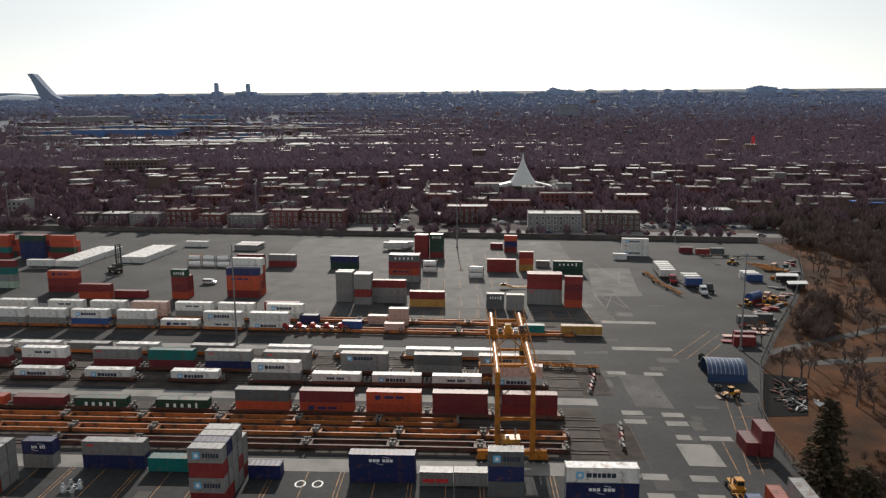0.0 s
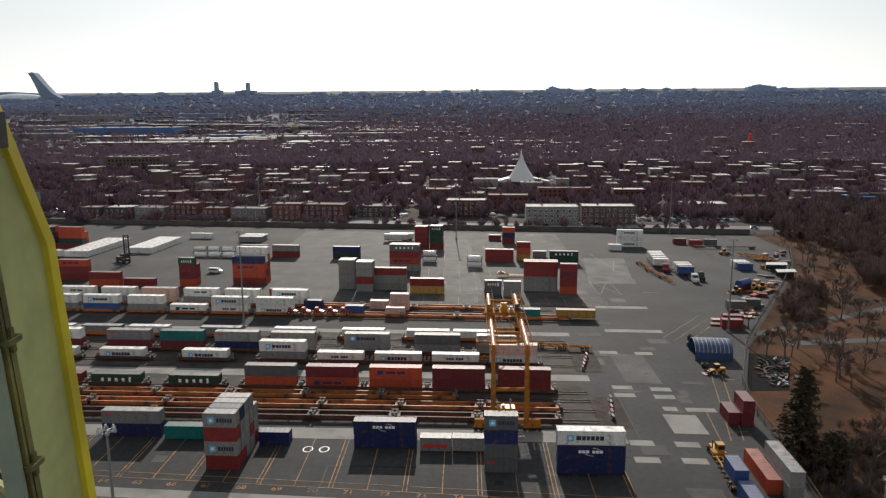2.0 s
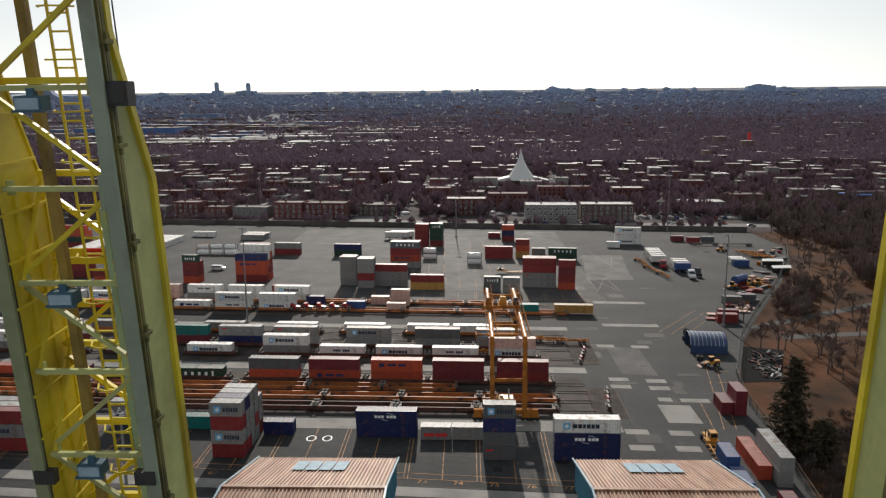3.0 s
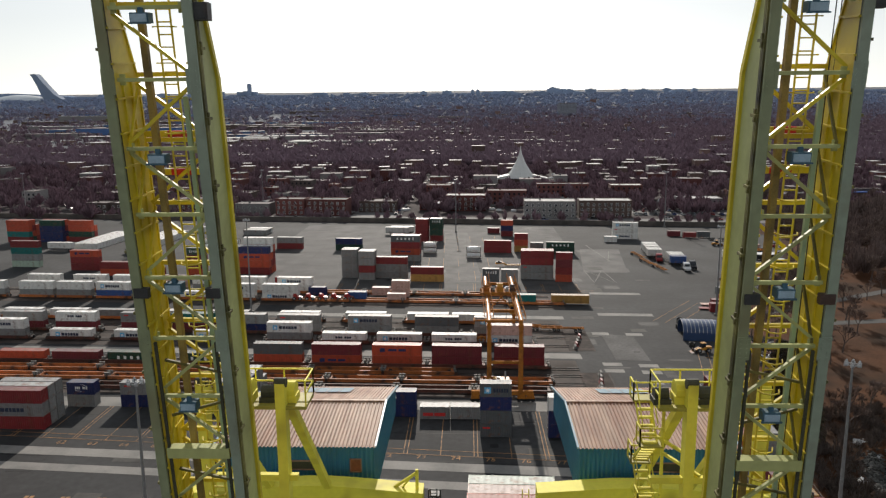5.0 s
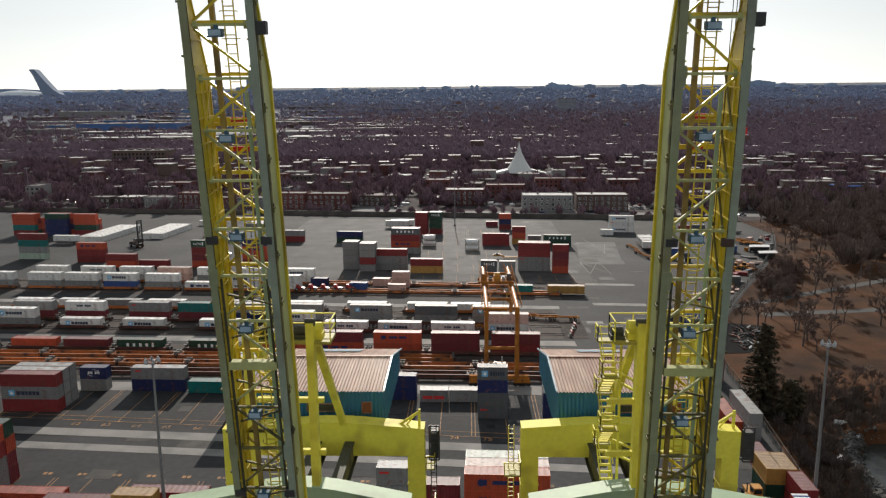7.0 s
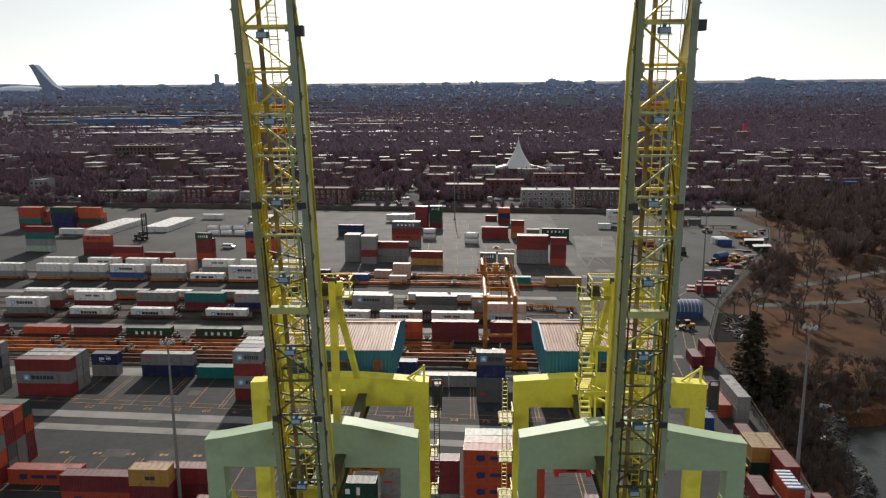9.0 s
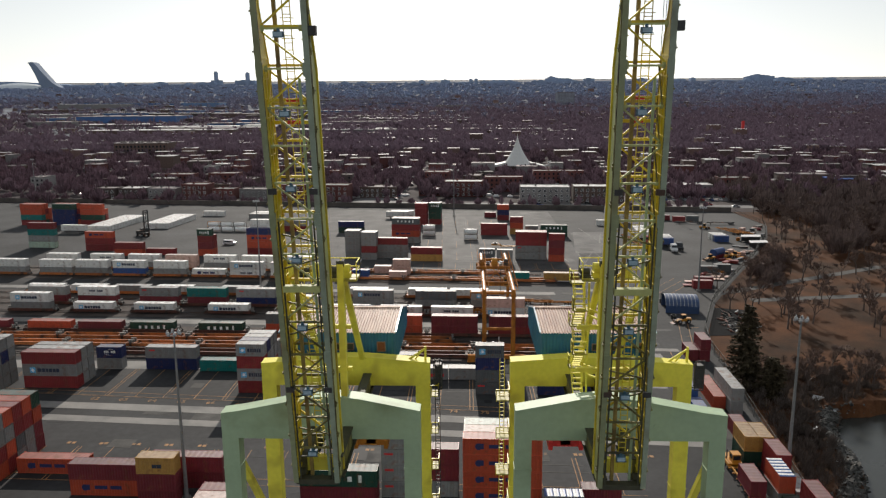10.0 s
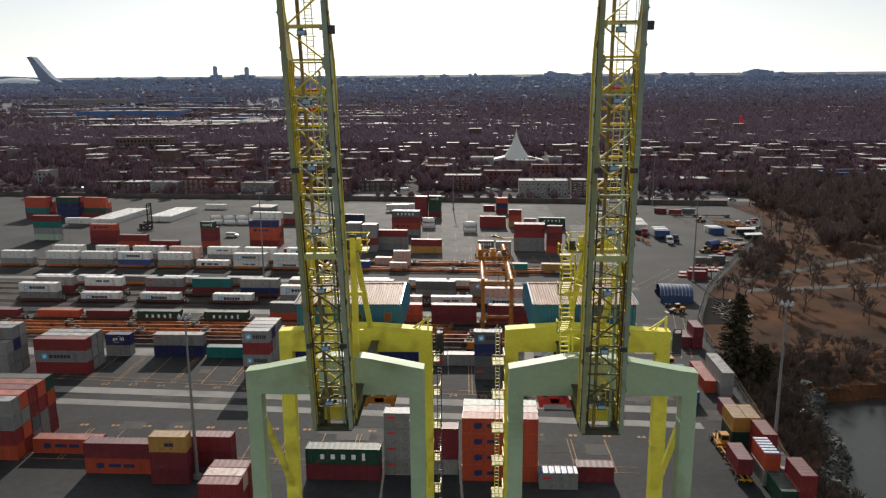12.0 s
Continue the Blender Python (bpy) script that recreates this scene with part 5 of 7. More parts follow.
def bare_tree_meshes(seed, height):
    rnd = random.Random(seed)
    trunk, crown = bmesh.new(), bmesh.new()

    def grow(p, d, length, thick, level):
        q = p + d * length
        bm = trunk if level < 2 else crown
        side = d.orthogonal().normalized()
        other = d.cross(side)
        n = 6 if level == 0 else 4 if level < 3 else 3
        a = [bm.verts.new(p + (side * math.cos(2 * math.pi * k / n) + other * math.sin(2 * math.pi * k / n)) * thick) for k in range(n)]
        b = [bm.verts.new(q + (side * math.cos(2 * math.pi * k / n) + other * math.sin(2 * math.pi * k / n)) * thick * 0.6) for k in range(n)]
        for k in range(n):
            bm.faces.new((a[k], a[(k + 1) % n], b[(k + 1) % n], b[k]))
        if level >= 5:
            return
        for _ in range(3 if level < 3 else 4):
            t = rnd.uniform(0.5, 1.0) if level else rnd.uniform(0.75, 1.0)
            turn = Vector((rnd.gauss(0, 1), rnd.gauss(0, 1), rnd.gauss(0.15, 0.5))).normalized()
            nd = (d * 1.0 + turn * rnd.uniform(0.55, 0.95) + Vector((0, 0, 0.18))).normalized()
            grow(p + (q - p) * t, nd, length * rnd.uniform(0.6, 0.82), max(0.045, thick * 0.55), level + 1)

    grow(Vector((0, 0, -0.1)), Vector((rnd.uniform(-0.08, 0.08), rnd.uniform(-0.08, 0.08), 1)).normalized(), height * 0.28, height * 0.022, 0)
    return mesh_of(trunk, "trunk", bark), mesh_of(crown, "crown", twig_mat)


TREES = [bare_tree_meshes(k, 11) for k in range(4)]


def bare_tree(x, y, s, turn, k, z=0.0):
    ob = thing("bare_tree", "leafless brown tree standing on dry grass", "tree", pose(x, y, z, 0, 0, turn) @ Matrix.Scale(s, 4), "park trees")
    part("trunk", TREES[k][0], None, ob)
    part("crown", TREES[k][1], None, ob, "fine bare twigs")


rng = random.Random(11)
PARK = [(94.2, 181.5), (107, 188), (89.8, 156.5), (96, 155.6), (100.7, 162.8), (112, 169.5), (138, 222), (110.5, 157.7), (103.8, 151.7), (123.7, 173), (120.4, 159.8), (154.3, 282.6), (164, 324.5), (213, 338), (108, 142.6), (88, 100), (84, 92)]
for k, (x, y) in enumerate(PARK):
    bare_tree(x, y, rng.uniform(0.8, 1.15), rng.uniform(0, 360), k % 4)
count = 0
while count < 185:
    x, y = rng.uniform(84, 300), rng.uniform(75, 348)
    edge = edge_x(y)
    if x < edge + 7 or x > 0.55 * (y + 60) + 45:
        continue
    if y < 190 and rng.random() < 0.4 or land(x, y) < -0.5:
        continue
    bare_tree(x, y, rng.uniform(0.75, 1.25), rng.uniform(0, 360), count % 4)
    count += 1


def conifer(x, y, height, spread, seed, lean):
    rnd = random.Random(seed)
    ob = thing("conifer_tree", "tall dark evergreen conifer with ragged boughs beside the fence", "tree", pose(x, y, 0, 0, lean), "conifers")
    bm = bmesh.new()
    beam(bm, (0, 0, -0.1), (0, 0, height * 0.6), 0.5, 0.5, 8)
    beam(bm, (0, 0, height * 0.6), (0, 0, height * 0.98), 0.2, 0.2, 6)
    part("trunk", bm, bark, ob)
    bm = bmesh.new()
    for k in range(300):
        t = (k + rnd.random()) / 300
        z = height * (1 - t * 0.93) - 0.2
        a = rnd.uniform(0, 2 * math.pi)
        ragged = 0.72 + 0.28 * math.sin(3 * a + 5 * t + seed) * rnd.uniform(0.4, 1.0)
        reach = (0.35 + spread * t ** 0.62) * rnd.uniform(0.55, 1.15) * ragged
        droop = rnd.uniform(-0.42, -0.05)
        d, side = Vector((math.cos(a), math.sin(a), droop)), Vector((-math.sin(a), math.cos(a), 0))
        base = Vector((0, 0, z))
        for q in range(12 + int(34 * t)):
            u = rnd.uniform(0.08, 1.0)
            p = base + d * reach * u + Vector((0, 0, 0.25 * reach * u * u))
            out = (d + side * rnd.uniform(-1.1, 1.1) + Vector((0, 0, rnd.uniform(-0.5, 0.35)))).normalized()
            length, w = rnd.uniform(0.5, 1.15), rnd.uniform(0.12, 0.28)
            across = out.cross(Vector((rnd.uniform(-1, 1), rnd.uniform(-1, 1), 1))).normalized() * w
            bm.faces.new([bm.verts.new(c) for c in (p - across, p + out * length * 0.6 + across, p + out * length, p + out * length * 0.5 - across)])
    part("crown", bm, needle, ob, "ragged dark needle boughs with gaps")


conifer(71.9, 96.0, 18.4, 5.6, 3, 1.0)
conifer(76.0, 90.5, 8.5, 3.6, 7, -3.0)

# stones on the river bank
rnd = random.Random(8)
bm = bmesh.new()
for k in range(1100):
    y = rnd.uniform(38, 86)
    shore = shore_x(y)
    x = shore + rnd.gauss(0.6, 1.3)
    s = rnd.uniform(0.25, 0.8)
    base = Vector((x, y, land(x, y)))
    pts = [base + Vector((rnd.uniform(-1, 1), rnd.uniform(-1, 1), rnd.uniform(-0.5, 0.9))) * s for _ in range(6)]
    try:
        hull = bmesh.ops.convex_hull(bm, input=[bm.verts.new(p) for p in pts])
    except Exception:
        pass
tagged(new("shore_rocks", mesh_of(bm, "shore_rocks", rock)), "broken grey boulders along the waterline", "rocks", kind="stuff")
junk_white = material("weathered_tarp", (0.5, 0.5, 0.5), 0.7, vary=0.2)
for x, y, s in ((77.4, 73, 1.1), (84.4, 88, 1.4), (75.3, 60.2, 0.7), (86, 84, 1.2), (90.8, 137.4, 1.6)):
    bm = bmesh.new()
    for k in range(6):
        a = [Vector((rnd.uniform(-1, 1), rnd.uniform(-1, 1), rnd.uniform(0, 0.8))) * s for _ in range(3)]
        bm.faces.new([bm.verts.new(p) for p in a])
    ob = new("washed_up_tarp", mesh_of(bm, "washed_up_tarp", junk_white))
    ob.matrix_basis = pose(x, y, land(x, y) + 0.02)
    tagged(ob, "crumpled pale tarpaulin lying on the bank", "tarpaulin", "debris")


# ---- light masts ----
mast_grey = material("mast_grey", (0.20, 0.20, 0.20), 0.6, 0.2, vary=0.15)
def light_mast(x, y, height, head=True):
    ob = thing("light_mast", "tall grey steel floodlight mast standing on the asphalt", "light mast", pose(x, y, 0), "light masts")
    bm = bmesh.new()
    n = 10
    a = [bm.verts.new((0.32 * math.cos(2 * math.pi * k / n), 0.32 * math.sin(2 * math.pi * k / n), 0)) for k in range(n)]
    b = [bm.verts.new((0.13 * math.cos(2 * math.pi * k / n), 0.13 * math.sin(2 * math.pi * k / n), height)) for k in range(n)]
    for k in range(n):
        bm.faces.new((a[k], a[(k + 1) % n], b[(k + 1) % n], b[k]))
    part("pole", bm, mast_grey, ob)
    bm = bmesh.new()
    pts = [(0.75 * math.cos(2 * math.pi * k / 10), 0.75 * math.sin(2 * math.pi * k / 10), height - 0.5) for k in range(11)]
    for p, q in zip(pts, pts[1:]):
        beam(bm, p, q, 0.08)
    for k in range(0, 10, 2):
        beam(bm, (0, 0, height - 0.3), pts[k], 0.06)
    part("lamp_ring", bm, steel, ob)
    for k in range(6):
        a = 2 * math.pi * k / 6
        bm = bmesh.new()
        c = Vector((0.95 * math.cos(a), 0.95 * math.sin(a), height - 0.45))
        drum(bm, c, 0.26, 0.36, "x", 10)
        box(bm, c.x - 0.1, c.x + 0.1, c.y - 0.1, c.y + 0.1, c.z, c.z + 0.45)
        part("floodlight", bm, steel, ob)
    bm = bmesh.new()
    drum(bm, (0, 0, 0.3), 0.7, 0.6, "z", 12)
    part("footing", bm, concrete, ob)


for x, y, h in ((-58, 181.5, 30), (4.6, 340.3, 28), (87, 178, 28), (-33.0, 46.0, 28.0), (64.0, 54.0, 28.0), (-123.6, 438, 26), (116.8, 355.6, 30), (-265, 408, 27)):
    light_mast(x, y, h)
for k, (x, y) in enumerate(((-35.2, 44.5), (-30.8, 44.5), (-35.2, 47.5), (-30.8, 47.5))):
    bm = bmesh.new()
    drum(bm, (0, 0, 0.6), 0.14, 1.2, "z", 10)
    drum(bm, (0, 0, 1.22), 0.16, 0.06, "z", 10)
    ob = new("bollard", mesh_of(bm, "bollard", crane_yellow))
    ob.matrix_basis = pose(x, y, 0)
    tagged(ob, "yellow steel bollard guarding the light mast", "bollard", "bollards round the mast")


# ---- vehicles and yard machines ----
car_paints = [material("car_paint_" + n, c, 0.3, 0.2, vary=0.05) for n, c in (("white", (0.7, 0.7, 0.7)), ("grey", (0.25, 0.26, 0.28)), ("black", (0.02, 0.02, 0.022)), ("red", (0.3, 0.02, 0.02)), ("blue", (0.03, 0.06, 0.2)))]


def wheel_part(ob, x, y, r, w=0.25, rim=True):
    bm = bmesh.new()
    drum(bm, (x, y, r), r, w, "y", 14)
    tyre = part("wheel", bm, rubber, ob)
    if not rim:
        return
    bm = bmesh.new()
    drum(bm, (x, y, r), r * 0.5, w + 0.03, "y", 10)
    part("rim", bm, steel, tyre)


def car(x, y, turn, paint, words):
    ob = thing("parked_car", f"{words} car parked beside the street", "car", pose(x, y, 0.05, 0, 0, turn), "parked cars")
    bm = bmesh.new()
    prism(bm, [(-2.1, 0.35), (2.1, 0.35), (2.15, 0.75), (1.2, 0.92), (-1.9, 0.95), (-2.15, 0.8)], -0.85, 0.85)
    body = part("body", bm, paint, ob)
    bm = bmesh.new()
    prism(bm, [(-1.7, 0.93), (1.0, 0.92), (0.35, 1.42), (-1.25, 1.45)], -0.72, 0.72)
    part("glazing", bm, glass, body)
    bm = bmesh.new()
    prism(bm, [(-1.25, 1.43), (0.35, 1.40), (0.3, 1.48), (-1.2, 1.5)], -0.7, 0.7)
    part("roof", bm, paint, body)
    for wx in (-1.35, 1.35):
        for wy in (-0.78, 0.78):
            wheel_part(ob, wx, wy, 0.32, rim=False)


words = ["white", "grey", "black", "dark red", "dark blue"]
rng = random.Random(21)
for k in range(14):
    x = 112 + 5.6 * k + rng.uniform(-0.5, 0.5)
    car(x, 409 - 0.05 * x + rng.uniform(-0.4, 0.4), 90 + rng.uniform(-4, 4), car_paints[k % 5], words[k % 5])
for k in range(13):
    x = 114 + 5.4 * k + rng.uniform(-0.5, 0.5)
    car(x, 424 - 0.05 * x + rng.uniform(-0.4, 0.4), 90 + rng.uniform(-4, 4), car_paints[(k * 2 + 1) % 5], words[(k * 2 + 1) % 5])
for k, x in enumerate((-214, -188, -150, -119, -92, -70, -22, 8, 55, 84, 126, 154, 167, 180)):
    car(x, 386 - 0.09 * x + rng.choice((0.5, 7.5)), -5, car_paints[(k * 3) % 5], words[(k * 3) % 5])
for k in range(9):
    car(-33 + rng.uniform(-0.5, 0.5), 408 + k * 9, 90, car_paints[(k + 2) % 5], words[(k + 2) % 5])


def van(x, y, turn):
    ob = thing("van", "white passenger van standing on the asphalt", "van", pose(x, y, 0, 0, 0, turn))
    bm = bmesh.new()
    prism(bm, [(-2.7, 0.4), (2.7, 0.4), (2.7, 1.1), (2.0, 1.35), (1.4, 2.05), (-2.6, 2.1), (-2.75, 1.9)], -0.95, 0.95)
    body = part("body", bm, car_paints[0], ob)
    for xa, xb in ((-2.4, -1.1), (-0.95, 0.2), (0.35, 1.2)):
        bm = bmesh.new()
        box(bm, xa, xb, -0.97, 0.97, 1.3, 1.85)
        part("window", bm, glass, body)
    for wx in (-1.7, 1.7):
        for wy in (-0.85, 0.85):
            wheel_part(ob, wx, wy, 0.36)


van(-93, 259.5, -5)


def tug(x, y, turn):
    ob = thing("yard_tractor", "yellow terminal tractor with a small glazed cab", "yard tractor", pose(x, y, 0, 0, 0, turn), "yard tractors")
    bm = bmesh.new()
    box(bm, -1.6, 3.2, -0.55, 0.55, 0.75, 1.1)
    box(bm, -1.6, 0.3, -1.2, 1.2, 0.85, 1.35)
    part("chassis", bm, yellow_machine, ob)
    bm = bmesh.new()
    box(bm, -1.5, 0.1, -0.9, 0.5, 1.35, 2.9)
    cab = part("cab", bm, yellow_machine, ob)
    bm = bmesh.new()
    box(bm, -1.53, 0.13, -0.8, 0.4, 1.95, 2.7)
    box(bm, -1.4, 0.0, -0.93, 0.53, 1.95, 2.7)
    part("window", bm, glass, cab)
    bm = bmesh.new()
    drum(bm, (0.3, 0.85, 2.2), 0.1, 1.7, "z", 8)
    part("exhaust", bm, dark_steel, ob)
    for wx in (-0.9, 2.2):
        for wy in (-0.95, 0.95):
            wheel_part(ob, wx, wy, 0.5, 0.45)


def chassis(x, y, turn, length=12.0, mat=None, base=0.0):
    ob = thing("container_chassis", "empty steel container trailer chassis", "trailer", pose(x, y, base, 0, 0, turn), "trailers")
    bm = bmesh.new()
    for s in (-0.5, 0.5):
        box(bm, 0, length, s - 0.1, s + 0.1, 0.95, 1.25)
    k = 0.2
    while k < length:
        box(bm, k - 0.08, k + 0.08, -1.15, 1.15, 1.0, 1.2)
        k += 1.9
    part("frame", bm, mat or yellow_machine, ob)
    for wx in (length - 2.4, length - 1.2):
        for wy in (-0.95, 0.95):
            wheel_part(ob, wx, wy, 0.48, 0.5)
    bm = bmesh.new()
    for s in (-0.5, 0.5):
        box(bm, 2.2, 2.4, s - 0.08, s + 0.08, 0.0, 1.0)
    part("landing_leg", bm, dark_steel, ob)


tug(57.5, 97.4, 92)
chassis(57.0, 94.8, -92, 12)
container(58.3, 83.6, 1.26, W20, "b", "on a yard trailer", 88, "containers on trailers")
tug(56.6, 58.6, 90)
chassis(56.3, 56.3, -91, 12)
container(57.4, 46.0, 1.26, W20, "m", "on a yard trailer", 88, "containers on trailers")
chassis(-184.5, 290.5, -5, 12, dark_steel)
container(-184.6, 289.2, 1.26, W40, "wH", "on a road trailer", -5, "containers on trailers")
for x, y in ((-31.5, 332), (-29, 335)):
    chassis(x, y + 1.2, -5, 12, dark_steel)
    container(x, y, 1.26, W40, "w", "on a road trailer", -5, "containers on trailers")
for k, (x, y) in enumerate(((87.5, 240), (85.2, 252), (84.6, 266), (131.5, 296), (134.5, 295), (137.5, 293))):
    chassis(x, y, 98 if k < 3 else -74, 12 if k < 3 else 16, orange_paint)
for k in range(3):
    chassis(20 + 6 * k, 163.5 - 1.3 * k, -3, 12, orange_paint, 0.1)


def reach_stacker(x, y, turn):
    ob = thing("lift_truck", "dark tall-masted container lift truck", "lift truck", pose(x, y, 0, 0, 0, turn))
    bm = bmesh.new()
    prism(bm, [(-4, 0.9), (3.4, 0.9), (3.4, 1.9), (0.5, 2.1), (-3.6, 2.4), (-4.2, 1.8)], -1.5, 1.5)
    part("chassis", bm, dark_steel, ob)
    bm = bmesh.new()
    prism(bm, [(-1.2, 2.1), (1.0, 2.1), (0.8, 3.8), (-1.0, 3.8)], -0.9, 0.9)
    cab = part("cab", bm, dark_steel, ob)
    bm = bmesh.new()
    prism(bm, [(-1.0, 2.5), (0.95, 2.5), (0.8, 3.5), (-0.9, 3.5)], -0.92, 0.92)
    part("window", bm, glass, cab)
    for s in (-1.0, 1.0):
        bm = bmesh.new()
        box(bm, 3.6, 4.1, s - 0.25, s + 0.25, 0.4, 12.5)
        part("mast_rail", bm, dark_steel, ob)
    bm = bmesh.new()
    for z in (3, 7, 11.5, 12.4):
        box(bm, 3.65, 4.05, -1.0, 1.0, z, z + 0.35)
    box(bm, 3.75, 3.95, -0.1, 0.1, 3, 12.5)
    part("mast_tie", bm, dark_steel, ob)
    bm = bmesh.new()
    box(bm, 4.1, 4.6, -4.5, 4.5, 3.2, 3.6)
    box(bm, 4.1, 4.4, -1.2, 1.2, 2.4, 4.2)
    part("spreader", bm, dark_steel, ob)
    for wx, r in ((2.4, 0.85), (-2.8, 0.8)):
        for wy in (-1.45, 1.45):
            wheel_part(ob, wx, wy, r, 0.7)


reach_stacker(-141, 281, -40)


def loader(x, y, turn, name="wheel_loader"):
    ob = thing(name, "yellow articulated wheel loader with black tyres", "wheel loader", pose(x, y, 0, 0, 0, turn) @ Matrix.Scale(0.8, 4), "loaders")
    bm = bmesh.new()
    prism(bm, [(-2.8, 0.9), (0.2, 0.8), (2.2, 0.9), (2.0, 1.4), (0.3, 1.5), (-0.4, 1.9), (-2.8, 1.9)], -0.7, 0.7)
    part("body", bm, yellow_machine, ob)
    bm = bmesh.new()
    box(bm, -0.8, 0.6, -0.65, 0.65, 1.6, 3.1)
    cab = part("cab", bm, glass, ob)
    bm = bmesh.new()
    box(bm, -0.9, 0.7, -0.75, 0.75, 3.1, 3.2)
    part("roof", bm, yellow_machine, cab)
    bm = bmesh.new()
    for s in (-0.5, 0.5):
        beam(bm, (1.2, s, 1.5), (3.2, s, 0.6), 0.18, 0.3)
    part("lift_arm", bm, yellow_machine, ob)
    bm = bmesh.new()
    prism(bm, [(3.0, 0.15), (4.3, 0.15), (3.2, 0.35), (3.1, 1.2), (2.95, 1.2)], -1.4, 1.4)
    part("bucket", bm, dark_steel, ob)
    for wx in (-1.7, 1.5):
        for wy in (-0.95, 0.95):
            wheel_part(ob, wx, wy, 0.75, 0.55)


loader(72, 142.5, 190)
loader(117.5, 231.5, 30)
loader(114, 230.5, 60)
loader(126, 298, 10)


# tyre piles beside the shelter, blue arched shelter
def tyre_pile(x, y, n):
    for k in range(n):
        bm = bmesh.new()
        r, t = 0.7, 0.2
        ring = [[Vector(((r + t * math.cos(b)) * math.cos(a), (r + t * math.cos(b)) * math.sin(a), 0.2 + t * math.sin(b))) for b in [2 * math.pi * q / 6 for q in range(6)]] for a in [2 * math.pi * q / 14 for q in range(14)]]
        vs = [[bm.verts.new(p) for p in row] for row in ring]
        for i in range(14):
            for j in range(6):
                bm.faces.new((vs[i][j], vs[(i + 1) % 14][j], vs[(i + 1) % 14][(j + 1) % 6], vs[i][(j + 1) % 6]))
        ob = new("tyre", mesh_of(bm, "tyre", rubber, True))
        ob.matrix_basis = pose(x, y, 0.4 * k)
        tagged(ob, "worn black truck tyre lying in a pile", "tyre", "piled tyres")


tyre_pile(71.8, 164.5, 3)
tyre_pile(73.6, 170, 4)
tyre_pile(70.6, 147, 3)
blue_sheet = material("blue_shelter_sheet", (0.03, 0.06, 0.14), 0.4, vary=0.15, grain=0.5)


def arched_shelter(x, y, turn):
    ob = thing("arched_shelter", "dark blue arched shelter with ribbed roof", "shelter", pose(x, y, 0, 0, 0, turn))
    w, length, r = 9.5, 9.0, 3.2
    profile = [(0, 2.2)] + [(r * 0.5 * (1 - math.cos(a)) * 2 * 0 + length / 2 - length / 2 * math.cos(a), 2.2 + 2.4 * math.sin(a)) for a in [math.pi * k / 12 for k in range(1, 12)]] + [(length, 2.2)]
    for k in range(9):
        bm = bmesh.new()
        xa = w * k / 9
        for p, q in zip(profile, profile[1:]):
            bm.faces.new([bm.verts.new(v) for v in ((xa + 0.04, p[0], p[1]), (xa + w / 9 - 0.04, p[0], p[1]), (xa + w / 9 - 0.04, q[0], q[1]), (xa + 0.04, q[0], q[1]))])
        part("roof_sheet", bm, skylight if k % 9 == 99 else blue_sheet, ob)
        bm = bmesh.new()
        for p, q in zip(profile, profile[1:]):
            beam(bm, (xa, p[0], p[1] + 0.03), (xa, q[0], q[1] + 0.03), 0.12)
        part("rib", bm, steel, ob)
    for y0 in (0, length - 0.1):
        bm = bmesh.new()
        box(bm, 0, w, y0, y0 + 0.1, 0, 2.25)
        part("wall", bm, blue_sheet, ob)
    bm = bmesh.new()
    outline = [(p[0], p[1]) for p in profile] + [(length, 0), (0, 0)]
    vs = [bm.verts.new((w, a, b)) for a, b in outline]
    bm.faces.new(vs)
    part("end_wall", bm, blue_sheet, ob)


arched_shelter(69.8, 152.5, -6)
oily = material("oily_ground", (0.012, 0.012, 0.013), 0.95, vary=0.4, spec=0.05, space="World")
bm = bmesh.new()
plot = [(75.6, 131.0), (85.4, 131.6), (95.6, 155.5), (85.6, 158.6)]
bm.faces.new([bm.verts.new((x, y, 0.012)) for x, y in plot])
tagged(new("oil_yard", mesh_of(bm, "oil_yard", oily)), "black oily plot of ground strewn with scrap", "ground", kind="structure")
rnd = random.Random(5)
for k in range(64):
    bm = bmesh.new()
    a = rnd.uniform(0, math.pi)
    length = rnd.uniform(0.8, 3.0)
    beam(bm, (-length / 2, 0, 0.15), (length / 2, 0, rnd.uniform(0.15, 0.6)), rnd.uniform(0.1, 0.3))
    box(bm, -0.3, 0.3, -0.25, 0.25, 0.0, rnd.uniform(0.2, 0.5))
    ob = new("scrap_piece", mesh_of(bm, "scrap_piece", (rubber, car_brown, rubber, rubber, junk_white, rubber, car_brown)[k % 7]))
    sy = rnd.uniform(134, 154)
    ob.matrix_basis = pose(80 + (sy - 131) * 0.41 + rnd.uniform(-2.5, 5), sy, 0.02, 0, 0, math.degrees(a))
    tagged(ob, "piece of rusty scrap metal lying on black ground", "scrap", "scrap metal")


# striped sheets over open-topped containers
for x, y, z, turn in ((61.1, 44.7, 5.53, 88), (23.0, 43.2, 2.78, -1)):
    ob = thing("striped_cover", "blue and white striped sheet over an open container", "cover", pose(x, y, z, 0, 0, turn), "striped covers")
    for k in range(12):
        bm = bmesh.new()
        xa = 0.06 + k * 0.495
        prism(bm, [(xa, 0.02), (xa + 0.495, 0.02), (xa + 0.495, 0.05), (xa + 0.25, 0.10), (xa, 0.05)], 0.06, DEEP - 0.06)
        part("stripe", bm, mark_white if k % 2 else SIDE["b"], ob)


roofs_pale = material("pale_sheet_roof", (0.5, 0.5, 0.5), 0.6, vary=0.15)


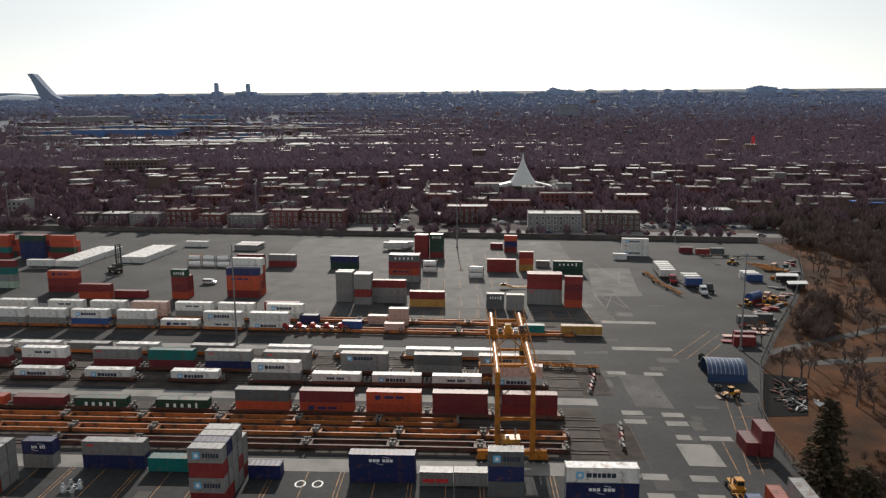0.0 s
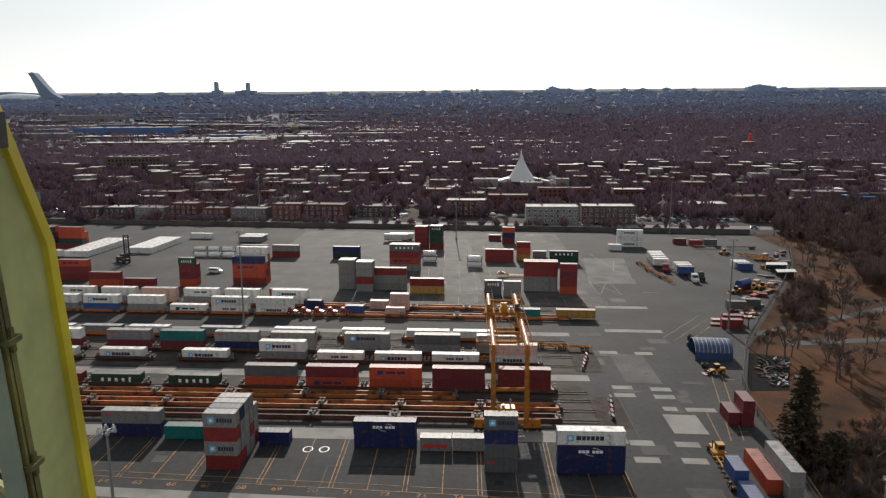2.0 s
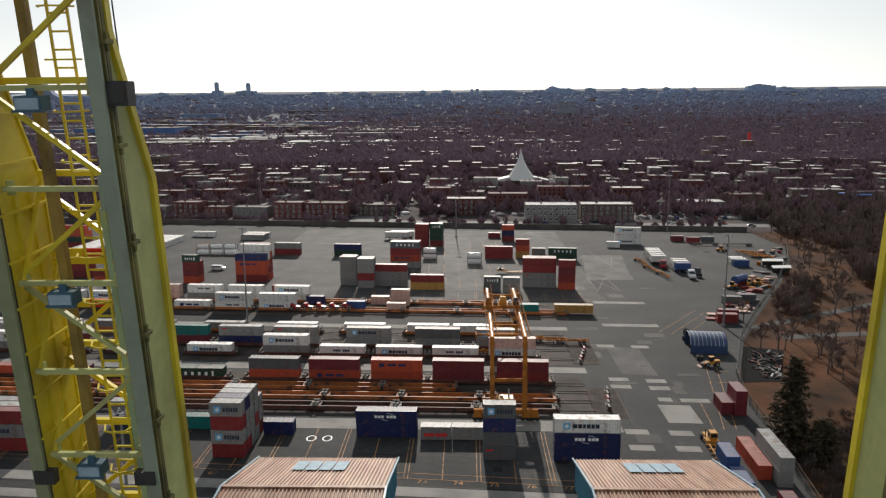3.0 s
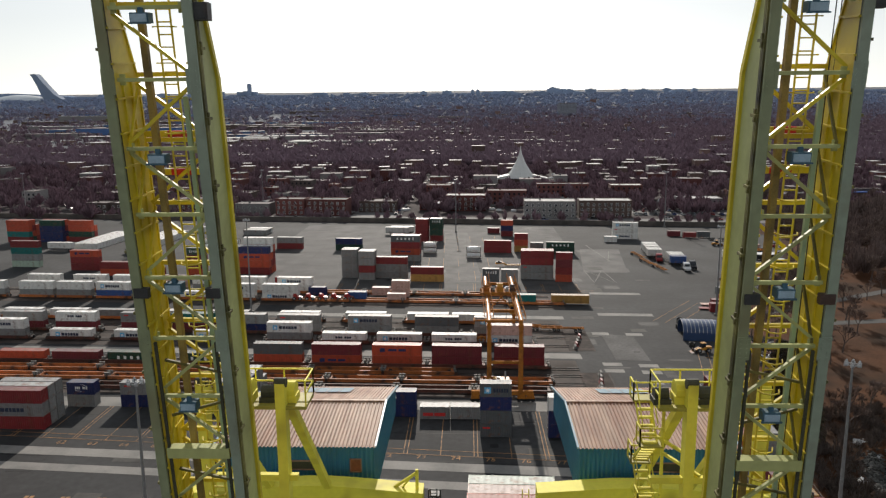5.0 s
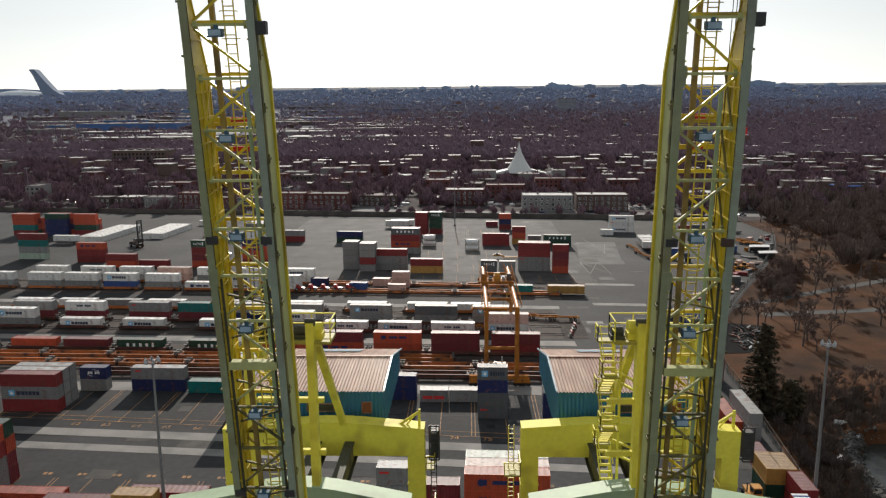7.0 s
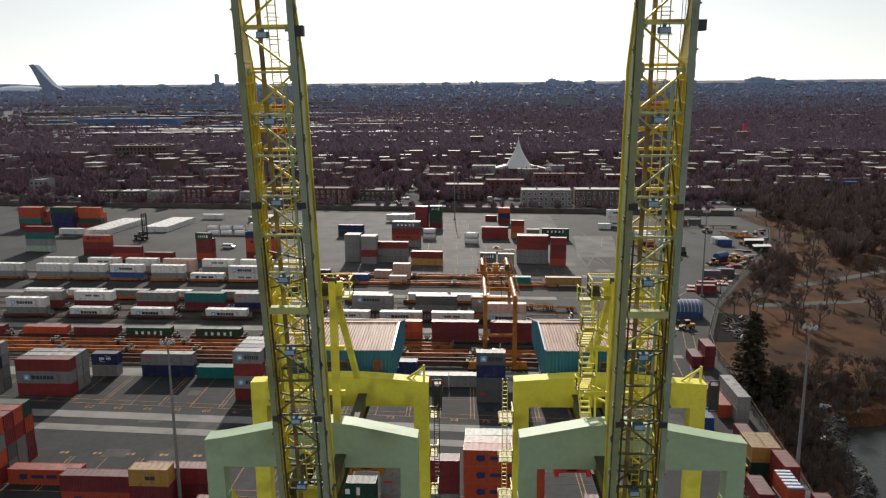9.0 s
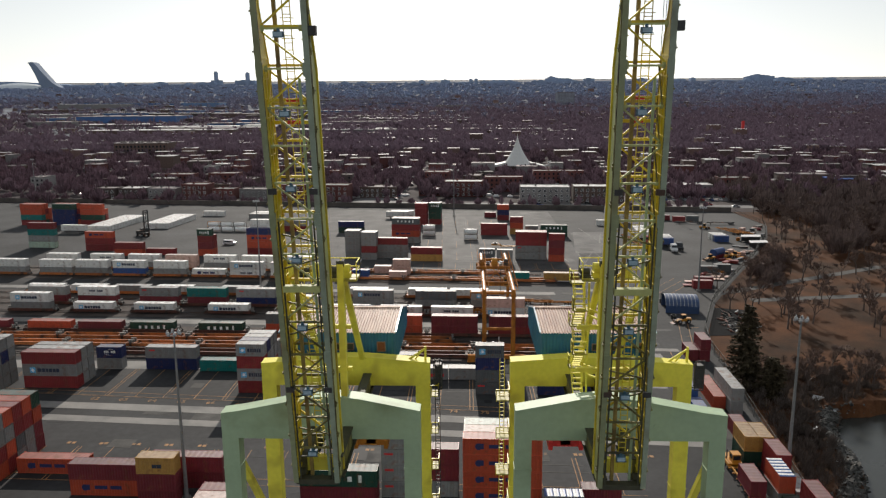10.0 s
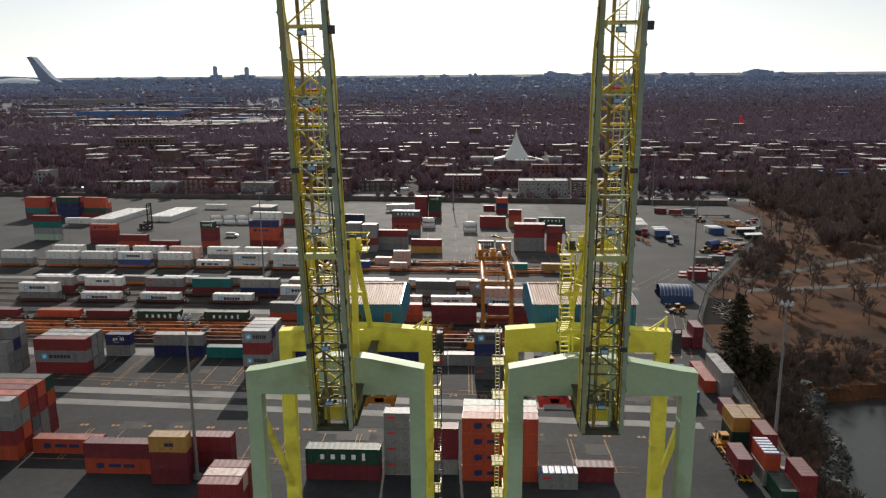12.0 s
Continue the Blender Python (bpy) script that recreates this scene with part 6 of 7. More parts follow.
# tank containers
def tank_container(x, y, z, turn=-5.0, mat=None):
    ob = thing("tank_container", "white cylindrical tank inside a steel frame", "tank container", pose(x, y, z, 0, 0, turn), "tank containers")
    bm = bmesh.new()
    for xx in (0.0, 5.92):
        for yy in (0.0, 2.3):
            box(bm, xx, xx + 0.14, yy, yy + 0.14, 0, 2.5)
        box(bm, xx, xx + 0.14, 0, 2.44, 0, 0.14)
        box(bm, xx, xx + 0.14, 0, 2.44, 2.36, 2.5)
    for yy in (0.0, 2.3):
        box(bm, 0, 6.06, yy, yy + 0.14, 0, 0.14)
        box(bm, 0, 6.06, yy, yy + 0.10, 2.4, 2.5)
    part("frame", bm, mat or dark_steel, ob)
    bm = bmesh.new()
    drum(bm, (3.03, 1.22, 1.25), 1.08, 5.6, "x", 20)
    tank = part("tank", bm, mark_white, ob)
    bm = bmesh.new()
    box(bm, 1.0, 5.0, 0.95, 1.5, 2.28, 2.36)
    part("walkway", bm, steel, ob)


for x, y, n in ((-118.9, 306, 1), (-112.2, 305.5, 1), (-105.5, 305, 1), (-113.8, 292, 1), (-107.2, 291.5, 1), (-100.6, 291, 1), (-9.2, 281, 2), (10.2, 269.5, 2)):
    for k in range(n):
        tank_container(x, y, 0.03 + 2.52 * k, -5, orange_paint if k == 0 and x < -118 else None)

# loads on the far flat cars and odd boxes
stack(-29.2, 195.2, W20, "b", -3.4, 0.55, "on a rail car")
for x, y, c in ((-15.8, 192.8, "p"), (-15.1, 200, "p p"), (-22, 201.5, "p"), (-44, 202, "n")):
    stack(x, y, W20, c, -3.4, 0.55, "on a rail car")
stack(38, 190.6, W40, "y", -3.4, 0.55, "on a rail car")
stack(27, 191.2, W20, "t", -3.4, 0.55, "on a rail car")
red_machine = material("red_machine", (0.35, 0.025, 0.02), 0.45, vary=0.2)
for k in range(5):
    ob = thing("farm_machine", "red farm machine lashed on a flat rail car", "machine", pose(-46 + 4.3 * k, 194.6 - 3.4 * 0.0174 * k, 0.75, 0, 0, -3.4), "machines on rail cars")
    bm = bmesh.new()
    prism(bm, [(-1.5, 0.4), (1.4, 0.4), (1.5, 1.0), (0.2, 1.3), (-0.4, 2.2), (-1.3, 2.2), (-1.5, 1.2)], -0.8, 0.8)
    part("body", bm, red_machine, ob)
    for wx in (-1.0, 1.0):
        for wy in (-0.9, 0.9):
            wheel_part(ob, wx, wy, 0.6, 0.4)
# boxes on trailers, boxes and sheds by the far fence
for k, (x, y, c) in enumerate(((87.2, 268, "w"), (87.5, 272, "w"), (87.8, 276, "w"), (88.1, 280, "w"), (88.4, 284, "w"), (93.0, 252.5, "b"), (93.2, 256.5, "w"), (93.4, 260.5, "w"))):
    chassis(x - 0.4, y + 1.2, -2, 7, dark_steel)
    stack(x, y, W20, c, -2, 1.26, "on a road trailer")
for x, y, c in ((120.2, 264.5, "b"), (120.0, 267.6, "w"), (119.8, 270.7, "w"), (117, 320, "r"), (110.5, 324.5, "m"), (124.5, 322, "k"), (95.3, 203.4, "k"), (101.0, 206.2, "k"), (86.4, 181.6, "r"), (76.2, 308.5, "w"), (88.4, 186.5, "m")):
    stack(x, y, W20, c, -4.5)


def road_tractor(x, y, turn, paint, words):
    ob = thing("road_tractor", words, "lorry", pose(x, y, 0, 0, 0, turn), "road tractors")
    bm = bmesh.new()
    for s in (-0.42, 0.42):
        box(bm, -3.6, 2.6, s - 0.1, s + 0.1, 0.7, 0.98)
    box(bm, -2.6, -1.2, -0.5, 0.5, 0.98, 1.12)
    part("frame", bm, dark_steel, ob)
    bm = bmesh.new()
    prism(bm, [(-0.6, 0.9), (3.3, 0.7), (3.35, 1.5), (1.75, 1.9), (1.35, 2.9), (0.9, 3.2), (-0.6, 3.3)], -1.15, 1.15)
    cab = part("cab", bm, paint, ob)
    bm = bmesh.new()
    prism(bm, [(1.42, 2.0), (1.86, 1.95), (1.45, 2.85), (1.3, 2.85)], -1.0, 1.0)
    box(bm, 0.2, 1.3, -1.17, 1.17, 2.0, 2.7)
    part("window", bm, glass, cab)
    for s in (-1.0, 1.0):
        bm = bmesh.new()
        drum(bm, (-0.75, s, 2.2), 0.09, 2.6, "z", 8)
        part("exhaust", bm, steel, cab)
    for wx in (2.5, -1.4, -2.7):
        for wy in (-0.95, 0.95):
            wheel_part(ob, wx, wy, 0.5, 0.45)


road_tractor(96.5, 243.5, -92, car_paints[0], "white long-nosed road tractor parked before the trailers")
road_tractor(99.8, 247.0, -92, car_paints[2], "black long-nosed road tractor parked before the trailers")
road_tractor(90.4, 262.0, -95, car_paints[3], "dark red road tractor parked before the trailers")


def low_loader(x, y, turn):
    """A long heavy-haul trailer with a raised neck and many axles."""
    ob = thing("low_loader", "long empty yellow heavy-haul trailer with many axles", "trailer", pose(x, y, 0, 0, 0, turn), "trailers")
    bm = bmesh.new()
    for s in (-0.75, 0.75):
        prism(bm, [(0, 1.1), (3.4, 1.1), (4.4, 0.55), (13.5, 0.55), (14.2, 1.0), (20, 1.0), (20, 1.3), (14, 1.3), (13.3, 0.85), (4.6, 0.85), (3.6, 1.5), (0, 1.5)], s - 0.15, s + 0.15)
    k = 0.6
    while k < 20:
        z = 1.1 if k < 3.6 or k > 14 else 0.6
        box(bm, k - 0.1, k + 0.1, -1.35, 1.35, z, z + 0.16)
        k += 1.1
    part("frame", bm, yellow_machine, ob)
    for wx in (14.9, 16.1, 17.3, 18.5, 19.6):
        for wy in (-1.05, 1.05):
            wheel_part(ob, wx, wy, 0.46, 0.5)
    bm = bmesh.new()
    box(bm, 0.5, 2.6, -0.9, 0.9, 1.5, 2.0)
    drum(bm, (1.5, 0, 2.2), 0.35, 1.4, "y", 12)
    part("winch", bm, dark_steel, ob)


low_loader(22.0, 252.5, -3)
chassis(116, 313.6, -3, 14, dark_steel)
chassis(131, 311.5, -3, 14, dark_steel)
loader(112.0, 236.0, 120)
loader(106.0, 226.0, 205)


def canopy(x, y, turn, w, d, h, mat, words):
    ob = thing("open_shed", words, "shed", pose(x, y, 0, 0, 0, turn), "open sheds")
    bm = bmesh.new()
    prism(bm, [(-0.2, h), (w + 0.2, h + 0.5), (w + 0.2, h + 0.62), (-0.2, h + 0.12)], -0.2, d + 0.2)
    part("roof", bm, mat, ob)
    for px in (0.1, w - 0.1):
        for py in (0.1, d - 0.1):
            bm = bmesh.new()
            beam(bm, (px, py, 0), (px, py, h + (0.5 if px > 1 else 0)), 0.14)
            part("post", bm, dark_steel, ob)
    bm = bmesh.new()
    box(bm, 0.1, w - 0.1, d - 0.2, d - 0.1, 0, h)
    part("back_wall", bm, dark_steel, ob)


canopy(131.0, 262.5, -20, 7.5, 5.0, 2.6, roofs_pale, "small open shed with pale sheet roof beside the fence")
canopy(130.2, 249.5, -15, 6.5, 5.0, 2.4, roofs_pale, "small open shed with pale sheet roof beside the fence")

# timber, pallets and scrap heaped along the fence
heap = random.Random(41)
for k in range(40):
    y = heap.uniform(196, 300)
    x = edge_x(y) - heap.uniform(2.5, 11)
    bm = bmesh.new()
    w, d, n = heap.uniform(1.2, 4.5), heap.uniform(0.9, 2.0), heap.randint(2, 6)
    for q in range(n):
        e = heap.uniform(-0.12, 0.12)
        box(bm, e, w + e, e, d + e, 0.03 + 0.24 * q, 0.03 + 0.24 * q + 0.18)
    ob = new("stacked_timber" if k % 2 else "stacked_pallets", mesh_of(bm, "stacked_timber", (SIDE["p"], dark_steel, SIDE["r"], orange_paint, SIDE["k"])[k % 5]))
    ob.matrix_basis = pose(x, y, 0, 0, 0, heap.uniform(-60, 60))
    tagged(ob, "heap of " + ("weathered timber baulks" if k % 2 else "broken pallets") + " beside the fence", "timber" if k % 2 else "pallets", "heaps along the fence")
for x, y, w, c in ((86.0, 189.5, 8, "p"), (92.5, 193.5, 8, "p"), (97.5, 197.0, 6, "p"), (96, 201, 7, "p"), (84.0, 184.5, 5, "r")):
    bm = bmesh.new()
    box(bm, 0, w, 0, 2.4, 0.25, 0.45)
    for q in (0.3, w - 0.5):
        box(bm, q, q + 0.2, 0.1, 2.3, 0, 0.25)
    ob = new("flat_rack", mesh_of(bm, "flat_rack", SIDE[c]))
    ob.matrix_basis = pose(x, y, 0.03, 0, 0, -8)
    tagged(ob, "pinkish flat rack lying on the asphalt", "flat rack", "flat racks")
ob = thing("drum_tank", "blue and red cylindrical tank on a cradle", "tank", pose(108.5, 230, 0, 0, 0, 40))
bm = bmesh.new()
drum(bm, (3, 0, 2.2), 1.5, 6.5, "x", 18)
part("shell", bm, SIDE["b"], ob)
bm = bmesh.new()
box(bm, 0, 6, -1.4, 1.4, 0, 1.3)
part("cradle", bm, SIDE["r"], ob)
# concrete blocks closing the ends of the tracks
for k, (x, y) in enumerate(((39.4, 145.2), (40, 147.6), (40.6, 150), (41.3, 152.4), (41.9, 155), (41.1, 114.3), (41.4, 117), (41.8, 119.6), (42.2, 122.3), (42.6, 125))):
    bm = bmesh.new()
    prism(bm, [(-0.6, 0), (0.6, 0), (0.35, 0.35), (0.25, 0.95), (-0.25, 0.95), (-0.35, 0.35)], -0.9, 0.9)
    ob = new("track_stop", mesh_of(bm, "track_stop", (concrete, SIDE["r"], dark_steel)[k % 3]))
    ob.matrix_basis = pose(x, y, 0.02)
    tagged(ob, "low concrete barrier block at a track's end", "barrier block", "track stops")


# ---- town: near houses ----
bricks = [material("brick_" + n, c, 0.9, vary=0.2, grain=0.8, fine=8, per_object=0.25) for n, c in (("red", (0.13, 0.045, 0.04)), ("brown", (0.10, 0.066, 0.055)), ("grey", (0.21, 0.20, 0.195)), ("dark", (0.08, 0.06, 0.055)))]
brick_words = ["red brick", "brown brick", "grey rendered", "dark brick"]
roofs = [material("roof_" + n, c, 0.85, vary=0.25, grain=0.3, fine=2, dirt=(0.15, 0.14, 0.13), dirt_amount=0.4, dirt_scale=0.2) for n, c in (("white", (0.52, 0.51, 0.50)), ("grey", (0.15, 0.125, 0.125)), ("tar", (0.05, 0.05, 0.05)))]


def window_mesh():
    if "window" not in CACHE:
        bm = bmesh.new()
        box(bm, -0.65, 0.65, -0.02, 0.05, 0, 1.5)
        pane = mesh_of(bm, "window", glass)
        bm = bmesh.new()
        for a, b, c, d in ((-0.75, 0.75, -0.1, 0.0), (-0.75, 0.75, 1.5, 1.6), (-0.75, -0.65, 0, 1.5), (0.65, 0.75, 0, 1.5), (-0.04, 0.04, 0, 1.5)):
            box(bm, a, b, -0.08, 0.02, c, d)
        CACHE["window"] = (pane, mesh_of(bm, "frame", mark_white))
    return CACHE["window"]


def town_house(x, y, w, d, storeys, brick, roof, turn=-5.0):
    h = storeys * 3.0 + 0.6
    ob = thing("town_house", f"{brick_words[brick]} flat-roofed house of {storeys} storeys by the street", "house", pose(x, y, 0, 0, 0, turn), "town houses")
    bm = bmesh.new()
    box(bm, 0, w, 0, d, -0.1, h)
    part("wall", bm, bricks[brick], ob)
    bm = bmesh.new()
    box(bm, 0.3, w - 0.3, 0.3, d - 0.3, h, h + 0.08)
    rf = part("roof", bm, roofs[roof], ob)
    bm = bmesh.new()
    for a in ((-0.05, w + 0.05, -0.05, 0.3), (-0.05, w + 0.05, d - 0.3, d + 0.05), (-0.05, 0.3, 0.3, d - 0.3), (w - 0.3, w + 0.05, 0.3, d - 0.3)):
        box(bm, *a, h, h + 0.45)
    part("parapet", bm, bricks[brick], rf)
    bm = bmesh.new()
    box(bm, w * 0.3, w * 0.3 + 1.0, d * 0.5, d * 0.5 + 0.8, h + 0.05, h + 1.4)
    part("chimney", bm, bricks[brick], rf)
    pane, frame_me = window_mesh()
    n = max(2, int(w / 3.2))
    for s in range(storeys):
        for k in range(n):
            win = part("window", pane, None, ob, at=pose(w * (k + 0.5) / n, 0, 0.9 + 3.0 * s))
            if y < 425:
                part("frame", frame_me, None, win)
    for k in range(1, storeys if y < 425 else 1):
        bm = bmesh.new()
        box(bm, w * 0.55, w * 0.55 + 2.6, -1.3, 0, 3.0 * k, 3.0 * k + 0.12)
        balcony = part("balcony", bm, concrete, ob)
        bm = bmesh.new()
        rail_line(bm, [(w * 0.55, -1.25, 3.0 * k + 0.1), (w * 0.55 + 2.6, -1.25, 3.0 * k + 0.1)], 0.9)
        part("railing", bm, dark_steel, balcony)


rng = random.Random(17)
for x, w, d, s, b, r in ((-232, 14, 12, 2, 3, 1), (-216, 18, 14, 2, 3, 0), (-196, 19, 13, 2, 2, 1), (-172, 17, 12, 3, 0, 1), (-152, 14, 12, 2, 0, 2), (-134, 22, 12, 2, 2, 1), (-108, 18, 12, 3, 0, 1), (-88, 25, 13, 3, 0, 2)):
    town_house(x, 399 - 0.09 * x * 0.9 + rng.uniform(-1, 2), w, d, s, b, r)
for x, y, w, d, s, b, r in ((44, 391, 30, 16, 3, 2, 0), (76.5, 393, 30.5, 15, 3, 1, 0), (-3, 424, 25, 14, 3, 0, 0), (144, 427, 27, 16, 2, 2, 0), (112, 484, 22, 14, 3, 0, 0), (61, 496, 37, 12, 3, 0, 2), (180, 440, 20, 14, 3, 0, 2), (205, 452, 22, 14, 2, 2, 1), (-58, 420, 24, 16, 2, 1, 1), (24, 452, 26, 12, 3, 0, 1)):
    town_house(x, y, w, d, s, b, r, -3)
for row, y in enumerate((432, 463, 495, 530)):
    x = -300.0
    while x < 30:
        w = rng.uniform(12, 22)
        if rng.random() < 0.62 and not (-64 < x < -26 or -64 < x + w < -26):
            town_house(x, y - 0.09 * x + rng.uniform(-7, 7), w * rng.choice((0.55, 0.8, 1.0)), rng.uniform(9, 17), rng.choice((1, 2, 3, 3)), rng.choice((0, 0, 1, 2, 3)), rng.choice((0, 1, 1, 2, 2, 2)), -5 + rng.uniform(-5, 5))
        x += w + rng.uniform(2, 12)


# ---- church with a tent-like spire ----
def church(x, y):
    ob = thing("church", "white church with a concave tent-shaped spire", "church", pose(x, y, 0))
    white = material("church_white", (0.62, 0.62, 0.60), 0.6, vary=0.08)
    bm = bmesh.new()
    n, rows = 12, []
    for k in range(10):
        t = k / 9
        r = 13.0 * (1 - t) ** 1.7 + 0.15
        rows.append([bm.verts.new((r * math.cos(2 * math.pi * q / n), r * math.sin(2 * math.pi * q / n), 4.5 + 27.5 * t)) for q in range(n)])
    for a, b in zip(rows, rows[1:]):
        for q in range(n):
            bm.faces.new((a[q], a[(q + 1) % n], b[(q + 1) % n], b[q]))
    part("spire", bm, white, ob)
    bm = bmesh.new()
    drum(bm, (0, 0, 2.3), 12.0, 4.8, "z", 12)
    part("wall", bm, bricks[1], ob)
    for s in (-1, 1):
        bm = bmesh.new()
        prism(bm, [(s * 10, 4.0), (s * 24, 3.4), (s * 24, 4.2), (s * 10, 7.5)], -7, 7)
        part("wing_roof", bm, white, ob)
        bm = bmesh.new()
        box(bm, min(s * 11, s * 23), max(s * 11, s * 23), -6, 6, -0.1, 3.6)
        part("wing_wall", bm, bricks[1], ob)


church(57, 612)

# ---- wider town: joined boxes, large halls, trees ----
rng = random.Random(4)
wv, wf, rv, rf_ = [], [], [], []


def solid(x0, x1, y0, y1, h):
    z = land(x0, y0) - 0.3
    n = len(wv)
    wv.extend([(x0, y0, z), (x1, y0, z), (x1, y1, z), (x0, y1, z), (x0, y0, z + h), (x1, y0, z + h), (x1, y1, z + h), (x0, y1, z + h)])
    wf.extend([(n, n + 1, n + 5, n + 4), (n + 1, n + 2, n + 6, n + 5), (n + 2, n + 3, n + 7, n + 6), (n + 3, n, n + 4, n + 7)])
    n = len(rv)
    rv.extend([(x0 - 0.2, y0 - 0.2, z + h), (x1 + 0.2, y0 - 0.2, z + h), (x1 + 0.2, y1 + 0.2, z + h), (x0 - 0.2, y1 + 0.2, z + h)])
    rf_.append((n, n + 1, n + 2, n + 3))


def plain_house(x, y, w, d, h, brick, roof):
    ob = thing("town_house", f"{brick_words[brick]} flat-roofed house among bare trees", "house", pose(x, y, land(x, y) - 0.1, 0, 0, -4), "town houses")
    bm = bmesh.new()
    box(bm, 0, w, 0, d, 0, h)
    part("wall", bm, bricks[brick], ob)
    bm = bmesh.new()
    box(bm, -0.2, w + 0.2, -0.2, d + 0.2, h, h + 0.35)
    box(bm, w * 0.4, w * 0.4 + 1.2, d * 0.5, d * 0.5 + 1.0, h + 0.35, h + 1.6)
    part("roof", bm, roofs[roof], ob)


for row in range(4):
    x = 225.0 + 12 * row
    while x < 380 + 25 * row:
        w = rng.uniform(12, 22)
        if rng.random() < 0.62:
            plain_house(x, 470 + 27 * row - 0.05 * x + rng.uniform(-2, 2), w, rng.uniform(9, 13), rng.uniform(6, 9.5), rng.choice((0, 1, 2, 3)), rng.choice((0, 0, 1, 1, 2)))
        x += w + rng.uniform(3, 10)
y = 560.0
while y < 4250:
    x = -0.66 * y - 60
    stop = 0.62 * y + 80
    big = y / 1500
    while x < stop:
        w = rng.uniform(7, 17) * (1 + big * 0.35)
        open_land = (x < -0.16 * y - 60 and 1150 < y < 2600)
        if rng.random() < (0.14 if open_land else 0.6 if y < 1300 else 0.36 if y < 2200 else 0.15) and not (20 < x < 100 and 585 < y < 640):
            depth, high = rng.uniform(9, 14), rng.uniform(6, 10.5) * (1.8 if rng.random() < 0.02 else 1)
            if y < 690:
                plain_house(x, y - 0.05 * x, w, depth, high, rng.choice((0, 0, 1, 2, 3)), rng.choice((0, 1, 1, 2)))
            else:
                solid(x, x + w, y - 0.05 * x, y - 0.05 * x + depth, high)
        x += w + rng.uniform(2, 20) * (1 + big)
    y += rng.uniform(20, 30) * (1 + y / 1600)
me = bpy.data.meshes.new("far_houses")
me.from_pydata(wv, [], wf)
me.materials.append(material("far_brick", (0.12, 0.075, 0.065), 0.9, vary=0.2, grain=0.3, fine=2, per_island=0.55))
tagged(new("far_houses", me), "low brick houses of the wider town", "houses", kind="stuff")
me = bpy.data.meshes.new("far_roofs")
me.from_pydata(rv, [], rf_)
# Tones spread wide per roof: pale and tarred roofs, plus painted sun glints.
me.materials.append(material("far_roof", (0.27, 0.265, 0.265), 0.7, vary=0.3, grain=0.2, fine=1.0, per_island=0.95))
tagged(new("far_roofs", me), "flat pale and tarred roofs of the town", "roofs", kind="stuff")


def hall(x0, x1, y, depth, h, mat, roof, words, units=6):
    z = land(x0, y) - 1.0
    ob = thing("warehouse", words, "warehouse", pose(x0, y, z, 0, 0, 4), "warehouses")
    w = x1 - x0
    bm = bmesh.new()
    box(bm, 0, w, 0, depth, 0, h + 1)
    part("wall", bm, mat, ob)
    bm = bmesh.new()
    box(bm, -0.5, w + 0.5, -0.5, depth + 0.5, h + 1, h + 1.6)
    rf = part("roof", bm, roof, ob)
    for k in range(units):
        bm = bmesh.new()
        box(bm, w * (k + 0.4) / units, w * (k + 0.4) / units + 6, depth * 0.3, depth * 0.3 + 5, h + 1.6, h + 3.2)
        part("roof_unit", bm, roofs[1], rf)


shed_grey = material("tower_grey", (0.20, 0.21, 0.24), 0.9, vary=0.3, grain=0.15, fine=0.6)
hall(-808, -600, 1506, 120, 17, material("hall_blue", (0.05, 0.12, 0.30), 0.6, vary=0.15, grain=0.05), roofs[1], "long low blue warehouse with a grey roof")
hall(-1241, -1050, 2231, 120, 16, bricks[2], roofs[0], "long pale warehouse in the distance")
hall(-878, -765, 2298, 90, 16, material("hall_blue_pale", (0.10, 0.18, 0.32), 0.6, vary=0.15, grain=0.05), roofs[0], "pale blue warehouse in the distance")
hall(-505, -135, 1690, 60, 9, bricks[3], roofs[1], "very long dark industrial hall in the distance")
hall(-1060, -900, 1760, 60, 10, bricks[2], roofs[0], "long pale shed in the distance")
hall(-387, -327, 778, 30, 15, bricks[1], roofs[1], "large old brick factory block with many windows")
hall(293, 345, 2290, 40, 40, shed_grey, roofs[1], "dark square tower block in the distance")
hall(262, 284, 455, 14, 7, bricks[1], material("roof_blue", (0.05, 0.13, 0.42), 0.5, vary=0.2), "pavilion with a bright blue roof")
shed_rng = random.Random(61)
shed_walls = [bricks[2], bricks[1], bricks[3], material("shed_blue", (0.06, 0.12, 0.26), 0.6, vary=0.15, grain=0.05)]
for k in range(58):
    y = 1050 + 1750 * shed_rng.random() ** 1.2
    x = -shed_rng.uniform(0.12, 0.62) * y
    length = shed_rng.uniform(60, 240)
    hall(x, x + length, y, shed_rng.uniform(25, 70), shed_rng.uniform(6, 11), shed_walls[k % 4], roofs[(0, 1, 0)[k % 3]], "long low industrial shed in the distance", 2)
# Blocks added in place of pale roads and fields among the trees.
for k in range(10):
    y = 900 + 130 * k + shed_rng.uniform(-40, 40)
    x = shed_rng.uniform(-0.10, 0.05) * y
    hall(x, x + shed_rng.uniform(50, 130), y, shed_rng.uniform(14, 30), shed_rng.uniform(5, 9), shed_walls[k % 3], roofs[0], "low pale-roofed block standing in for pale roads and fields", 2)
for k in range(12):
    y = shed_rng.uniform(1300, 3200)
    x = shed_rng.uniform(-0.1, 0.55) * y
    hall(x, x + shed_rng.uniform(40, 120), y, shed_rng.uniform(20, 50), shed_rng.uniform(7, 13), shed_walls[k % 3], roofs[k % 2], "pale flat-roofed block among distant trees", 2)
pane, frame_me = window_mesh()
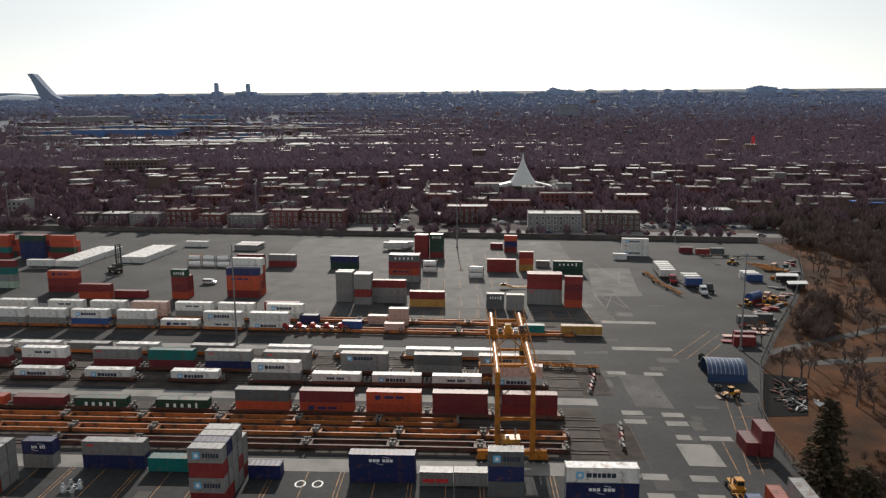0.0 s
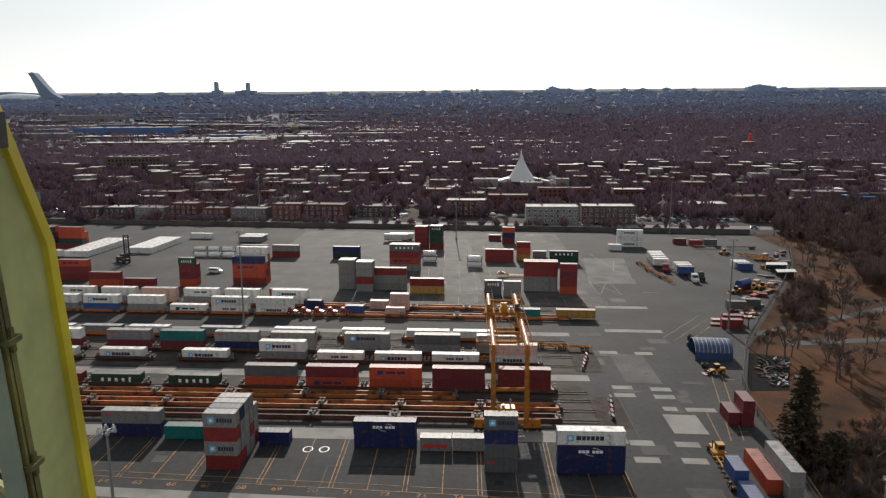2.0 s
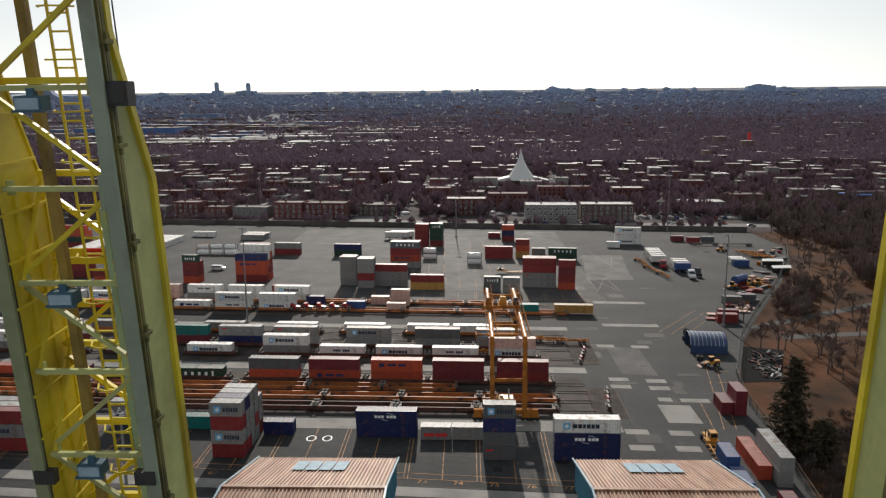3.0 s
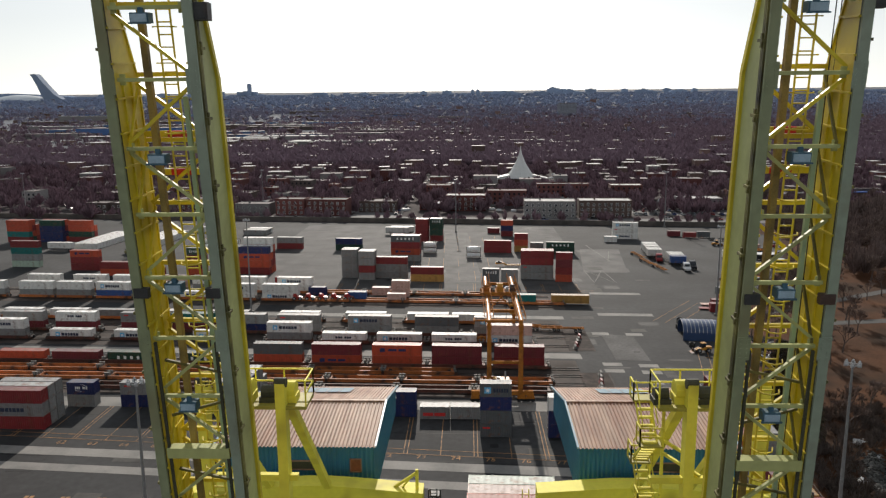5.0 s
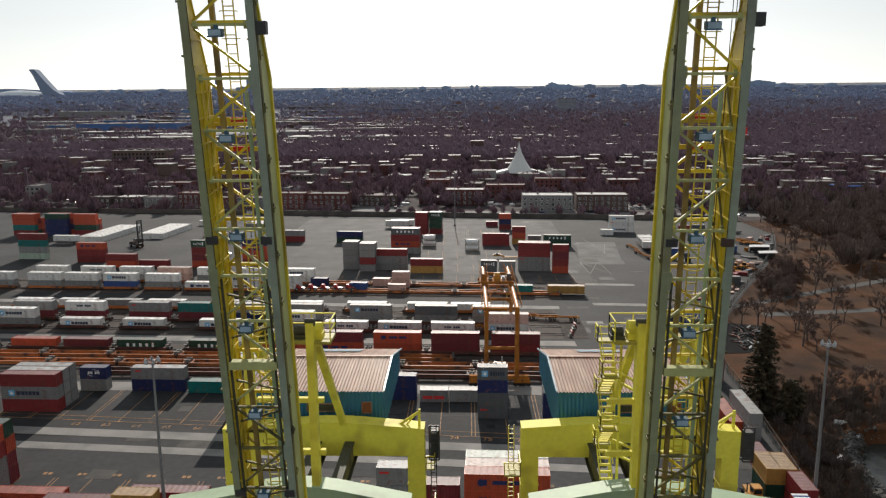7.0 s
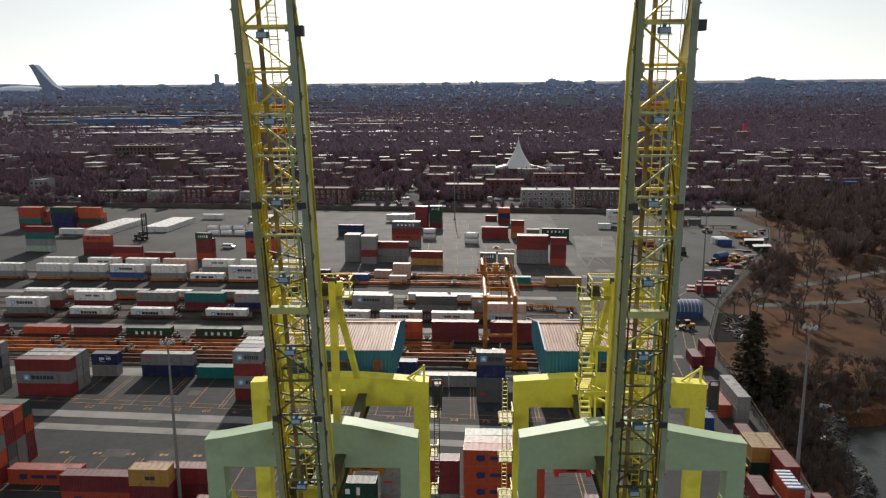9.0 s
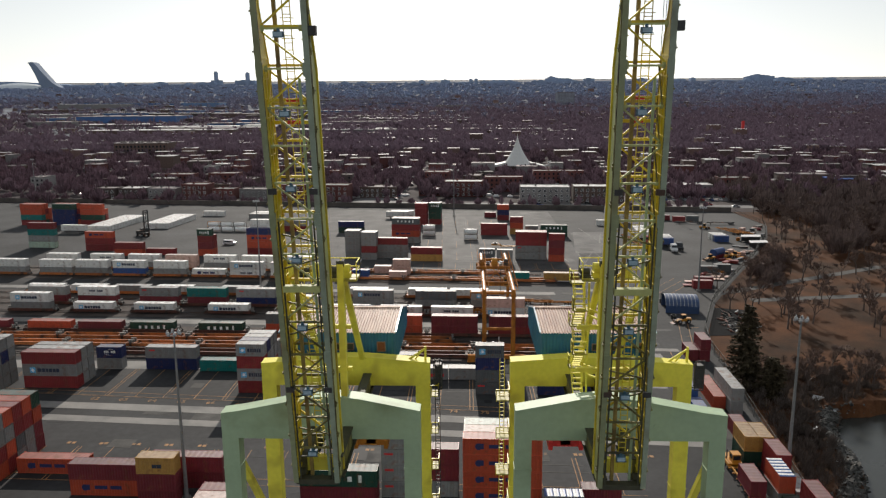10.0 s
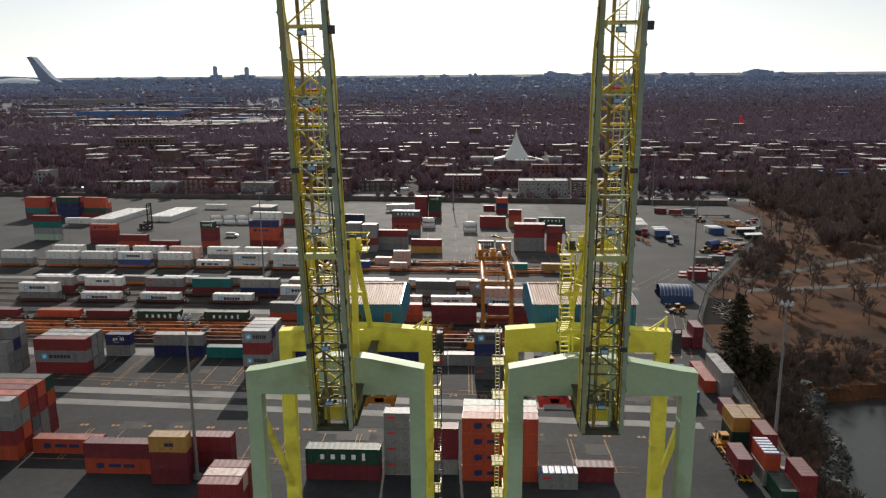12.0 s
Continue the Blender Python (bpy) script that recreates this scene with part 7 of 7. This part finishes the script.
factory = thing("factory_window_rows", "rows of dark windows on the old brick factory", "windows", pose(-387, 776.8, 0, 0, 0, 4), kind="structure")
for s in range(3):
    for k in range(14):
        part("window", pane, None, factory, at=pose(3 + 4.1 * k, 0.9, 3 + 4.2 * s) @ Matrix.Diagonal((1.6, 1, 1.6, 1)))
# parked lorries and pale trailers in the industrial lots
lv, lf = [], []
for k in range(420):
    x, y = rng.uniform(-760, -240), rng.uniform(1080, 1480)
    z = land(x, y)
    w = rng.choice((12, 14, 26))
    n = len(lv)
    lv.extend([(x, y, z), (x + w, y, z), (x + w, y + 3, z), (x, y + 3, z), (x, y, z + 3.8), (x + w, y, z + 3.8), (x + w, y + 3, z + 3.8), (x, y + 3, z + 3.8)])
    lf.extend([(n + 4, n + 5, n + 6, n + 7), (n, n + 1, n + 5, n + 4), (n + 1, n + 2, n + 6, n + 5), (n + 3, n, n + 4, n + 7)])
me = bpy.data.meshes.new("far_trailers")
me.from_pydata(lv, [], lf)
me.materials.append(material("far_trailer", (0.5, 0.5, 0.5), 0.4, vary=0.1, per_island=0.6))
tagged(new("far_trailers", me), "rows of pale trailers in distant lots", "trailers", kind="stuff")
# cars standing all through the streets of the town
lv, lf = [], []
for k in range(1500):
    y = rng.uniform(415, 1250)
    x = rng.uniform(-0.6 * y, 0.55 * y)
    if y + 0.09 * x < 405 or x > 165 and y < 600:
        continue
    z, w, d = land(x, y), rng.uniform(3.5, 4.5), 1.8
    n = len(lv)
    for hz, e in ((0.0, 0.0), (0.8, 0.0), (1.45, 0.7)):
        lv.extend([(x + e, y + e * 0.2, z + hz), (x + w - e, y + e * 0.2, z + hz), (x + w - e, y + d - e * 0.2, z + hz), (x + e, y + d - e * 0.2, z + hz)])
    for a in (0, 4):
        lf.extend([(n + a + i, n + a + (i + 1) % 4, n + a + 4 + (i + 1) % 4, n + a + 4 + i) for i in range(4)])
    lf.append((n + 8, n + 9, n + 10, n + 11))
me = bpy.data.meshes.new("town_cars")
me.from_pydata(lv, [], lf)
me.materials.append(material("town_car_paint", (0.38, 0.38, 0.38), 0.25, 0.2, vary=0.1, per_island=0.95))
tagged(new("town_cars", me), "pale and dark cars along the town's streets", "cars", kind="stuff")
bm = bmesh.new()
beam(bm, (407, 1033, 4), (407, 1033, 30), 3.5)
tagged(new("red_sign_mast", mesh_of(bm, "red_sign_mast", mark_red)), "tall narrow bright red sign mast far off", "sign")


def broom(verts, faces, x, y, z, h, r, rnd, n, thin=1.0):
    """A leafless crown from afar: a short stem and many thin upward shoots."""
    for _ in range(n):
        a, t = rnd.uniform(0, 2 * math.pi), rnd.uniform(0.15, 0.5)
        rr = r * math.sqrt(rnd.random())
        px, py = x + rr * 0.35 * math.cos(a), y + rr * 0.35 * math.sin(a)
        qx, qy, qz = x + rr * math.cos(a), y + rr * math.sin(a), z + h * (1 - 0.45 * (rr / r) ** 2) * rnd.uniform(0.75, 1.05)
        s = r * rnd.uniform(0.05, 0.13) * thin
        b = a + 1.57
        k = len(verts)
        verts.extend([(px - s * math.cos(b), py - s * math.sin(b), z + h * t * 0.6), (px + s * math.cos(b), py + s * math.sin(b), z + h * t * 0.6), (qx + s * 1.3, qy, qz - s), (qx - s * 1.3, qy, qz)])
        faces.append((k, k + 1, k + 2, k + 3))


# scrub on the river bank, woods of the park
scrub_mat = material("dark_scrub", (0.10, 0.08, 0.07), 0.95, vary=0.3, per_island=0.4, spec=0.1)
park_mat = material("park_twigs", (0.15, 0.112, 0.102), 0.95, vary=0.3, per_island=0.35, spec=0.1)


def stuff_of(name, verts, faces, mat, words, category):
    me = bpy.data.meshes.new(name)
    me.from_pydata(verts, [], faces)
    me.materials.append(mat)
    tagged(new(name, me), words, category, kind="stuff")


rnd = random.Random(9)
tv, tf = [], []
for k in range(420):
    y = rnd.uniform(38, 112)
    x = rnd.uniform(edge_x(y) + 3.0, edge_x(y) + 12 + max(0.0, y - 70) * 0.7)
    if x > shore_x(y) - 1.5:
        continue
    broom(tv, tf, x, y, land(x, y) - 0.1, rnd.uniform(0.8, 3.2), rnd.uniform(0.7, 1.8), rnd, 46, 0.22)
for k in range(260):
    x, y = rnd.uniform(82, 150), rnd.uniform(87.5, 104)
    if land(x, y) < -0.3:
        continue
    broom(tv, tf, x, y, land(x, y) - 0.1, rnd.uniform(0.8, 3.0), rnd.uniform(0.8, 1.9), rnd, 46, 0.22)
stuff_of("bank_scrub", tv, tf, scrub_mat, "tangled leafless dark scrub on the river bank", "scrub")
tv, tf = [], []
for k in range(330):
    y = rnd.uniform(232, 352)
    x = edge_x(y) + 20 + (352 - y) * 0.10 + rnd.random() * 150
    broom(tv, tf, x, y, -0.1, rnd.uniform(6, 12), rnd.uniform(3, 5), rnd, 120, 0.28)
for k in range(46):
    y = rnd.uniform(186, 235)
    x = edge_x(y) + 6 + rnd.random() * 11
    broom(tv, tf, x, y, -0.1, rnd.uniform(2, 6), rnd.uniform(1.5, 3.2), rnd, 90, 0.22)
for k in range(380):
    y = rnd.uniform(345, 455)
    x = rnd.uniform(170, 420)
    if 383 < y + 0.09 * x < 397:
        continue
    broom(tv, tf, x, y, -0.1, rnd.uniform(8, 13), rnd.uniform(3, 5), rnd, 80, 0.5)
stuff_of("park_woods", tv, tf, park_mat, "dense leafless brown woods behind the park", "trees")
tv, tf = [], []
for k in range(2600):
    y = rnd.uniform(392, 820)
    x = rnd.uniform(-0.62 * y - 80, 0.6 * y + 80)
    if y < 412 + 0.09 * -x and y > 380 - 0.09 * x:
        continue
    if 25 < x < 95 and 570 < y < 640:
        continue
    broom(tv, tf, x, y, -0.1, rnd.uniform(7, 12), rnd.uniform(3, 5.5), rnd, 70, 0.6)
for k in range(130):
    x = rnd.uniform(-330, 150)
    broom(tv, tf, x, 377 - 0.105 * x + rnd.uniform(-2, 3), 0, rnd.uniform(4, 8), rnd.uniform(1.5, 3), rnd, 42)
tiers = [[], [], [], []]
count = len(tf)
for k in range(21000):
    y = 780 + 3560 * rnd.random() ** 1.35
    x = rnd.uniform(-0.66 * y, 0.64 * y)
    if x < -0.2 * y and 1080 < y < 2600 and rnd.random() < 0.7:
        continue
    s = 1 + y / 2200
    broom(tv, tf, x, y, land(x, y) - 0.5, rnd.uniform(7, 11) * min(s, 1.5), rnd.uniform(4, 8) * s, rnd, 13)
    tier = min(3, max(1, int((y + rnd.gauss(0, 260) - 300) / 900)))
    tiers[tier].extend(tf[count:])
    count = len(tf)
    if len(tiers[0]) == 0:
        tiers[0].extend(tf[:count - 13])
# Light painted in the tints: flare red nearby, paler blue haze far off.
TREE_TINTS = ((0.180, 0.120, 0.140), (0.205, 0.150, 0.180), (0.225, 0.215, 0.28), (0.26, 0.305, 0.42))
for name, part_f, colour, words in zip(("street_trees", "town_trees", "far_woods", "distant_woods"), tiers, TREE_TINTS, ("leafless street trees all through the town", "leafless brown trees of the outer town", "leafless woods towards the horizon, haze-grey in colour", "hazy blue-grey woods near the horizon")):
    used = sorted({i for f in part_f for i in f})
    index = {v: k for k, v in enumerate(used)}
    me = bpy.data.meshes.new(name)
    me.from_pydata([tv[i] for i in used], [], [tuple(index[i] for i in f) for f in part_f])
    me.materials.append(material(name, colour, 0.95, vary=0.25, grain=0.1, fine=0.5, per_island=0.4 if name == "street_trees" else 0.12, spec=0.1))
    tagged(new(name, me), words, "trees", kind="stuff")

# containers of the rear yard, one mesh each
far_left = [f for f in FAR if f[0].translation.x < -94]
lv, lf, li = [], [], []
FAR_PAINTS = sorted({f[2] for f in far_left})
for m, length, key in far_left:
    body, frame_me, roof, leaf, rod = container_meshes(length, key)
    for me, index in ((body, 0), (frame_me, 0), (leaf, 0), (roof, 1)):
        n = len(lv)
        lv.extend((m @ v.co)[:] for v in me.vertices)
        lf.extend(tuple(n + i for i in p.vertices) for p in me.polygons)
        li.extend([2 * FAR_PAINTS.index(key) + index] * len(me.polygons))
me = bpy.data.meshes.new("rear_corner_containers")
me.from_pydata(lv, [], lf)
for key in FAR_PAINTS:
    me.materials.append(SIDE[key])
    me.materials.append(ROOF[key])
me.polygons.foreach_set("material_index", li)
tagged(new("rear_corner_containers", me), "rows of white, orange and blue containers in the rear corner", "shipping containers", kind="stuff")
for m, length, key in (f for f in FAR if f[0].translation.x >= -94):
    if ("whole", length, key) not in CACHE:
        bm = bmesh.new()
        body, frame_me, roof, leaf, rod = container_meshes(length, key)
        for me, index in ((body, 0), (frame_me, 0), (leaf, 0), (roof, 1)):
            n = len(bm.faces)
            bm.from_mesh(me)
            bm.faces.ensure_lookup_table()
            for f in bm.faces[n:]:
                f.material_index = index
        me = bpy.data.meshes.new("shipping_container")
        bm.to_mesh(me)
        bm.free()
        me.materials.append(SIDE[key])
        me.materials.append(ROOF[key])
        CACHE["whole", length, key] = me
    ob = new("shipping_container", CACHE["whole", length, key])
    ob.matrix_basis = m
    tagged(ob, f"{PAINTS[key][0]} corrugated container in the rear yard", "shipping container", "rear yard containers")


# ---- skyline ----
# Haze over the skyline is put straight into this blue-grey.
haze = material("haze_blue_grey", (0.26, 0.33, 0.46), 0.95, vary=0.2, grain=0.004, fine=0.02, space="World")
def skyline_block(x, w, h, d=40, y=4300):
    bm = bmesh.new()
    box(bm, -w / 2, w / 2, 0, d, -30, h)
    box(bm, -w * 0.2, w * 0.15, 2, d - 2, h, h + 4)
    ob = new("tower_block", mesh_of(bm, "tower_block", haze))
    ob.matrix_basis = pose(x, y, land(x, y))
    tagged(ob, "distant tower block on the skyline, haze-blue in colour", "tower block", "skyline blocks")


rng = random.Random(31)
for k in range(95):
    skyline_block(rng.uniform(-2500, 2500), rng.uniform(15, 70), rng.uniform(8, 24), y=rng.uniform(4150, 4450))
for x, w, h in ((1660, 60, 16), (1700, 70, 22), (1750, 80, 18), (1850, 60, 12), (520, 110, 18), (600, 40, 15), (505, 40, 22), (-1463, 60, 18), (-1300, 120, 16), (-1277, 16, 42), (-1463, 14, 46), (40, 20, 16), (70, 20, 17), (1167, 40, 14)):
    skyline_block(x, w, h * 1.7, y=4300 + 7 * (w % 11) + 0.05 * abs(x))
bm = bmesh.new()
n = 120
top = [bm.verts.new((-3000 + 6000 * k / n, 4450, land(0, 4450) + 6 + 5 * noise.noise((k * 0.35, 0, 0)) + 4 * noise.noise((k * 1.7, 3, 0)) + (26 * math.exp(-((k - 4) / 6) ** 2)))) for k in range(n + 1)]
low = [bm.verts.new((v.co.x, 4440, land(0, 4440) - 40)) for v in top]
back = [bm.verts.new((v.co.x, 4880, v.co.z)) for v in top]
for k in range(n):
    bm.faces.new((low[k], low[k + 1], top[k + 1], top[k]))
    bm.faces.new((top[k], top[k + 1], back[k + 1], back[k]))
tagged(new("distant_hills", mesh_of(bm, "distant_hills", haze)), "low hills along the horizon, haze-blue in colour", "hills", kind="structure")


def stadium(x, y):
    ob = thing("stadium", "far stadium with a leaning curved tower", "stadium", pose(x, y, land(x, y) - 5) @ Matrix.Scale(1.45, 4))
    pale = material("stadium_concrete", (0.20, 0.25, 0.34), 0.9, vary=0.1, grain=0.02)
    bm = bmesh.new()
    prof = [(90, 0), (50, 6), (15, 28), (-15, 62), (-45, 100), (-52, 104), (-70, 102), (-62, 92), (-48, 62), (-35, 30), (-20, 0)]
    prism(bm, prof, -18, 18)
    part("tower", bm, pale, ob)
    bm = bmesh.new()
    rows = []
    for k in range(6):
        a = math.pi / 2 * k / 5
        rows.append([bm.verts.new((-120 + 110 * math.cos(a) * math.cos(2 * math.pi * q / 24), 60 * math.cos(a) * math.sin(2 * math.pi * q / 24), 26 * math.sin(a))) for q in range(24)])
    for a, b in zip(rows, rows[1:]):
        for q in range(24):
            bm.faces.new((a[q], a[(q + 1) % 24], b[(q + 1) % 24], b[q]))
    part("bowl", bm, material("stadium_roof", (0.62, 0.66, 0.70), 0.6, vary=0.1, grain=0.02), ob, "pale domed stadium roof")


stadium(-2300, 4120)
